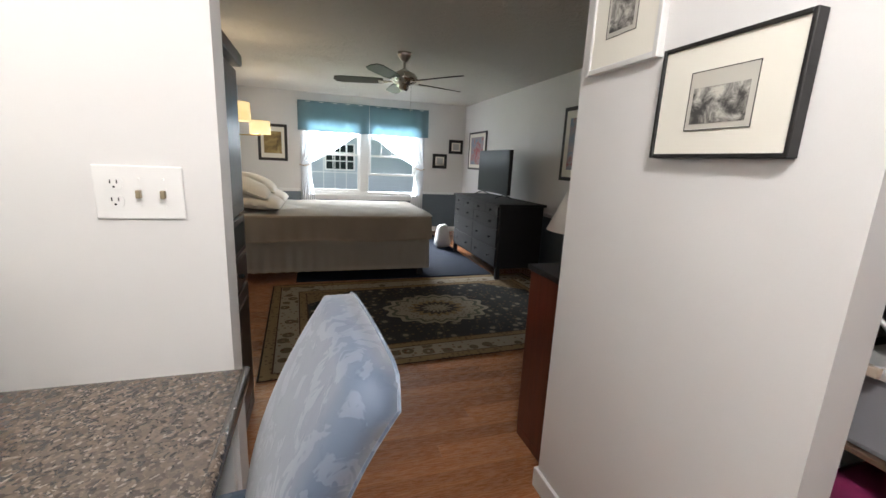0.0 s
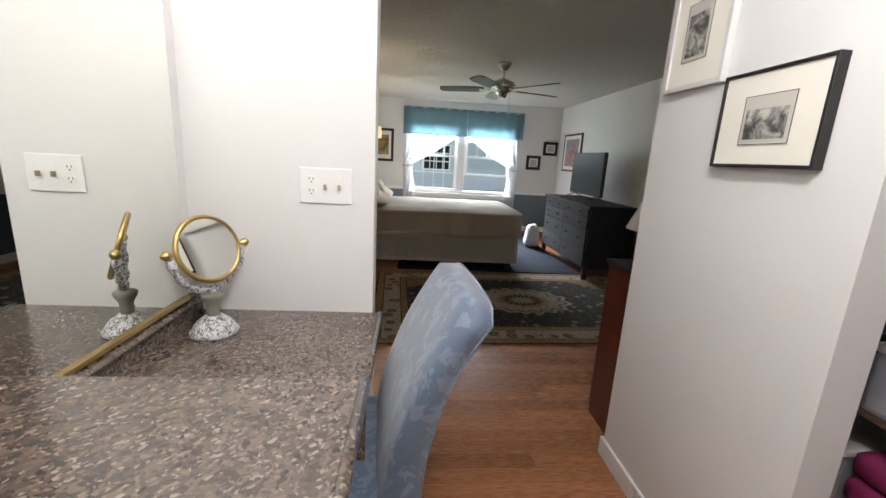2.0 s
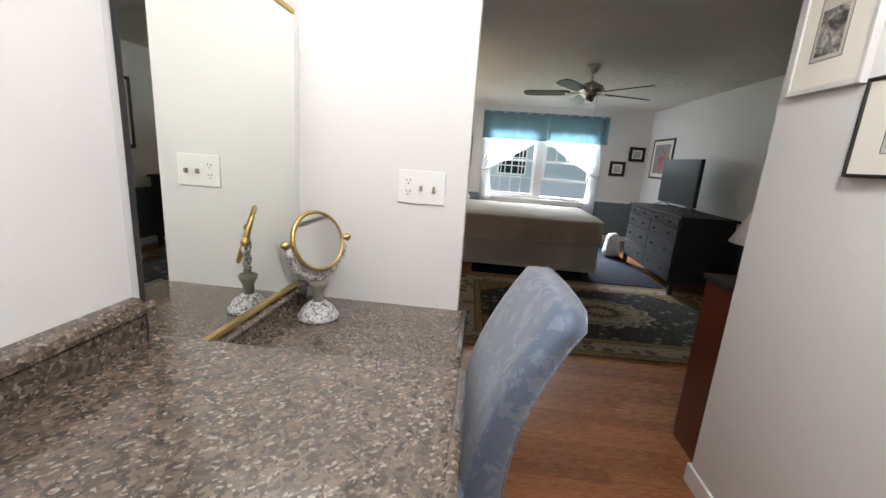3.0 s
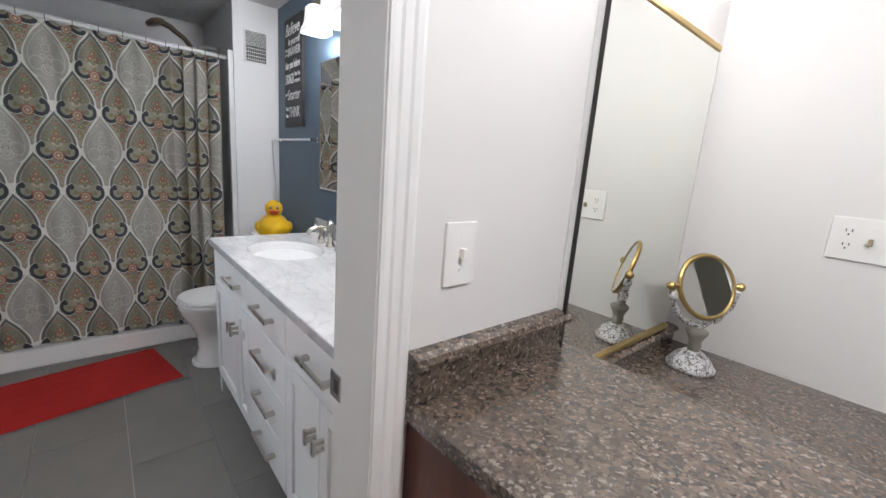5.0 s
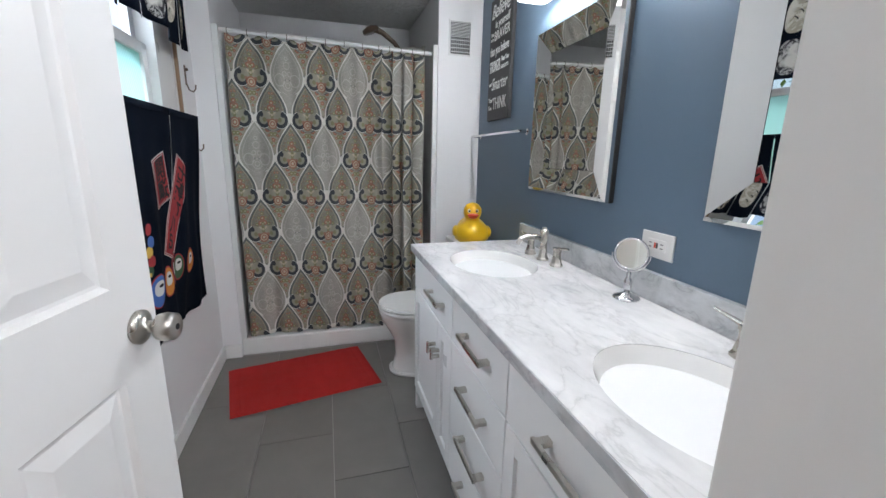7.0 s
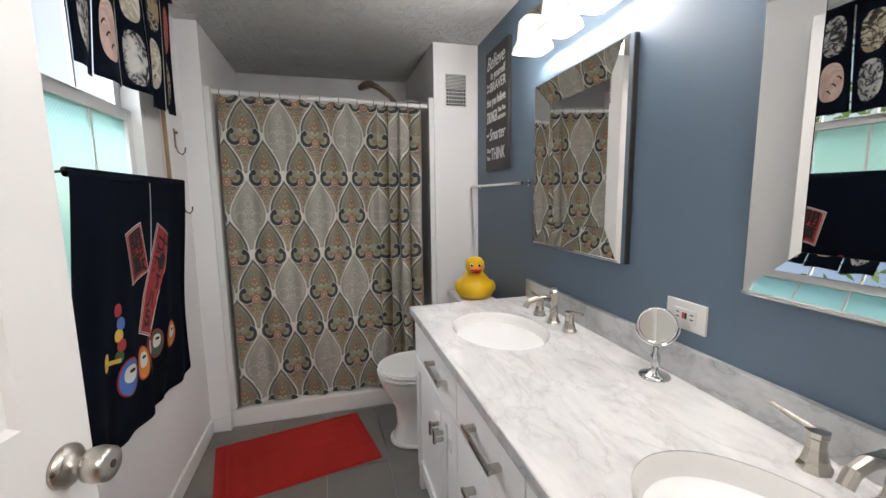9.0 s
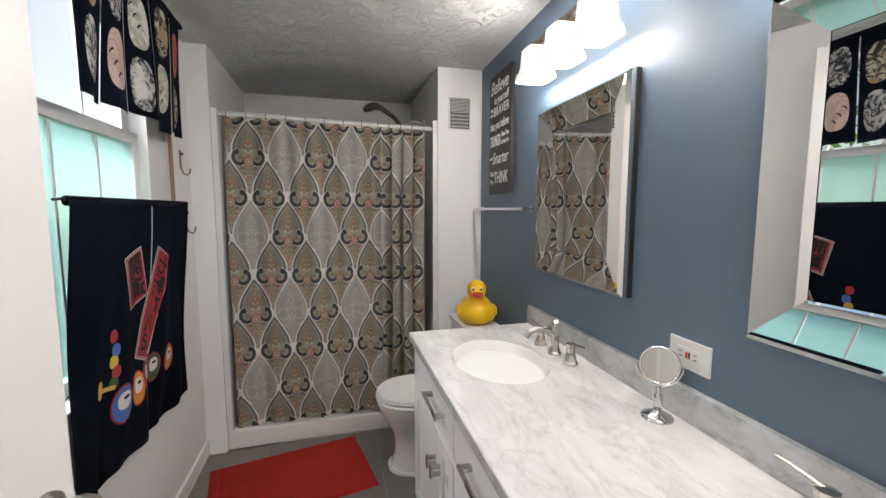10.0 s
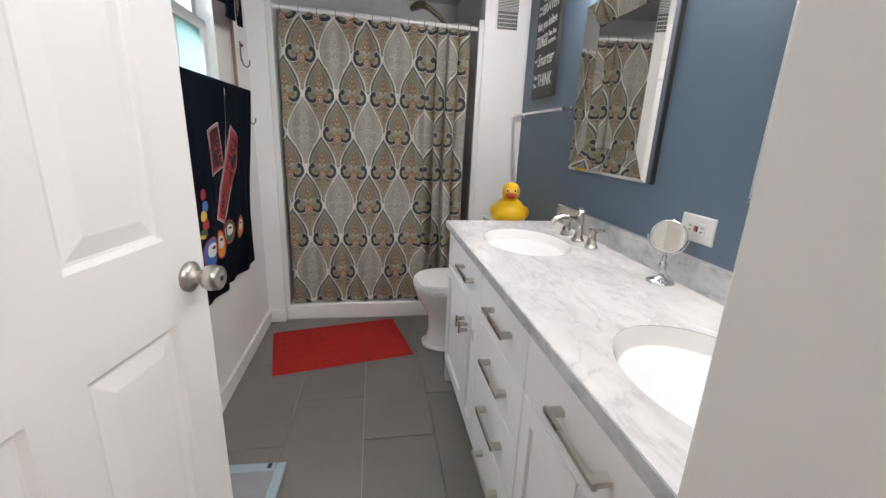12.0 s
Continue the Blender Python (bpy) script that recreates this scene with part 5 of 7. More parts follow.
# garden seen through the bath window: fence-like hedge and leaves under the sky
leaf = surface("garden_leaf", (0.10, 0.17, 0.035), 0.6, vary=0.3, bumps=0.1)
tree = thing("garden_tree", (-3.0, -6.0, 0), "leafy green garden tree outside the window", "tree")
part("trunk", tube([(0, 0, -0.5), (0.05, 0.02, 1.2), (0.1, 0, 2.4), (0.0, 0.1, 3.6)], [0.12, 0.10, 0.08, 0.04], 10), surface("bark", (0.09, 0.07, 0.05), 0.9, vary=0.3, bumps=0.5), tree)
lr = random.Random(8)
lb = bmesh.new()
for _ in range(2600):
    u, r = lr.uniform(0, 6.283), lr.random() ** 0.5
    z = lr.uniform(0.6, 5.2)
    c = Vector((2.6 * r * math.cos(u) + 0.4 * math.sin(z * 3), 1.3 * r * math.sin(u), z + 0.35 * math.sin(u * 3)))
    if noise.noise(c * 1.1) < -0.08:
        continue
    d1 = Vector((lr.uniform(-1, 1), lr.uniform(-1, 1), lr.uniform(-1, 1))).normalized() * 0.085
    d2 = d1.cross(Vector((lr.uniform(-1, 1), lr.uniform(-1, 1), 0.3))).normalized() * 0.038
    lb.faces.new([lb.verts.new(c + q) for q in (-d1, d2, d1, -d2)])
part("crown", lb, leaf, tree)["kind"] = "stuff"


# ---- vanity nook in the hall ----
CZ, DZ, STEP = 0.892, 0.742, -0.700
ct = thing("vanity_counter", (0, -1.21, 0), "brown speckled granite-look laminate counter in two heights", "counter")


def cb_(x0, x1, y0, y1, z0, z1, bev=0.0, bm=None, seg=3):
    return box(x0, x1, y0 + 1.21, y1 + 1.21, z0, z1, bev, seg, bm)


part("high_top", cb_(0.001, 0.668, -1.180, STEP, CZ - 0.04, CZ, 0.010), GRANITE, ct)
part("low_top", cb_(0.001, 0.645, STEP - 0.03, -0.001, DZ - 0.04, DZ, 0.010), GRANITE, ct)
# rounded bead along the front edges and the step
part("front_bead", tube([(0.660, -1.170 + 1.21, CZ - 0.006), (0.660, STEP - 0.004 + 1.21, CZ - 0.006)], 0.011, 12), GRANITE, ct, "", True)
part("front_bead", tube([(0.638, STEP + 0.002 + 1.21, DZ - 0.006), (0.638, -0.003 + 1.21, DZ - 0.006)], 0.011, 12), GRANITE, ct, "", True)
part("front_apron", cb_(0.630, 0.664, STEP - 0.012, STEP - 0.001, DZ - 0.02, CZ - 0.04, 0.002), GRANITE, ct)
SPL = [(0.001, 0), (0.026, 0), (0.027, 0.058), (0.034, 0.064), (0.036, 0.074), (0.030, 0.084), (0.018, 0.090), (0.001, 0.092)]


def splash(y0, y1, z, k=1.0):
    b = bmesh.new()
    ends = [[b.verts.new((x * (1.0 if k == 1.0 else 1.45), y + 1.21, z + h * k)) for x, h in SPL] for y in (y0, y1)]
    for i in range(len(SPL)):
        j = (i + 1) % len(SPL)
        b.faces.new((ends[0][i], ends[0][j], ends[1][j], ends[1][i]))
    b.faces.new(ends[0])
    b.faces.new(ends[1])
    return b


part("high_splash", splash(-1.178, -0.722, CZ + 0.001), GRANITE, ct)
part("low_splash", splash(-0.697, -0.030, DZ + 0.001, 0.72), GRANITE, ct)

base = thing("base_cabinet", (0, -1.21, 0), "red-brown wooden base cabinet under the counter", "cabinet")
part("carcass", cb_(0.001, 0.60, -1.170, STEP - 0.02, 0.09, CZ - 0.041), REDWOOD, base)
part("toe_kick", cb_(0.001, 0.54, -1.170, STEP - 0.02, 0.0, 0.09), BLACKWOOD, base)
for z0, z1 in ((0.11, 0.66), (0.68, 0.85)):
    f = part("drawer_front" if z0 > 0.5 else "cabinet_door", cb_(0.601, 0.618, -1.155, STEP - 0.04, z0, z1, 0.004), REDWOOD, base)
    part("knob", turned([(0, 0), (0.008, 0), (0.006, 0.012), (0.014, 0.018), (0.012, 0.026), (0, 0.028)], 16, "x", (0.618, 0.24, (z0 + z1) / 2)), BRASS, f)
part("side_panel", cb_(0.02, 0.60, -0.035, -0.004, 0.0, DZ - 0.041, 0.002), TRIM, ct, "white support panel")

# frameless mirror with brass channel, on a board
mr = thing("vanity_mirror", (0, -0.739, 0.785), "large frameless wall mirror with brass edge channels", "mirror")
part("mirror_glass", box(0.022, 0.029, 0.0, 0.642, 0.04, 0.910), MIRROR, mr)
part("bottom_channel", box(0.022, 0.038, 0.03, 0.640, 0.0260, 0.0395, 0.002), BRASS, mr, "brass bottom channel")
part("top_channel", box(0.002, 0.034, 0.0, 0.642, 0.911, 0.926, 0.002), BRASS, mr, "brass top channel")
part("backing", box(0.001, 0.0215, 0.0, 0.642, 0.034, 0.91), TRIM, mr)
part("dark_edge", box(0.019, 0.030, -0.003, -0.0005, 0.03, 0.91), DARKSLOT, mr)

vanity_light(Matrix.Translation((0.001, -0.50, 1.940)) @ Matrix.Rotation(radians(90), 4, "Z"), (-0.20, 0.0, 0.20), "brass vanity light bar with three lit white glass shades", BRASS, "vanity lights")

# unseen flush lamp, added as a body for the hall's fill light
cl = thing("hall_fill_lamp", (HALL_FILL[0], HALL_FILL[1], HALL_H), "added round flush fill lamp with a lit glass bowl", "ceiling lamp")
part("base", turned([(0, -0.0005), (0.15, -0.0005), (0.15, -0.02), (0, -0.02)], 32), NICKEL, cl)
bowl_ = part("glass_bowl", turned([(0.145, -0.021), (0.14, -0.05), (0.10, -0.078), (0.05, -0.09), (0, -0.093)], 32), LIT_GLASS, cl, "lit white glass bowl", True)
bowl_.visible_shadow = False

# switch plates
LEVER = surface("tan_switch_lever", (0.30, 0.24, 0.15), 0.4, vary=0.05, bumps=0)
def toggles(parent, cx, lit):
    sl = part("slot", box(cx - 0.005, cx + 0.005, -0.0072, -0.006, -0.012, 0.012), PLASTIC, parent)
    part("toggle", box(cx - 0.0045, cx + 0.0045, -0.020, -0.006, -0.006 if lit else -0.012, 0.012 if lit else 0.006, 0.002), LEVER if not lit else PLASTIC, sl, "toggle lever")
    for z in (-0.03, 0.03):
        part("screw", turned([(0, 0), (0.003, 0), (0.0025, -0.0012), (0, -0.0015)], 12, "y", (cx, -0.0058, z)), PLASTIC, parent)


p3 = thing("switch_plate", (0.448, 0.0, 1.186), "white three-gang plate with an outlet and two toggle switches", "switch")
part("plate", box(-0.0845, 0.0845, -0.006, 0, -0.0585, 0.0585, 0.003), PLASTIC, p3)
for z in (-0.019, 0.019):
    fc = part("outlet_face", prism([(x, y) for x, y in oval(0.0165, 0.0135, 24, 3)], 0, 0.0018, m=Matrix.Translation((-0.046, -0.006, z)) @ Matrix.Rotation(radians(90), 4, "X")), PLASTIC, p3)
    for x in (-0.0062, 0.0062):
        part("slot", box(-0.046 + x - 0.0011, -0.046 + x + 0.0011, -0.0085, -0.0077, z, z + 0.008), DARKSLOT, fc)
    part("slot", turned([(0, 0), (0.0024, 0), (0.0024, -0.0006), (0, -0.0006)], 10, "y", (-0.046, -0.0079, z - 0.007)), DARKSLOT, fc)
toggles(p3, 0.0, False)
toggles(p3, 0.046, False)
p1 = thing("switch_plate", Matrix.Translation((0.0, -1.077, 1.1485)) @ Matrix.Rotation(radians(90), 4, "Z"), "white single toggle switch plate", "switch")
part("plate", box(-0.036, 0.036, -0.006, 0, -0.0585, 0.0585, 0.003), PLASTIC, p1)
toggles(p1, 0.0, True)

# antique swing mirror on the desk
m, t, p = nodes_of("distressed_white_iron")
v = coords(t)
t.links.new(ramp(t, noise_node(t, v, 95, 4, 0.6, 1.5), [(0.42, (0.10, 0.08, 0.07)), (0.52, (0.62, 0.62, 0.63))]), p.inputs["Base Color"])
p.inputs["Roughness"].default_value = 0.5
bump(t, p, noise_node(t, v, 95, 4, 0.6, 1.5), 0.6, 0.003)
DISTRESS = m
sm = thing("swing_mirror", Matrix.Translation((0.152, -0.195, DZ)) @ Matrix.Rotation(radians(60), 4, "Z"), "ornate round brass swing mirror on a distressed white stand", "mirror")
part("foot", turned([(0, 0), (0.066, 0), (0.068, 0.008), (0.060, 0.018), (0.056, 0.026), (0.045, 0.040), (0.030, 0.052), (0.020, 0.058), (0, 0.058)], 40), DISTRESS, sm, "", True)
part("column", turned([(0.018, 0.056), (0.016, 0.066), (0.020, 0.074), (0.017, 0.082), (0.020, 0.095), (0.029, 0.112), (0.031, 0.122), (0.026, 0.126), (0.012, 0.130), (0, 0.132)], 28), surface("weathered_grey_wood", (0.27, 0.25, 0.21), 0.7, grain=120, vary=0.25, bumps=0.3), sm, "grey weathered turned column", True)
RC = 0.262
part("cradle", tube([(0.112 * math.cos(a), 0, RC + 0.112 * math.sin(a) * 1.08) for a in [math.pi * (1.04 + 0.92 * i / 24) for i in range(25)]], [0.010 + 0.003 * math.sin(i * 1.6) for i in range(25)], 12), DISTRESS, sm, "scrolled distressed cradle", True)
part("neck", tube([(0, 0, 0.128), (0, 0, 0.150)], 0.012, 12), DISTRESS, sm)
tm = Matrix.Translation((0, 0, RC)) @ Matrix.Rotation(radians(73), 4, "X")
part("rim", turned([(0.088, -0.006), (0.096, -0.007), (0.101, 0), (0.096, 0.007), (0.088, 0.006), (0.088, -0.006)], 56, m=tm), BRASS, sm, "brass rim", True)
part("mirror_glass", turned([(0, -0.004), (0.0885, -0.004), (0.0885, 0.004), (0, 0.004)], 56, m=tm), MIRROR, sm)
for s in (-1, 1):
    part("pivot_knob", turned([(0.006, 0.0), (0.007, 0.012), (0.012, 0.016), (0.014, 0.024), (0.009, 0.030), (0.005, 0.036), (0, 0.038)], 16, m=Matrix.Translation((s * 0.098, 0, RC)) @ Matrix.Rotation(radians(90 * s), 4, "Y")), BRASS, sm, "brass pivot knob", True)

# upholstered chair pushed to the desk
m, t, p = nodes_of("blue_damask")
v = coords(t)
n = noise_node(t, v, 11, 3, 0.5, 1.6)
msk = ramp(t, n, [(0.50, (0, 0, 0)), (0.54, (1, 1, 1))])
c = mixed(t, msk, (0.100, 0.135, 0.200), (0.165, 0.200, 0.270))
c = mixed(t, ramp(t, noise_node(t, v, 26, 2, 0.5, 1.0), [(0.56, (0, 0, 0)), (0.60, (1, 1, 1))]), c, (0.09, 0.125, 0.19))
t.links.new(c, p.inputs["Base Color"])
p.inputs["Roughness"].default_value = 0.55
p.inputs["Sheen Weight"].default_value = 0.5
bump(t, p, msk, 0.15, 0.002)
DAMASK = m
ch = thing("parsons_chair", Matrix.Translation((0.615, -0.34, 0)) @ Matrix.Rotation(radians(5), 4, "Z"), "blue damask upholstered parsons chair at the desk", "chair")


def back_point(u, v, side):
    """u across the width, v up the back; side 0 front, 1 rear."""
    z = 0.36 + 0.605 * v
    y = -0.24 + 0.48 * u
    x = 0.05 + 0.195 * v ** 2.1
    th = 0.10 - 0.055 * v
    x += th * side
    e = min(u, 1 - u)
    x += (0.012 * min(1, e / 0.12)) * (1 if side else -1)
    return Vector((x, y, z + (0.012 * math.sin(math.pi * u) - 0.03 * max(0, 1 - min(u, 1 - u) / 0.1) ** 2) * v ** 4))


bk = bmesh.new()
NUu, NVv = 18, 26
lay = [[[bk.verts.new(back_point(i / NUu, j / NVv, s)) for j in range(NVv + 1)] for i in range(NUu + 1)] for s in (0, 1)]
for s in (0, 1):
    for i in range(NUu):
        for j in range(NVv):
            bk.faces.new((lay[s][i][j], lay[s][i + 1][j], lay[s][i + 1][j + 1], lay[s][i][j + 1]))
for i in range(NUu):
    for j in (0, NVv):
        bk.faces.new((lay[0][i][j], lay[0][i + 1][j], lay[1][i + 1][j], lay[1][i][j]))
for j in range(NVv):
    for i in (0, NUu):
        bk.faces.new((lay[0][i][j], lay[0][i][j + 1], lay[1][i][j + 1], lay[1][i][j]))
part("backrest", bk, DAMASK, ch, "", True)
pts = [back_point(0, j / 20, 1) for j in range(21)] + [back_point(i / 12, 1, 1) for i in range(1, 13)] + [back_point(1, 1 - j / 20, 1) for j in range(1, 21)]
part("piping", tube(pts, 0.0035, 6), DAMASK, ch)
part("seat", box(-0.42, 0.07, -0.24, 0.24, 0.34, 0.475, 0.03, 3), DAMASK, ch)
for x in (-0.38, 0.045):
    for y in (-0.19, 0.19):
        part("leg", prism([(x - 0.02, y - 0.02), (x + 0.02, y - 0.02), (x + 0.02, y + 0.02), (x - 0.02, y + 0.02)], 0, 0.345, 0.003), BLACKWOOD, ch)

# framed photographs on the picture wall
m, t, p = nodes_of("old_photo_print")
v = coords(t)
t.links.new(ramp(t, noise_node(t, v, 24, 5, 0.65, 0.6), [(0.40, (0.05, 0.048, 0.045)), (0.5, (0.24, 0.23, 0.21)), (0.62, (0.56, 0.54, 0.48))]), p.inputs["Base Color"])
p.inputs["Roughness"].default_value = 0.5
PHOTO = m
PAPER = surface("photo_paper_sky", (0.55, 0.53, 0.47), 0.6, vary=0.05)


def framed(name, at, w, h, rail, deep, frame_mat, photo, label, fields=None, group=""):
    """Hangs on local +z, -y out of the wall: frame, mount, print with a thin key line."""
    fr = thing("framed_picture", at, label, "picture", group)
    b = bmesh.new()
    for q in ((0, rail, 0, h), (w - rail, w, 0, h), (rail, w - rail, 0, rail), (rail, w - rail, h - rail, h)):
        box(q[0], q[1], -deep, 0, q[2], q[3], 0.0015, 1, b)
    part("frame", b, frame_mat, fr)
    part("mount", box(rail, w - rail, -deep + 0.006, -0.001, rail, h - rail), MAT_CREAM, fr)
    if photo:
        x0, x1, z0, z1 = photo
        pr = part("print", box(x0, x1, -deep + 0.0045, -deep + 0.0055, z0, z1), PAPER, fr, "old black and white photograph")
        ln = bmesh.new()
        for q in ((x0, x0 + 0.0015, z0, z1), (x1 - 0.0015, x1, z0, z1), (x0, x1, z0, z0 + 0.0015), (x0, x1, z1 - 0.0015, z1)):
            box(q[0], q[1], -deep + 0.0035, -deep + 0.0043, q[2], q[3], 0, 1, ln)
        part("key_line", ln, DARKSLOT, pr)
        part("scene", box(x0 + 0.012, x1 - 0.014, -deep + 0.0034, -deep + 0.0042, z0 + 0.014, z1 - 0.035), PHOTO, pr)
    return fr


RZ = Matrix.Rotation(radians(-90), 4, "Z")
framed("pic", Matrix.Translation((1.659, -0.198, 1.318)) @ RZ, 0.325, 0.252, 0.009, 0.028, BLACK, (0.089, 0.243, 0.060, 0.186), "black framed old photograph in a wide cream mount")
framed("pic", Matrix.Translation((1.659, 0.118, 1.566)) @ RZ, 0.285, 0.36, 0.016, 0.022, SILVER, (0.075, 0.195, 0.09, 0.27), "white framed old photograph in a wide cream mount")

# open closet with shelves of clothes and bins
cs = thing("closet_shelves", (1.95, -1.32, 0), "dark closet shelving with brown shelf boards", "shelf")
for z in (0.35, 0.70, 1.05, 1.40, 1.75):
    part("shelf_board", box(0.0, 0.66, -0.60, 1.24, z - 0.012, z, 0.002), BROWNSTRAP, cs)
for y in (-0.61, 1.24):
    part("side_panel", box(0.0, 0.66, y, y + 0.012, 0, 2.1), BLACKWOOD, cs)
cr = random.Random(3)


def fold_pile(x, y, z, w, d, h, material, label):
    b = bmesh.new()
    n = 3
    for k in range(n):
        bx = box(x - w / 2 + cr.uniform(-.01, .01), x + w / 2, y - d / 2 + cr.uniform(-.01, .01), y + d / 2, z + h * k / n, z + h * (k + 1) / n - 0.002, h / n * 0.42, 3)
        add(b, bx)
    tagged(link(b, "folded_clothes", material, True), label, "clothes", "closet clothes")


for z, items in ((0.0, ((-0.86, PURPLE, 0.22), (-1.25, PURPLE, 0.2), (-1.6, BLACK, 0.25))), (0.351, ((-0.87, GREYBIN, 0.0), (-1.3, BLACK, 0.22), (-1.65, MAGENTA, 0.15))), (0.701, ((-0.87, GREYBIN, 0.0), (-1.35, BLACK, 0.2), (-1.7, PURPLE, 0.2))), (1.051, ((-0.86, BLACK, 0.20), (-1.2, MAGENTA, 0.16), (-1.6, BLACK, 0.26))), (1.401, ((-1.0, PURPLE, 0.2), (-1.45, BLACK, 0.24)))):
    for y, mt_, hh in items:
        if hh:
            fold_pile(2.14, y, z, 0.34, 0.24, hh, mt_, "folded clothes stacked on a closet shelf")
        else:
            bn = thing("storage_bin", (2.12, y, z), "grey translucent plastic storage bin with a lid", "bin", "closet bins")
            part("tub", box(-0.16, 0.16, -0.12, 0.12, 0, 0.20, 0.015, 2), GREYBIN, bn)
            part("lid", box(-0.17, 0.17, -0.13, 0.13, 0.201, 0.222, 0.006, 2), WHITEBAG, bn, "white bin lid")


# more of the closet, towards its far end
for y, z, mt_, hh in ((-0.40, 0.0, MAGENTA, 0.30), (-0.16, 0.0, PURPLE, 0.26), (-0.62, 0.0, BLACK, 0.28), (-0.16, 0.351, BLACK, 0.30), (-0.62, 0.351, MAGENTA, 0.24), (-0.40, 0.701, BLACK, 0.30), (-0.16, 0.701, PURPLE, 0.28), (-0.40, 1.051, BLACK, 0.30), (-0.62, 1.051, BLACK, 0.30), (-0.16, 1.051, BLACK, 0.30), (-0.40, 1.401, BLACK, 0.30), (-0.62, 1.401, BLACK, 0.28)):
    fold_pile(2.14, y, z, 0.36, 0.21, hh, mt_, "folded dark clothes stacked on a closet shelf")
bn2 = thing("storage_bin", (2.12, -0.40, 0.351), "grey translucent plastic storage bin with a lid", "bin", "closet bins")
part("tub", box(-0.16, 0.16, -0.105, 0.105, 0, 0.20, 0.015, 2), GREYBIN, bn2)
part("lid", box(-0.17, 0.17, -0.115, 0.115, 0.201, 0.222, 0.006, 2), WHITEBAG, bn2, "white bin lid")
bn3 = thing("storage_bin", (2.10, -0.60, 0.701), "grey translucent plastic storage bin with a lid", "bin", "closet bins")
part("tub", box(-0.14, 0.16, -0.10, 0.10, 0, 0.17, 0.015, 2), GREYBIN, bn3)
part("lid", box(-0.15, 0.17, -0.11, 0.11, 0.171, 0.19, 0.006, 2), WHITEBAG, bn3, "white bin lid")
lp = thing("drawstring", (1.944, -0.59, 1.04), "white cord loop hanging from a closet shelf", "cord")
part("loop", tube([(0.0, 0.05, 0.008), (-0.012, 0.045, -0.01), (-0.016, 0.0, -0.05), (-0.016, -0.035, -0.09), (-0.014, -0.03, -0.125), (-0.012, 0.02, -0.14), (-0.010, 0.07, -0.142)], [0.003, 0.004, 0.006, 0.005, 0.003, 0.003, 0.002], 8), WHITEBAG, lp, "", True)
part("toggle", box(-0.024, -0.004, -0.006, 0.022, -0.158, -0.134, 0.004), TAN, lp, "tan toggle")
# black sheets added over the closet's back wall in place of its deep shade
for y in (-0.45, -0.05):
    gb = thing("closet_dark_sheet", (2.56, y, 0), "black sheet added for the shade at the back of the closet", "clothes", "closet clothes")
    part("cloth", sheet(lambda u, v: Vector((0.02 * math.sin(u * 30), -0.2 + 0.4 * u, 0.1 + 1.9 * v)), 40, 6, 0.02), BLACK, gb, "", True)
    part("hanger", tube([(0, 0, 2.0), (0, 0, 2.05), (0.02, 0, 2.07)], 0.003, 6), CHROME, gb)
part("clothes_rail", tube([(0.63, -0.60, 2.07), (0.63, 1.24, 2.07)], 0.012, 10), CHROME, cs)


# ---- bedroom ----
# wide twin window
bw = thing("window_1", (1.625, 6.25, 0.66), "wide white twin double-hung bedroom window", "window", kind="structure")
f = bmesh.new()
for q in ((-0.975, -0.915, 0, 1.36), (0.915, 0.975, 0, 1.36), (-0.915, 0.915, 0, 0.05), (-0.915, 0.915, 1.31, 1.36), (-0.075, 0.075, 0.05, 1.31)):
    box(q[0], q[1], 0.0, 0.09, q[2], q[3], 0.003, 1, f)
part("window_frame", f, TRIM, bw)
part("window_sill", box(-1.02, 1.02, -0.06, -0.003, -0.03, 0.0, 0.005), TRIM, bw)
for nm, q in (("casing", (-1.04, -0.976, 0, 1.42)), ("casing", (0.976, 1.04, 0, 1.42)), ("head_casing", (-0.975, 0.975, 1.361, 1.42))):
    part(nm, box(q[0], q[1], -0.016, -0.002, q[2], q[3], 0.003), TRIM, bw)
for a, b in ((-0.915, -0.075), (0.075, 0.915)):
    for z0, z1, y in ((0.05, 0.70, 0.03) if a < 0 else (0.34, 0.99, 0.03), (0.66, 1.31, 0.06)):
        sf = bmesh.new()
        for q in ((a, a + 0.04, z0, z1), (b - 0.04, b, z0, z1), (a + 0.04, b - 0.04, z0, z0 + 0.04), (a + 0.04, b - 0.04, z1 - 0.04, z1)):
            box(q[0], q[1], y - 0.012, y + 0.012, q[2], q[3], 0.002, 1, sf)
        so = part("sash", sf, TRIM, bw)
        pn = part("pane", box(a + 0.04, b - 0.04, y - 0.002, y + 0.002, z0 + 0.04, z1 - 0.04), GLASS, so)
        pn.visible_shadow = False
        if a < 0 or z0 > 0.5:
            for k in (1, 2, 3):
                x = a + 0.04 + (b - a - 0.08) * k / 4
                part("muntin", box(x - 0.006, x + 0.006, y - 0.007, y + 0.007, z0 + 0.04, z1 - 0.04), TRIM, so)
            part("muntin", box(a + 0.04, b - 0.04, y - 0.0065, y + 0.0065, (z0 + z1) / 2 - 0.006, (z0 + z1) / 2 + 0.006), TRIM, so)

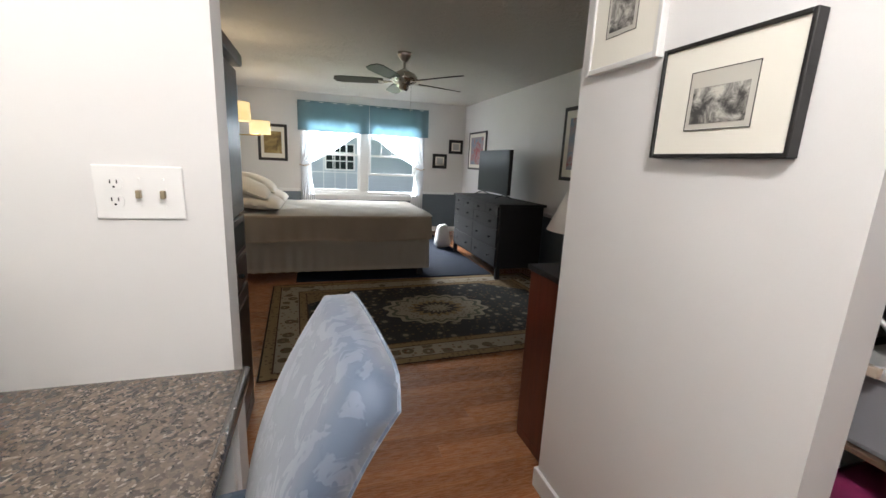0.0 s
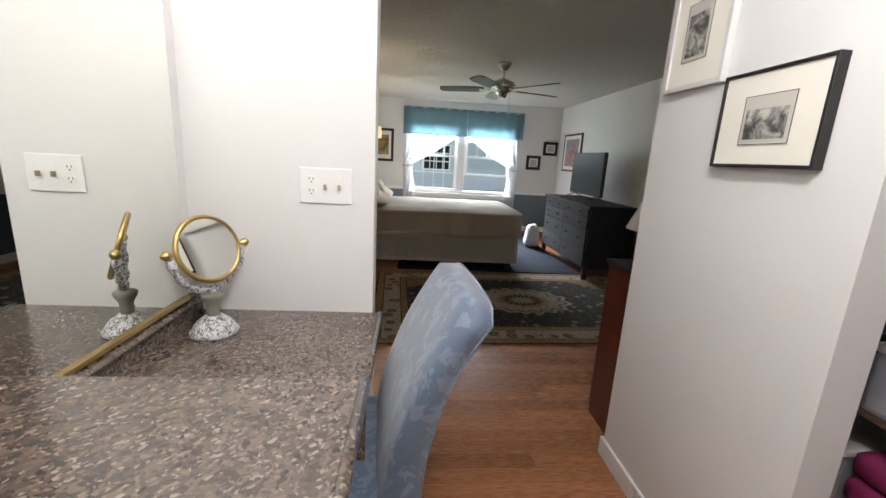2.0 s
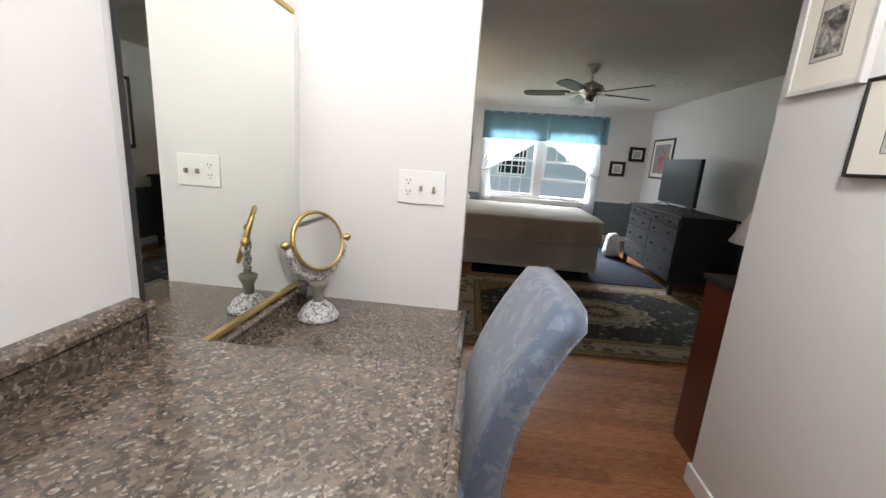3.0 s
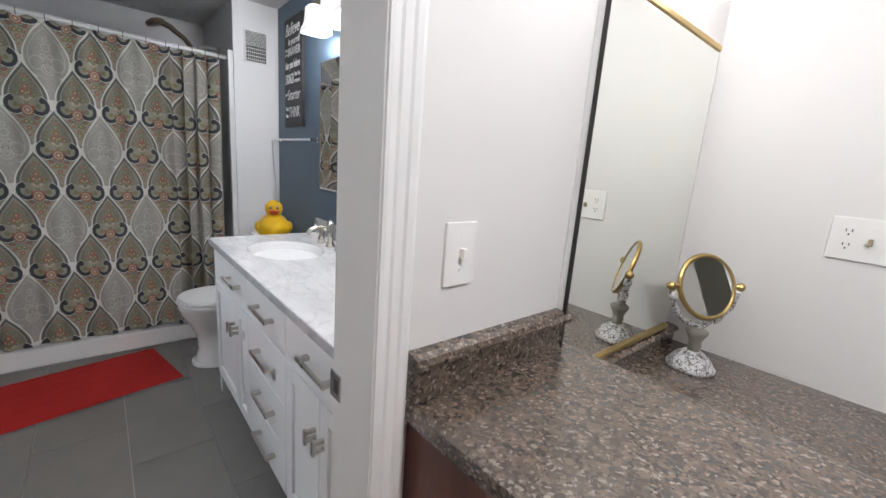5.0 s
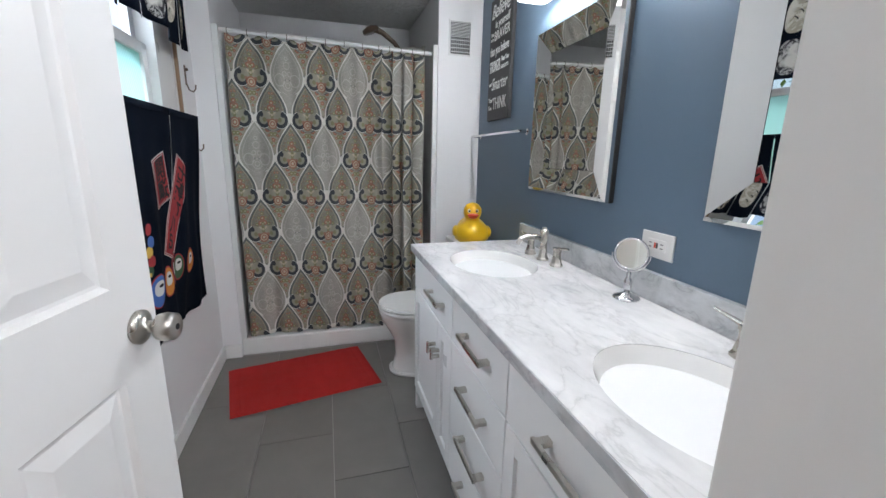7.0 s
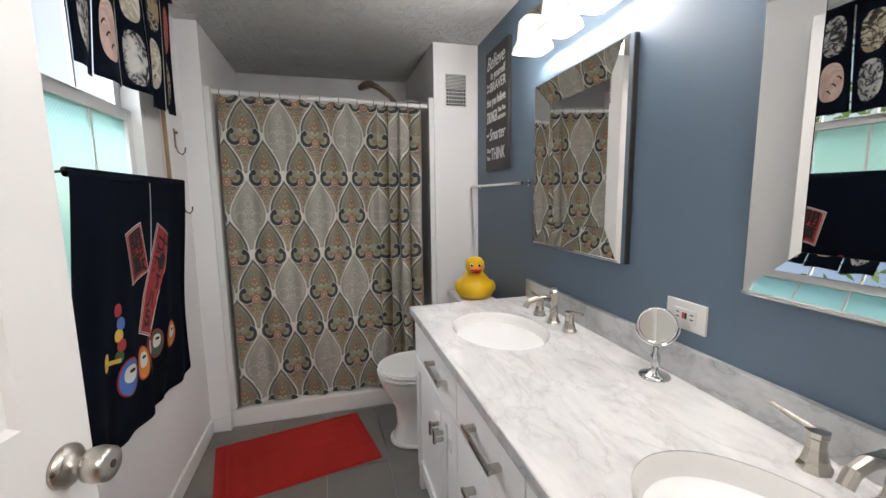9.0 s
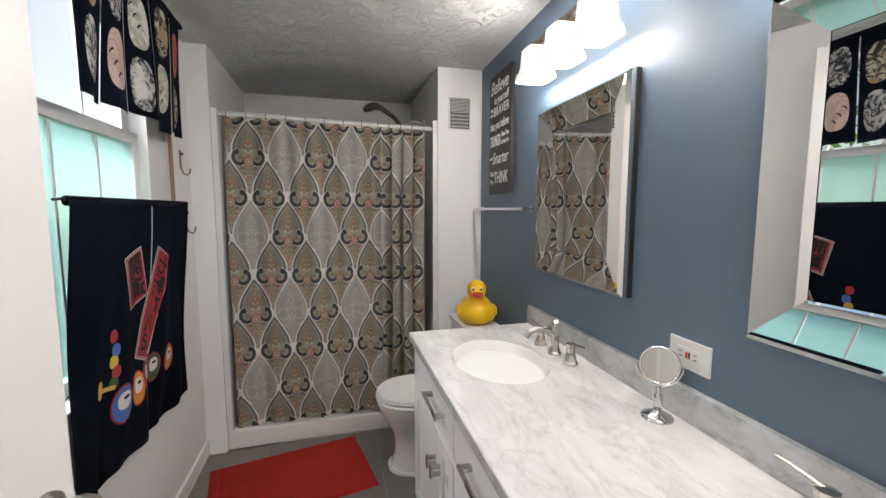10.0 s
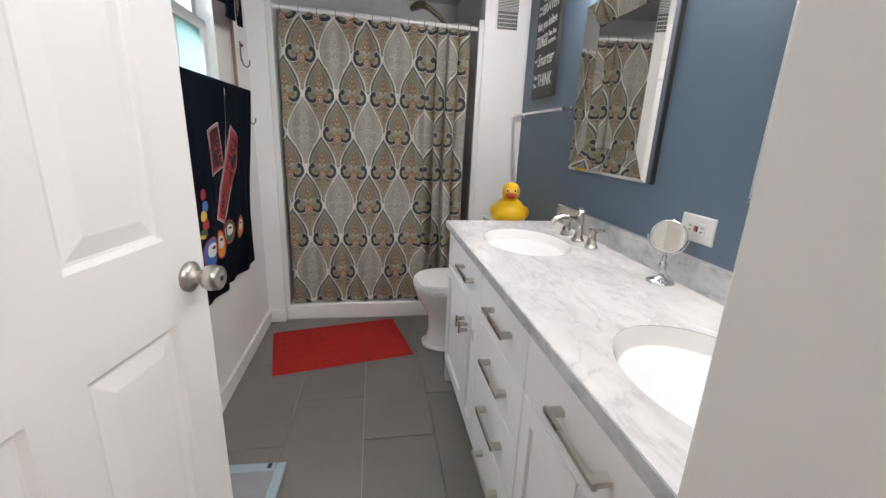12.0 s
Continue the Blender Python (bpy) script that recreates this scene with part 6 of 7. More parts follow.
vl = thing("window_valance", (1.63, 6.10, 1.66), "teal gathered window valance in two panels", "valance")
for x0, x1 in ((-1.08, 0.06), (0.065, 1.09)):
    part("panel", sheet(lambda u, v: Vector((x0 + (x1 - x0) * u, -0.007 * math.sin(u * 34) * (0.4 + 0.6 * v) - 0.02 * v, 0.50 - 0.47 * v + 0.003 * math.sin(u * 34) * v)), 90, 10, 0.003), TEAL, vl, "", True)
part("rod", tube([(-1.10, 0.01, 0.485), (1.11, 0.01, 0.485)], 0.010, 10), TRIM, vl)
for x in (-1.09, 1.10):
    part("bracket", tube([(x, 0.01, 0.485), (x, 0.129, 0.485)], 0.007, 8), TRIM, vl)

m, t, p = nodes_of("sheer_white_voile")
p.inputs["Base Color"].default_value = (0.86, 0.88, 0.90, 1)
p.inputs["Roughness"].default_value = 0.8
tr = t.nodes.new("ShaderNodeBsdfTransparent")
tl_ = t.nodes.new("ShaderNodeBsdfTranslucent")
tl_.inputs[0].default_value = (0.86, 0.88, 0.92, 1)
mx, mx2 = t.nodes.new("ShaderNodeMixShader"), t.nodes.new("ShaderNodeMixShader")
mx.inputs[0].default_value, mx2.inputs[0].default_value = 0.5, 0.28
t.links.new(p.outputs[0], mx.inputs[1])
t.links.new(tl_.outputs[0], mx.inputs[2])
t.links.new(mx.outputs[0], mx2.inputs[1])
t.links.new(tr.outputs[0], mx2.inputs[2])
t.links.new(mx2.outputs[0], t.nodes["Material Output"].inputs[0])
SHEER = m
for s in (-1, 1):
    sc_ = thing("sheer_curtain", (1.63 + s * 0.92, 6.18, 0.10), "white sheer curtain tied back at the side", "curtain", "tied-back sheers")

    def sheer(u, v):
        z = 1.62 * (1 - v)
        wide = 0.86 * max(0.0, 1 - v / 0.36) ** 0.85 + 0.13 if v < 0.36 else 0.13 + 0.10 * min(1, (v - 0.36) / 0.4)
        return Vector((s * (0.13 - wide * u), 0.022 * math.sin(u * 44) * (1 - 0.5 * u), z + (0.10 * u * v if v < 0.36 else 0.04 * u)))
    part("cloth", sheet(sheer, 60, 40), SHEER, sc_, "", True)
    part("tie_back", tube([(s * 0.15, 0.02, 1.045), (s * 0.06, -0.035, 1.03), (s * -0.02, -0.02, 1.06)], 0.012, 8), TAN, sc_, "tan tie-back cord")

# bed
bed = thing("bed", (0.85, 4.02, 0), "wide bed with cream sheet, tan cover and pleated skirt", "bed")
BX0, BX1, BY0, BY1 = -0.99, 1.17, -0.77, 0.78


def soft_box(x0, x1, y0, y1, z0, z1, amp, seed, n=22, bev=0.05):
    b = box(x0, x1, y0, y1, z0, z1, bev, 3)
    bmesh.ops.subdivide_edges(b, edges=[e for e in b.edges if e.calc_length() > 0.12], cuts=n, use_grid_fill=True)
    for v in b.verts:
        v.co += Vector((0, 0, 1)) * amp * noise.noise(v.co * 3.1 + Vector((seed, 0, 0))) + Vector((1, 1, 0)) * amp * 0.6 * noise.noise(v.co * 5 + Vector((0, seed, 0)))
    return b


part("box_spring", box(BX0 + 0.02, BX1 - 0.03, BY0 + 0.03, BY1 - 0.03, 0.16, 0.43, 0.02), SKIRT, bed)
part("mattress", soft_box(BX0, BX1, BY0, BY1, 0.43, 0.70, 0.012, 1, 8, 0.06), SHEET, bed, "", True)


def drape(u, v):
    """Cover over the near side and the foot: u runs round the bed, v down."""
    L1, L2 = BX1 - BX0, BY1 - BY0
    s = u * (L1 + L2)
    fold = 0.010 * math.sin(s * 17) + 0.007 * math.sin(s * 41)
    out = 0.018 + 0.018 * v + fold * v
    if s < L1:
        x, y = BX0 + s, BY0 - out
    else:
        x, y = BX1 + out, BY0 + s - L1
    if abs(s - L1) < 0.05:
        x, y = BX1 + out * 0.75, BY0 - out * 0.75
    return Vector((x, y, 0.690 - (0.262 + 0.010 * math.sin(s * 5)) * v))


part("cover", sheet(drape, 150, 10, 0.004), TAN, bed, "tan bed cover hanging over the side", True)


def skirt(u, v):
    L1, L2 = BX1 - BX0, BY1 - BY0
    s = u * (L1 + L2)
    out = 0.004 + 0.012 * v + 0.012 * math.sin(s * 60) * v * (0.3 + 0.7 * (math.sin(s * 2.7) > 0.6))
    x, y = (BX0 + s, BY0 - out) if s < L1 else (BX1 + out, BY0 + s - L1)
    return Vector((x, y, 0.435 - 0.33 * v))


part("skirt", sheet(skirt, 240, 6, 0.003), SKIRT, bed, "pleated beige bed skirt", True)
part("top_sheet", sheet(lambda u, v: Vector((BX0 + 0.45 + (BX1 - BX0 - 0.42) * u, BY0 - 0.010 + (BY1 - BY0 + 0.02) * v, 0.712 + 0.010 * noise.noise(Vector((u * 9, v * 6, 2))) - 0.02 * (abs(v - 0.5) * 2) ** 8)), 60, 40, 0.006), SHEET, bed, "", True)
for x in (BX0 + 0.08, BX1 - 0.08):
    for y in (BY0 + 0.08, BY1 - 0.08):
        part("leg", box(x - 0.03, x + 0.03, y - 0.03, y + 0.03, 0, 0.16), BLACKWOOD, bed)
part("headboard", box(BX0 - 0.07, BX0 - 0.005, BY0, BY1, 0.10, 1.15, 0.01), BLACKWOOD, bed, "dark wood headboard")


def pillow(at, w, d, h, rz=0, tilt=0):
    b = sheet(lambda u, v: Vector(((u - 0.5) * w, (v - 0.5) * d, h * (max(0, 1 - abs(2 * u - 1) ** 2.6) * max(0, 1 - abs(2 * v - 1) ** 2.6)) ** 0.5 + 0.004 * noise.noise(Vector((u * 7, v * 7, w * 40))))), 24, 24)
    c = sheet(lambda u, v: Vector(((u - 0.5) * w, (v - 0.5) * d, -h * 0.6 * (max(0, 1 - abs(2 * u - 1) ** 2.6) * max(0, 1 - abs(2 * v - 1) ** 2.6)) ** 0.5)), 24, 24)
    add(b, c)
    bmesh.ops.remove_doubles(b, verts=b.verts, dist=0.0005)
    ob = link(b, "pillow", SHEET, True)
    ob.matrix_basis = Matrix.Translation(at) @ Matrix.Rotation(radians(rz), 4, "Z") @ Matrix.Rotation(radians(tilt), 4, "Y")
    return tagged(ob, "plump cream pillow at the head of the bed", "pillow", "bed pillows")


for y in (3.62, 4.37):
    pillow((0.22, y, 0.785), 0.50, 0.68, 0.10, 0, 8)
    pillow((0.12, y + 0.02, 0.93), 0.48, 0.66, 0.10, 3, 22)

# bedside table with lamp behind the bed, small cabinet seen under the window
ns = thing("nightstand", (0.14, 5.45, 0), "small dark nightstand between bed and window", "nightstand")
part("body", box(-0.22, 0.22, -0.2, 0.2, 0.05, 0.58, 0.006), GREYBLUE, ns)
part("top", box(-0.24, 0.24, -0.22, 0.22, 0.581, 0.61, 0.006), TRIM, ns, "pale top")
for x in (-0.18, 0.18):
    for y in (-0.16, 0.16):
        part("leg", box(x - 0.02, x + 0.02, y - 0.02, y + 0.02, 0, 0.05), BLACKWOOD, ns)

# wall lamps at the head of the bed
for y, z in ((3.1, 1.605), (4.8, 1.575)):
    wl = thing("wall_lamp", (-0.32, y, z), "swing-arm wall lamp with a glowing cream drum shade", "wall lamp", "bed wall lamps")
    part("plate", box(0.0, 0.02, -0.04, 0.04, -0.10, 0.04, 0.005), BRASS, wl)
    part("arm", tube([(0.02, 0, -0.05), (0.24, 0, -0.06), (0.46, 0, -0.055)], 0.007, 8), BRASS, wl)
    part("stem", tube([(0.46, 0, -0.055), (0.46, 0, 0.06)], 0.006, 8), BRASS, wl)
    b = turned([(0.105, 0.0), (0.120, -0.0), (0.125, -0.16), (0.110, -0.16), (0.105, 0.0)], 32, at=(0.46, 0, 0.12))
    part("shade", b, LIT_FABRIC, wl, "glowing cream drum shade", True).visible_shadow = False

# pictures of the bedroom
m, t, p = nodes_of("gold_brown_painting")
v = coords(t)
t.links.new(ramp(t, noise_node(t, v, 5, 4, 0.6, 0.8), [(0.35, (0.11, 0.07, 0.025)), (0.5, (0.30, 0.20, 0.06)), (0.65, (0.42, 0.33, 0.14))]), p.inputs["Base Color"])
PAINT1 = m
m, t, p = nodes_of("red_grey_poster")
v = coords(t)
t.links.new(ramp(t, noise_node(t, v, 6, 4, 0.6, 1.2), [(0.38, (0.30, 0.05, 0.06)), (0.47, (0.30, 0.24, 0.24)), (0.6, (0.16, 0.20, 0.26))]), p.inputs["Base Color"])
PAINT2 = m


def hung(at, w, h, rail, art, label, mount=True, group=""):
    fr = framed("pic", at, w, h, rail, 0.022, BLACK, None, label, group=group)
    q = rail + (0.10 * w if mount else 0.0)
    part("artwork", box(q, w - q, -0.0176, -0.0166, q * h / w if mount else q, h - (q * h / w if mount else q)), art, fr)
    return fr


hung(Matrix.Translation((-0.068, 6.249, 1.19)), 0.446, 0.58, 0.045, PAINT1, "gold-brown painting in a black frame")
GREYART = surface("pale_grey_print", (0.48, 0.48, 0.47), 0.6, vary=0.1)
hung(Matrix.Translation((2.863, 6.249, 1.175)), 0.27, 0.26, 0.05, GREYART, "small square black frame with a pale print", True, "small square frames")
hung(Matrix.Translation((3.165, 6.249, 1.45)), 0.27, 0.25, 0.05, GREYART, "small square black frame with a pale print", True, "small square frames")
hung(Matrix.Translation((3.469, 5.95, 1.19)) @ RZ, 0.77, 0.63, 0.03, PAINT2, "red and grey poster in a thin black frame")
hung(Matrix.Translation((3.469, 3.0, 1.15)) @ RZ, 0.75, 0.78, 0.04, PAINT2, "dark framed picture over the lamp")

# dresser
dr = thing("dresser", Matrix.Translation((2.735, 2.96, 0)) @ Matrix.Diagonal((1.12, 0.88, 1, 1)), "black-brown eight-drawer dresser on short legs", "dresser")
part("carcass", box(0.012, 0.49, 0.02, 1.74, 0.13, 0.835, 0.004), BLACKWOOD, dr)
part("top", box(-0.015, 0.51, -0.01, 1.77, 0.836, 0.866, 0.006), BLACKWOOD, dr)
for x in (0.03, 0.45):
    for y in (0.045, 1.715):
        part("leg", prism(oval(0.024, 0.024, 4 * 3, 6), 0, 0.13, 0.004, m=Matrix.Translation((x, y, 0))), BLACKWOOD, dr)
for col, (y0, y1) in enumerate(((0.05, 0.88), (0.88, 1.71))):
    for z0, z1 in ((0.15, 0.36), (0.365, 0.575), (0.58, 0.725)):
        d_ = part("drawer", box(-0.006, 0.011, y0 + 0.006, y1 - 0.006, z0 + 0.004, z1 - 0.004, 0.003), BLACKWOOD, dr)
        for yy in (y0 + 0.2, y1 - 0.2):
            part("knob", turned([(0, 0), (0.008, 0), (0.007, -0.010), (0.015, -0.016), (0.013, -0.026), (0, -0.028)], 14, "x", (-0.006, yy, (z0 + z1) / 2)), BLACKWOOD, d_)
for k in range(4):
    d_ = part("drawer", box(-0.006, 0.011, 0.056 + k * 0.4135, 0.050 + (k + 1) * 0.4135, 0.732, 0.828, 0.003), BLACKWOOD, dr)
    part("knob", turned([(0, 0), (0.008, 0), (0.007, -0.010), (0.015, -0.016), (0.013, -0.026), (0, -0.028)], 14, "x", (-0.006, 0.256 + k * 0.4135, 0.78)), BLACKWOOD, d_)

# television
tv = thing("television", Matrix.Translation((3.07, 3.98, 0.867)) @ Matrix.Diagonal((1, 0.95, 0.95, 1)), "flat black television on two feet", "television")
SCREEN = surface("dark_screen_glass", (0.012, 0.018, 0.018), 0.4, vary=0.05, bumps=0, spec=0.12)
part("housing", box(0.0, 0.045, -0.50, 0.53, 0.055, 0.64, 0.006), BLACK, tv)
part("screen", box(-0.002, -0.0005, -0.487, 0.517, 0.072, 0.628), SCREEN, tv, "dark glossy screen")
for y in (-0.36, 0.38):
    part("foot", tube([(-0.10, y, 0.006), (0.02, y, 0.055), (0.13, y, 0.006)], 0.007, 8), BLACK, tv)

# plastic bag beside the dresser
bg = link(soft_box(-0.13, 0.13, -0.14, 0.14, 0.0, 0.34, 0.035, 5, 8, 0.10), "plastic_bag", WHITEBAG, True)
bg.matrix_basis = Matrix.Translation((2.66, 4.78, 0.018))
tagged(bg, "crumpled white plastic bag on the floor", "bag")
for v in bg.data.vertices:
    k = max(0, v.co.z / 0.34)
    v.co.x *= 1 - 0.45 * k
    v.co.y *= 1 - 0.45 * k

# ceiling fan
fan = thing("ceiling_fan", (1.658, 3.095, HALL_H), "five-blade ceiling fan with nickel motor and dark blades", "ceiling fan")
part("canopy", turned([(0, -0.0005), (0.07, -0.0005), (0.066, -0.03), (0.035, -0.075), (0.018, -0.085), (0, -0.085)], 28), NICKEL, fan, "", True)
part("downrod", tube([(0, 0, -0.08), (0, 0, -0.17)], 0.011, 12), NICKEL, fan)
part("motor", turned([(0, -0.15), (0.03, -0.155), (0.06, -0.17), (0.115, -0.195), (0.135, -0.225), (0.130, -0.26), (0.09, -0.285), (0.05, -0.30), (0.045, -0.335), (0.03, -0.35), (0, -0.352)], 36), NICKEL, fan, "", True)
BLADE = wood("dark_fan_blade", (0.03, 0.017, 0.012), (0.012, 0.008, 0.006), 0, 0.5)
for k in range(5):
    a = radians(72 * k + 19)
    mtx = Matrix.Rotation(a, 4, "Z") @ Matrix.Translation((0.0, 0, -0.265)) @ Matrix.Rotation(radians(12), 4, "X")
    out_l = [(0.20, -0.05), (0.30, -0.066), (0.60, -0.070), (0.67, -0.055), (0.69, 0.0), (0.67, 0.055), (0.60, 0.070), (0.30, 0.066), (0.20, 0.05)]
    bl = part("blade", prism(out_l, -0.004, 0.004, m=mtx), BLADE, fan, "dark wooden fan blade")
    part("blade_iron", box(0.10, 0.25, -0.025, 0.025, -0.012, -0.005, 0.002), NICKEL, bl).matrix_basis = mtx
part("pull_chain", tube([(0.06, -0.06, -0.30), (0.06, -0.06, -0.55)], 0.002, 6), NICKEL, fan)


# patterned rug
def rug_material():
    m, t, p = nodes_of("persian_rug_wool")
    M = lambda op, a, b=0.0, c=0.0: math_node(t, op, a, b, c)
    tc = t.nodes.new("ShaderNodeTexCoord")
    sx = t.nodes.new("ShaderNodeSeparateXYZ")
    t.links.new(tc.outputs["Object"], sx.inputs[0])
    X_, Y_ = M("ABSOLUTE", sx.outputs[0]), M("ABSOLUTE", sx.outputs[1])
    HX, HY = 1.40, 0.93
    e = M("MINIMUM", M("SUBTRACT", HX, X_), M("SUBTRACT", HY, Y_))
    v = tc.outputs["Object"]

    def petals(scale, lo, hi):
        n = t.nodes.new("ShaderNodeTexVoronoi")
        n.inputs["Scale"].default_value = scale
        n.inputs["Randomness"].default_value = 0.7
        t.links.new(v, n.inputs["Vector"])
        return M("MULTIPLY", M("GREATER_THAN", n.outputs["Distance"], lo), M("LESS_THAN", n.outputs["Distance"], hi))

    def between(x, lo, hi):
        return M("MULTIPLY", M("GREATER_THAN", x, lo), M("LESS_THAN", x, hi))

    NAVYC, CREAM, GOLD, BROWN, GREEN = (0.075, 0.078, 0.080), (0.60, 0.52, 0.39), (0.46, 0.33, 0.18), (0.15, 0.085, 0.055), (0.16, 0.17, 0.13)
    c = mixed(t, noise_node(t, v, 6, 3), NAVYC, (0.075, 0.075, 0.07))
    c = mixed(t, M("MULTIPLY", petals(9, 0.0, 0.22), 0.6), c, CREAM)
    c = mixed(t, M("MULTIPLY", petals(9, 0.30, 0.36), 0.55), c, GREEN)
    c = mixed(t, M("MULTIPLY", petals(19, 0.0, 0.22), 0.45), c, GOLD)
    # medallion with a lobed edge
    ang = M("ARCTAN2", sx.outputs[1], sx.outputs[0])
    rr = M("SQRT", M("ADD", M("POWER", M("DIVIDE", sx.outputs[0], 0.46), 2.0), M("POWER", M("DIVIDE", sx.outputs[1], 0.34), 2.0)))
    rr = M("ADD", rr, M("MULTIPLY", M("COSINE", M("MULTIPLY", ang, 16.0)), 0.06))
    for lim, cc in ((1.0, CREAM), (0.90, GREEN), (0.82, CREAM), (0.52, GOLD), (0.40, NAVYC), (0.25, CREAM)):
        c = mixed(t, M("MULTIPLY", M("LESS_THAN", rr, lim), 0.9), c, cc)
    c = mixed(t, M("MULTIPLY", M("MULTIPLY", M("LESS_THAN", rr, 0.8), petals(26, 0.0, 0.28)), 0.55), c, BROWN)
    # corner pieces
    cr_ = M("ADD", M("DIVIDE", M("SUBTRACT", HX - 0.30, X_), 0.42), M("DIVIDE", M("SUBTRACT", HY - 0.30, Y_), 0.32))
    c = mixed(t, M("MULTIPLY", M("LESS_THAN", cr_, 1.0), 0.85), c, GOLD)
    c = mixed(t, M("MULTIPLY", M("MULTIPLY", M("LESS_THAN", cr_, 1.0), petals(22, 0.0, 0.3)), 0.7), c, BROWN)
    # borders
    for lo, hi, cc in ((0.0, 0.31, BROWN), (0.012, 0.075, GOLD), (0.085, 0.235, CREAM), (0.245, 0.30, GOLD)):
        c = mixed(t, between(e, lo, hi), c, cc)
    c = mixed(t, M("MULTIPLY", M("MULTIPLY", between(e, 0.09, 0.23), petals(8.5, 0.10, 0.36)), 0.8), c, (0.16, 0.11, 0.06))
    c = mixed(t, M("MULTIPLY", M("MULTIPLY", between(e, 0.09, 0.23), petals(20, 0.0, 0.22)), 0.7), c, (0.24, 0.08, 0.04))
    c = mixed(t, M("MULTIPLY", M("MULTIPLY", between(e, 0.012, 0.075), petals(26, 0.0, 0.28)), 0.7), c, BROWN)
    c = mixed(t, M("MULTIPLY", M("MULTIPLY", between(e, 0.245, 0.30), petals(26, 0.0, 0.28)), 0.7), c, BROWN)
    c = mixed(t, M("LESS_THAN", e, 0.012), c, (0.03, 0.022, 0.018))
    c = mixed(t, M("MULTIPLY", noise_node(t, v, 300, 2), 0.35), c, (0.06, 0.045, 0.035))
    t.links.new(c, p.inputs["Base Color"])
    p.inputs["Roughness"].default_value = 0.95
    p.inputs["Specular IOR Level"].default_value = 0.15
    bump(t, p, noise_node(t, v, 300, 2), 0.5, 0.003)
    return m


rug = link(sheet(lambda u, v: Vector((-1.40 + 2.8 * u, -0.93 + 1.86 * v, 0.009 + 0.002 * noise.noise(Vector((u * 5, v * 4, 0))))), 40, 30, 0.007), "persian_rug", rug_material(), True)
rug.matrix_basis = Matrix.Translation((1.83, 2.22, 0.0)) @ Matrix.Rotation(radians(2.4), 4, "Z")
tagged(rug, "navy and cream persian rug with a lobed medallion", "rug")
nr = link(box(0.60, 2.80, 3.20, 5.9, 0.0005, 0.012, 0.003), "navy_rug", NAVY_RUG)
tagged(nr, "dark navy rug beside the bed", "rug")

# cherry chest beside the doorway, with a lamp on it
ck = thing("cherry_chest", Matrix.Translation((1.737, 0.187, 0)) @ Matrix.Diagonal((1, 0.88, 1, 1)), "dark cherry wood chest beside the doorway", "chest")
part("carcass", box(0.0, 0.9, 0.0, 0.36, 0.05, 0.828, 0.004), CHERRY, ck)
part("plinth", box(0.0, 0.9, 0.0, 0.352, 0.0, 0.05, 0.003), CHERRY, ck)
part("top", box(-0.012, 0.915, 0.0, 0.375, 0.829, 0.855, 0.006), BLACKWOOD, ck, "dark polished top")
for z0, z1 in ((0.07, 0.30), (0.31, 0.55), (0.56, 0.81)):
    d_ = part("drawer", box(0.02, 0.88, 0.361, 0.372, z0, z1, 0.003), CHERRY, ck)
    part("knob", turned([(0, 0), (0.008, 0), (0.013, 0.018), (0, 0.024)], 14, "y", (0.45, 0.372, (z0 + z1) / 2)), BRASS, d_)
tlm = thing("table_lamp", (1.905, 0.40, 0.8555), "table lamp with a white cone shade on the chest", "lamp")
part("base", turned([(0, 0), (0.06, 0), (0.06, 0.012), (0.02, 0.03), (0.035, 0.08), (0.03, 0.13), (0.012, 0.16), (0.008, 0.28), (0, 0.28)], 28), BRONZE, tlm, "", True)
part("shade", turned([(0.15, 0.165), (0.065, 0.36), (0.062, 0.36), (0.147, 0.165), (0.15, 0.165)], 36), WHITE_SHADE, tlm, "white fabric cone shade", True)

# tall hutch standing behind the partition wall
hu = thing("hutch", Matrix.Translation((-0.105, 0.13, 0)) @ Matrix.Diagonal((1, 0.93, 0.91, 1)), "tall dark walnut hutch with drawers and glass door", "hutch")
part("carcass", box(-0.11, 0.575, 0.0, 1.0, 0.08, 1.82, 0.004), HUTCHWOOD, hu)
part("cornice", box(-0.11, 0.615, -0.02, 1.02, 1.821, 1.88, 0.012), HUTCHWOOD, hu)
part("plinth", box(-0.11, 0.59, 0.0, 1.0, 0.0, 0.08, 0.004), HUTCHWOOD, hu)
for y0, y1 in ((0.02, 0.495), (0.505, 0.98)):
    for z0, z1, nm in ((0.10, 0.74, "cabinet_door"), (0.76, 0.90, "drawer"), (0.92, 1.10, "glass_door"), (1.12, 1.80, "cabinet_door")):
        d_ = part(nm, box(0.576, 0.594, y0, y1, z0, z1, 0.004), HUTCHWOOD, hu)
        if nm == "drawer":
            part("knob", turned([(0, 0), (0.008, 0), (0.013, 0.018), (0, 0.024)], 14, "x", (0.594, (y0 + y1) / 2, (z0 + z1) / 2)), BLACK, d_)
        elif nm == "glass_door":
            part("pane", box(0.595, 0.597, y0 + 0.05, y1 - 0.05, z0 + 0.03, z1 - 0.03), SCREEN, d_, "dark glass pane")
        else:
            part("panel", box(0.595, 0.602, y0 + 0.06, y1 - 0.06, z0 + 0.06, z1 - 0.06, 0.005), HUTCHWOOD, d_)

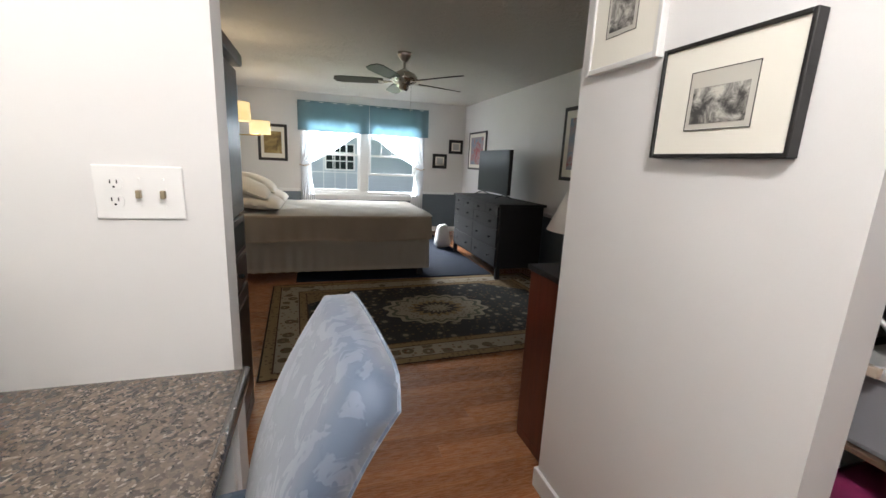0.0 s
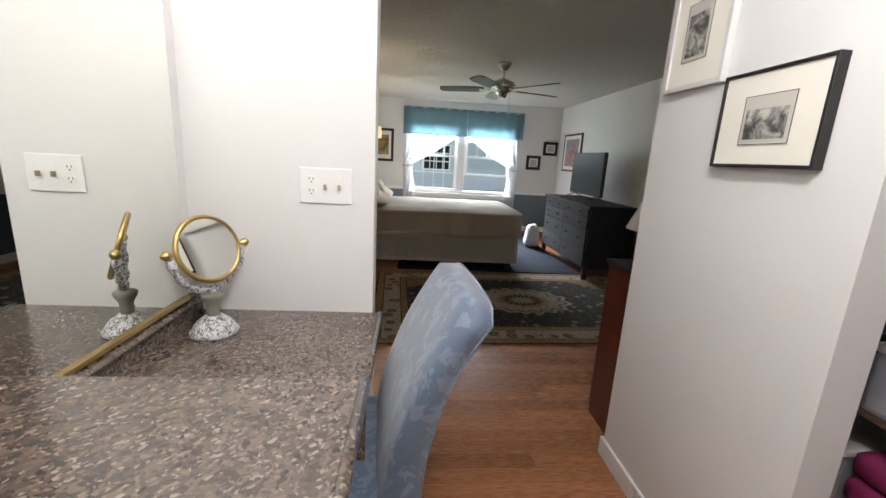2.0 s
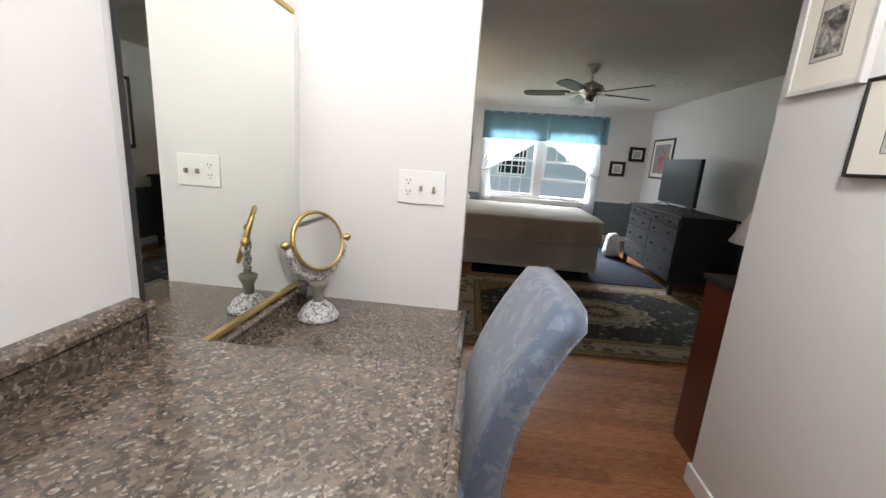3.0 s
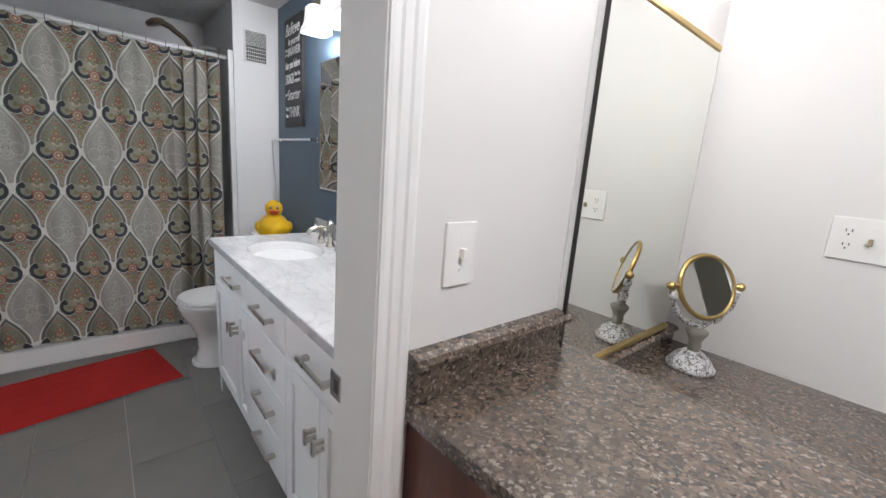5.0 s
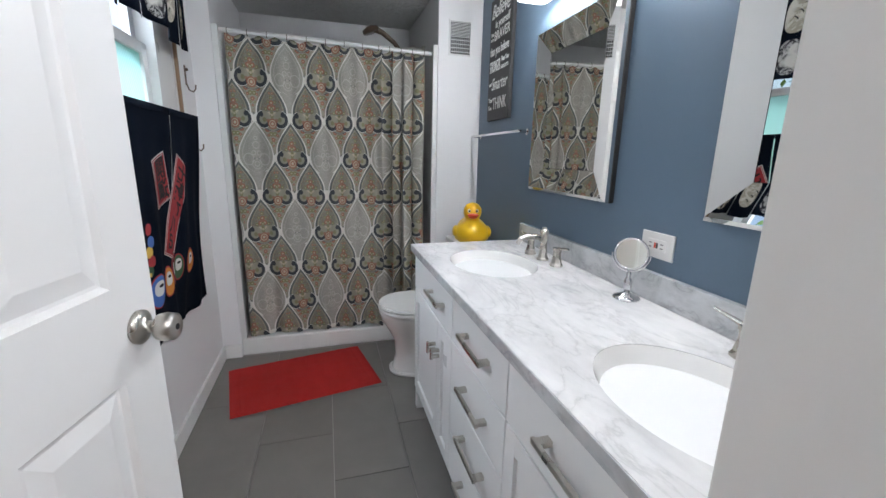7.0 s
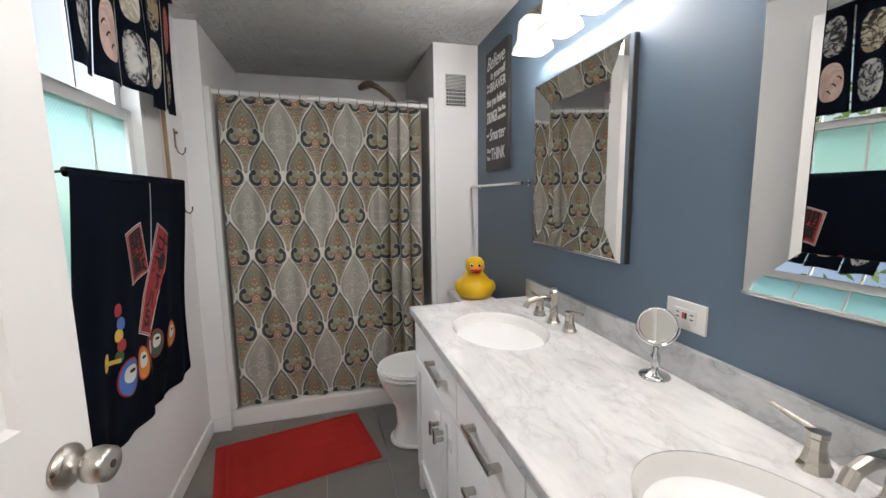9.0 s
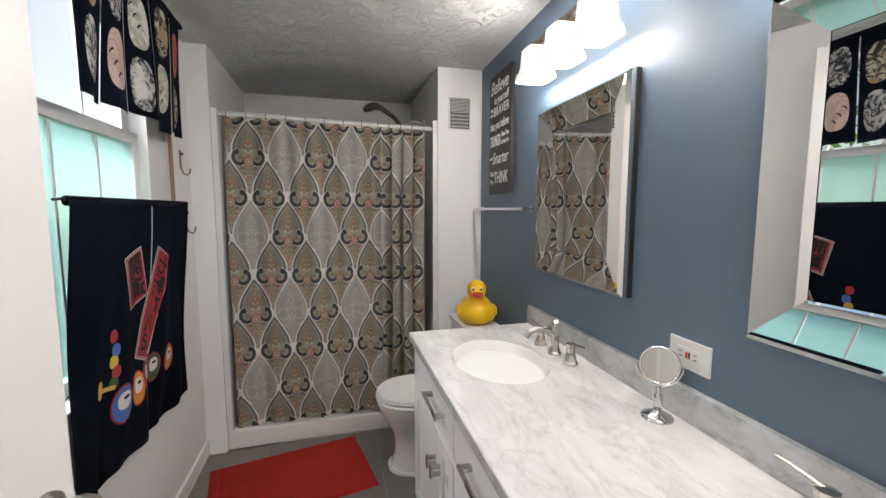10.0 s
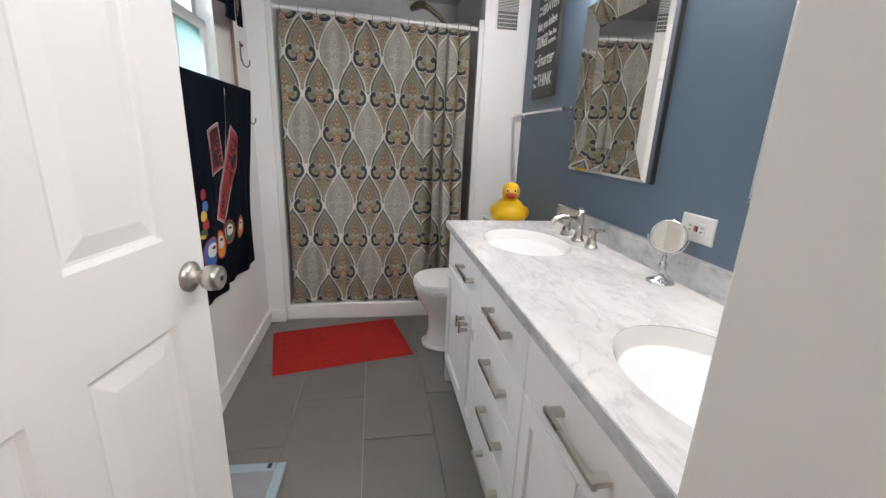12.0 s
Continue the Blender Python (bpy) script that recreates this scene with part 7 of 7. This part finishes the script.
# house and lawn across the street, seen through the bedroom window
grass = surface("lawn", (0.10, 0.14, 0.05), 0.95, grain=8, vary=0.3, blotch=0.4)
structure("ground", wall_with_holes("x", -60, 90, -80, 80, -0.32, -0.30, []), grass, "mown lawn round the house", "ground")
hs_ = thing("house", (4.6, 19.0, -0.75), "pale sided house with a shuttered window across the lawn", "house")
SIDING = surface("pale_siding", (0.52, 0.57, 0.63), 0.7, grain=20, vary=0.05)
part("wall", box(-9, 9, 0, 6, 0, 4.62), SIDING, hs_)
for k in range(24):
    part("siding_board", box(-9, 9, -0.02, -0.001, 0.02 + k * 0.19, 0.19 + k * 0.19, 0.004), SIDING, hs_)
rf = prism([(-0.6, 4.62), (6.6, 4.62), (3.0, 6.6)], -9.5, 9.5, m=Matrix(((0, 0, 1, 0), (1, 0, 0, 0), (0, 1, 0, 0), (0, 0, 0, 1))))
part("roof", rf, surface("grey_shingle", (0.24, 0.24, 0.25), 0.9, grain=30, vary=0.15), hs_)
for x in (-6.5, -2.7, 3.2):
    wf = part("window", box(x - 0.7, x + 0.7, -0.06, -0.021, 1.45, 2.7), TRIM, hs_)
    for i in range(4):
        for j in range(3):
            part("pane", box(x - 0.62 + i * 0.32, x - 0.34 + i * 0.32, -0.07, -0.061, 1.52 + j * 0.39, 1.86 + j * 0.39), SCREEN, wf)


# ---- floors, piece by piece ----
floor_bath = structure("floor_bath", box(-3.42, -0.07, -2.31, -0.45, -0.12, -0.006), GROUT, "dark grey porcelain tile floor with pale grout", "floor")
TILE_MESHES = {}


def floor_piece(name, x0, x1, y0, y1, top, material, parent, gap=0.0015, deep=0.008):
    key = (name, round(x1 - x0, 3), round(y1 - y0, 3))
    if key not in TILE_MESHES:
        b = box(-(x1 - x0) / 2 + gap, (x1 - x0) / 2 - gap, -(y1 - y0) / 2 + gap, (y1 - y0) / 2 - gap, -deep, 0)
        me = bpy.data.meshes.new(name)
        b.to_mesh(me)
        b.free()
        me.materials.append(material)
        TILE_MESHES[key] = me
    ob = new(name, TILE_MESHES[key])
    ob.location = ((x0 + x1) / 2, (y0 + y1) / 2, top)
    ob.parent = parent
    return ob


# rows of long tiles, each row shifted by a half
rows_y = [-2.19, -1.866, -1.550, -1.248, -0.935, -0.61]
for j, (a, b) in enumerate(zip(rows_y, rows_y[1:])):
    shift = [-0.09, 0.254, -0.09, 0.254, -0.09][j]
    x = -2.52 - 0.632 + shift
    while x < -0.07:
        x0, x1 = max(x, -2.52), min(x + 0.632, -0.07)
        if x1 - x0 > 0.03:
            floor_piece("tile", x0, x1, a, b, 0.0, TILE, floor_bath)
        x += 0.632

floor_wood = structure("floor_wood", box(-0.60, 3.59, -3.0, 6.37, -0.12, -0.008), surface("dark_floor_gap", (0.05, 0.022, 0.012), 0.6), "polished red oak strip floor", "floor")
rng = random.Random(4)
rest = bmesh.new()
y = -2.9
while y < 6.3:
    x = -0.6 - rng.random() * 1.0
    while x < 3.45:
        ln = rng.choice((0.55, 0.7, 0.85, 1.0, 1.2))
        x0, x1 = max(x, -0.48 if y > 0 else -0.07), min(x + ln, 3.47)
        if x1 - x0 > 0.03:
            if 0.0 <= y < 2.5 and x1 > 0.3:
                floor_piece("board", x0, x1, y, y + 0.083, 0.0, OAK, floor_wood, 0.0006)
            else:
                box(x0 + 0.0006, x1 - 0.0006, y + 0.0006, y + 0.0824, -0.008, 0, bm=rest)
        x += ln
    y += 0.083
far_boards = part("boards_far", rest, OAK, floor_wood)
far_boards["kind"] = "stuff"
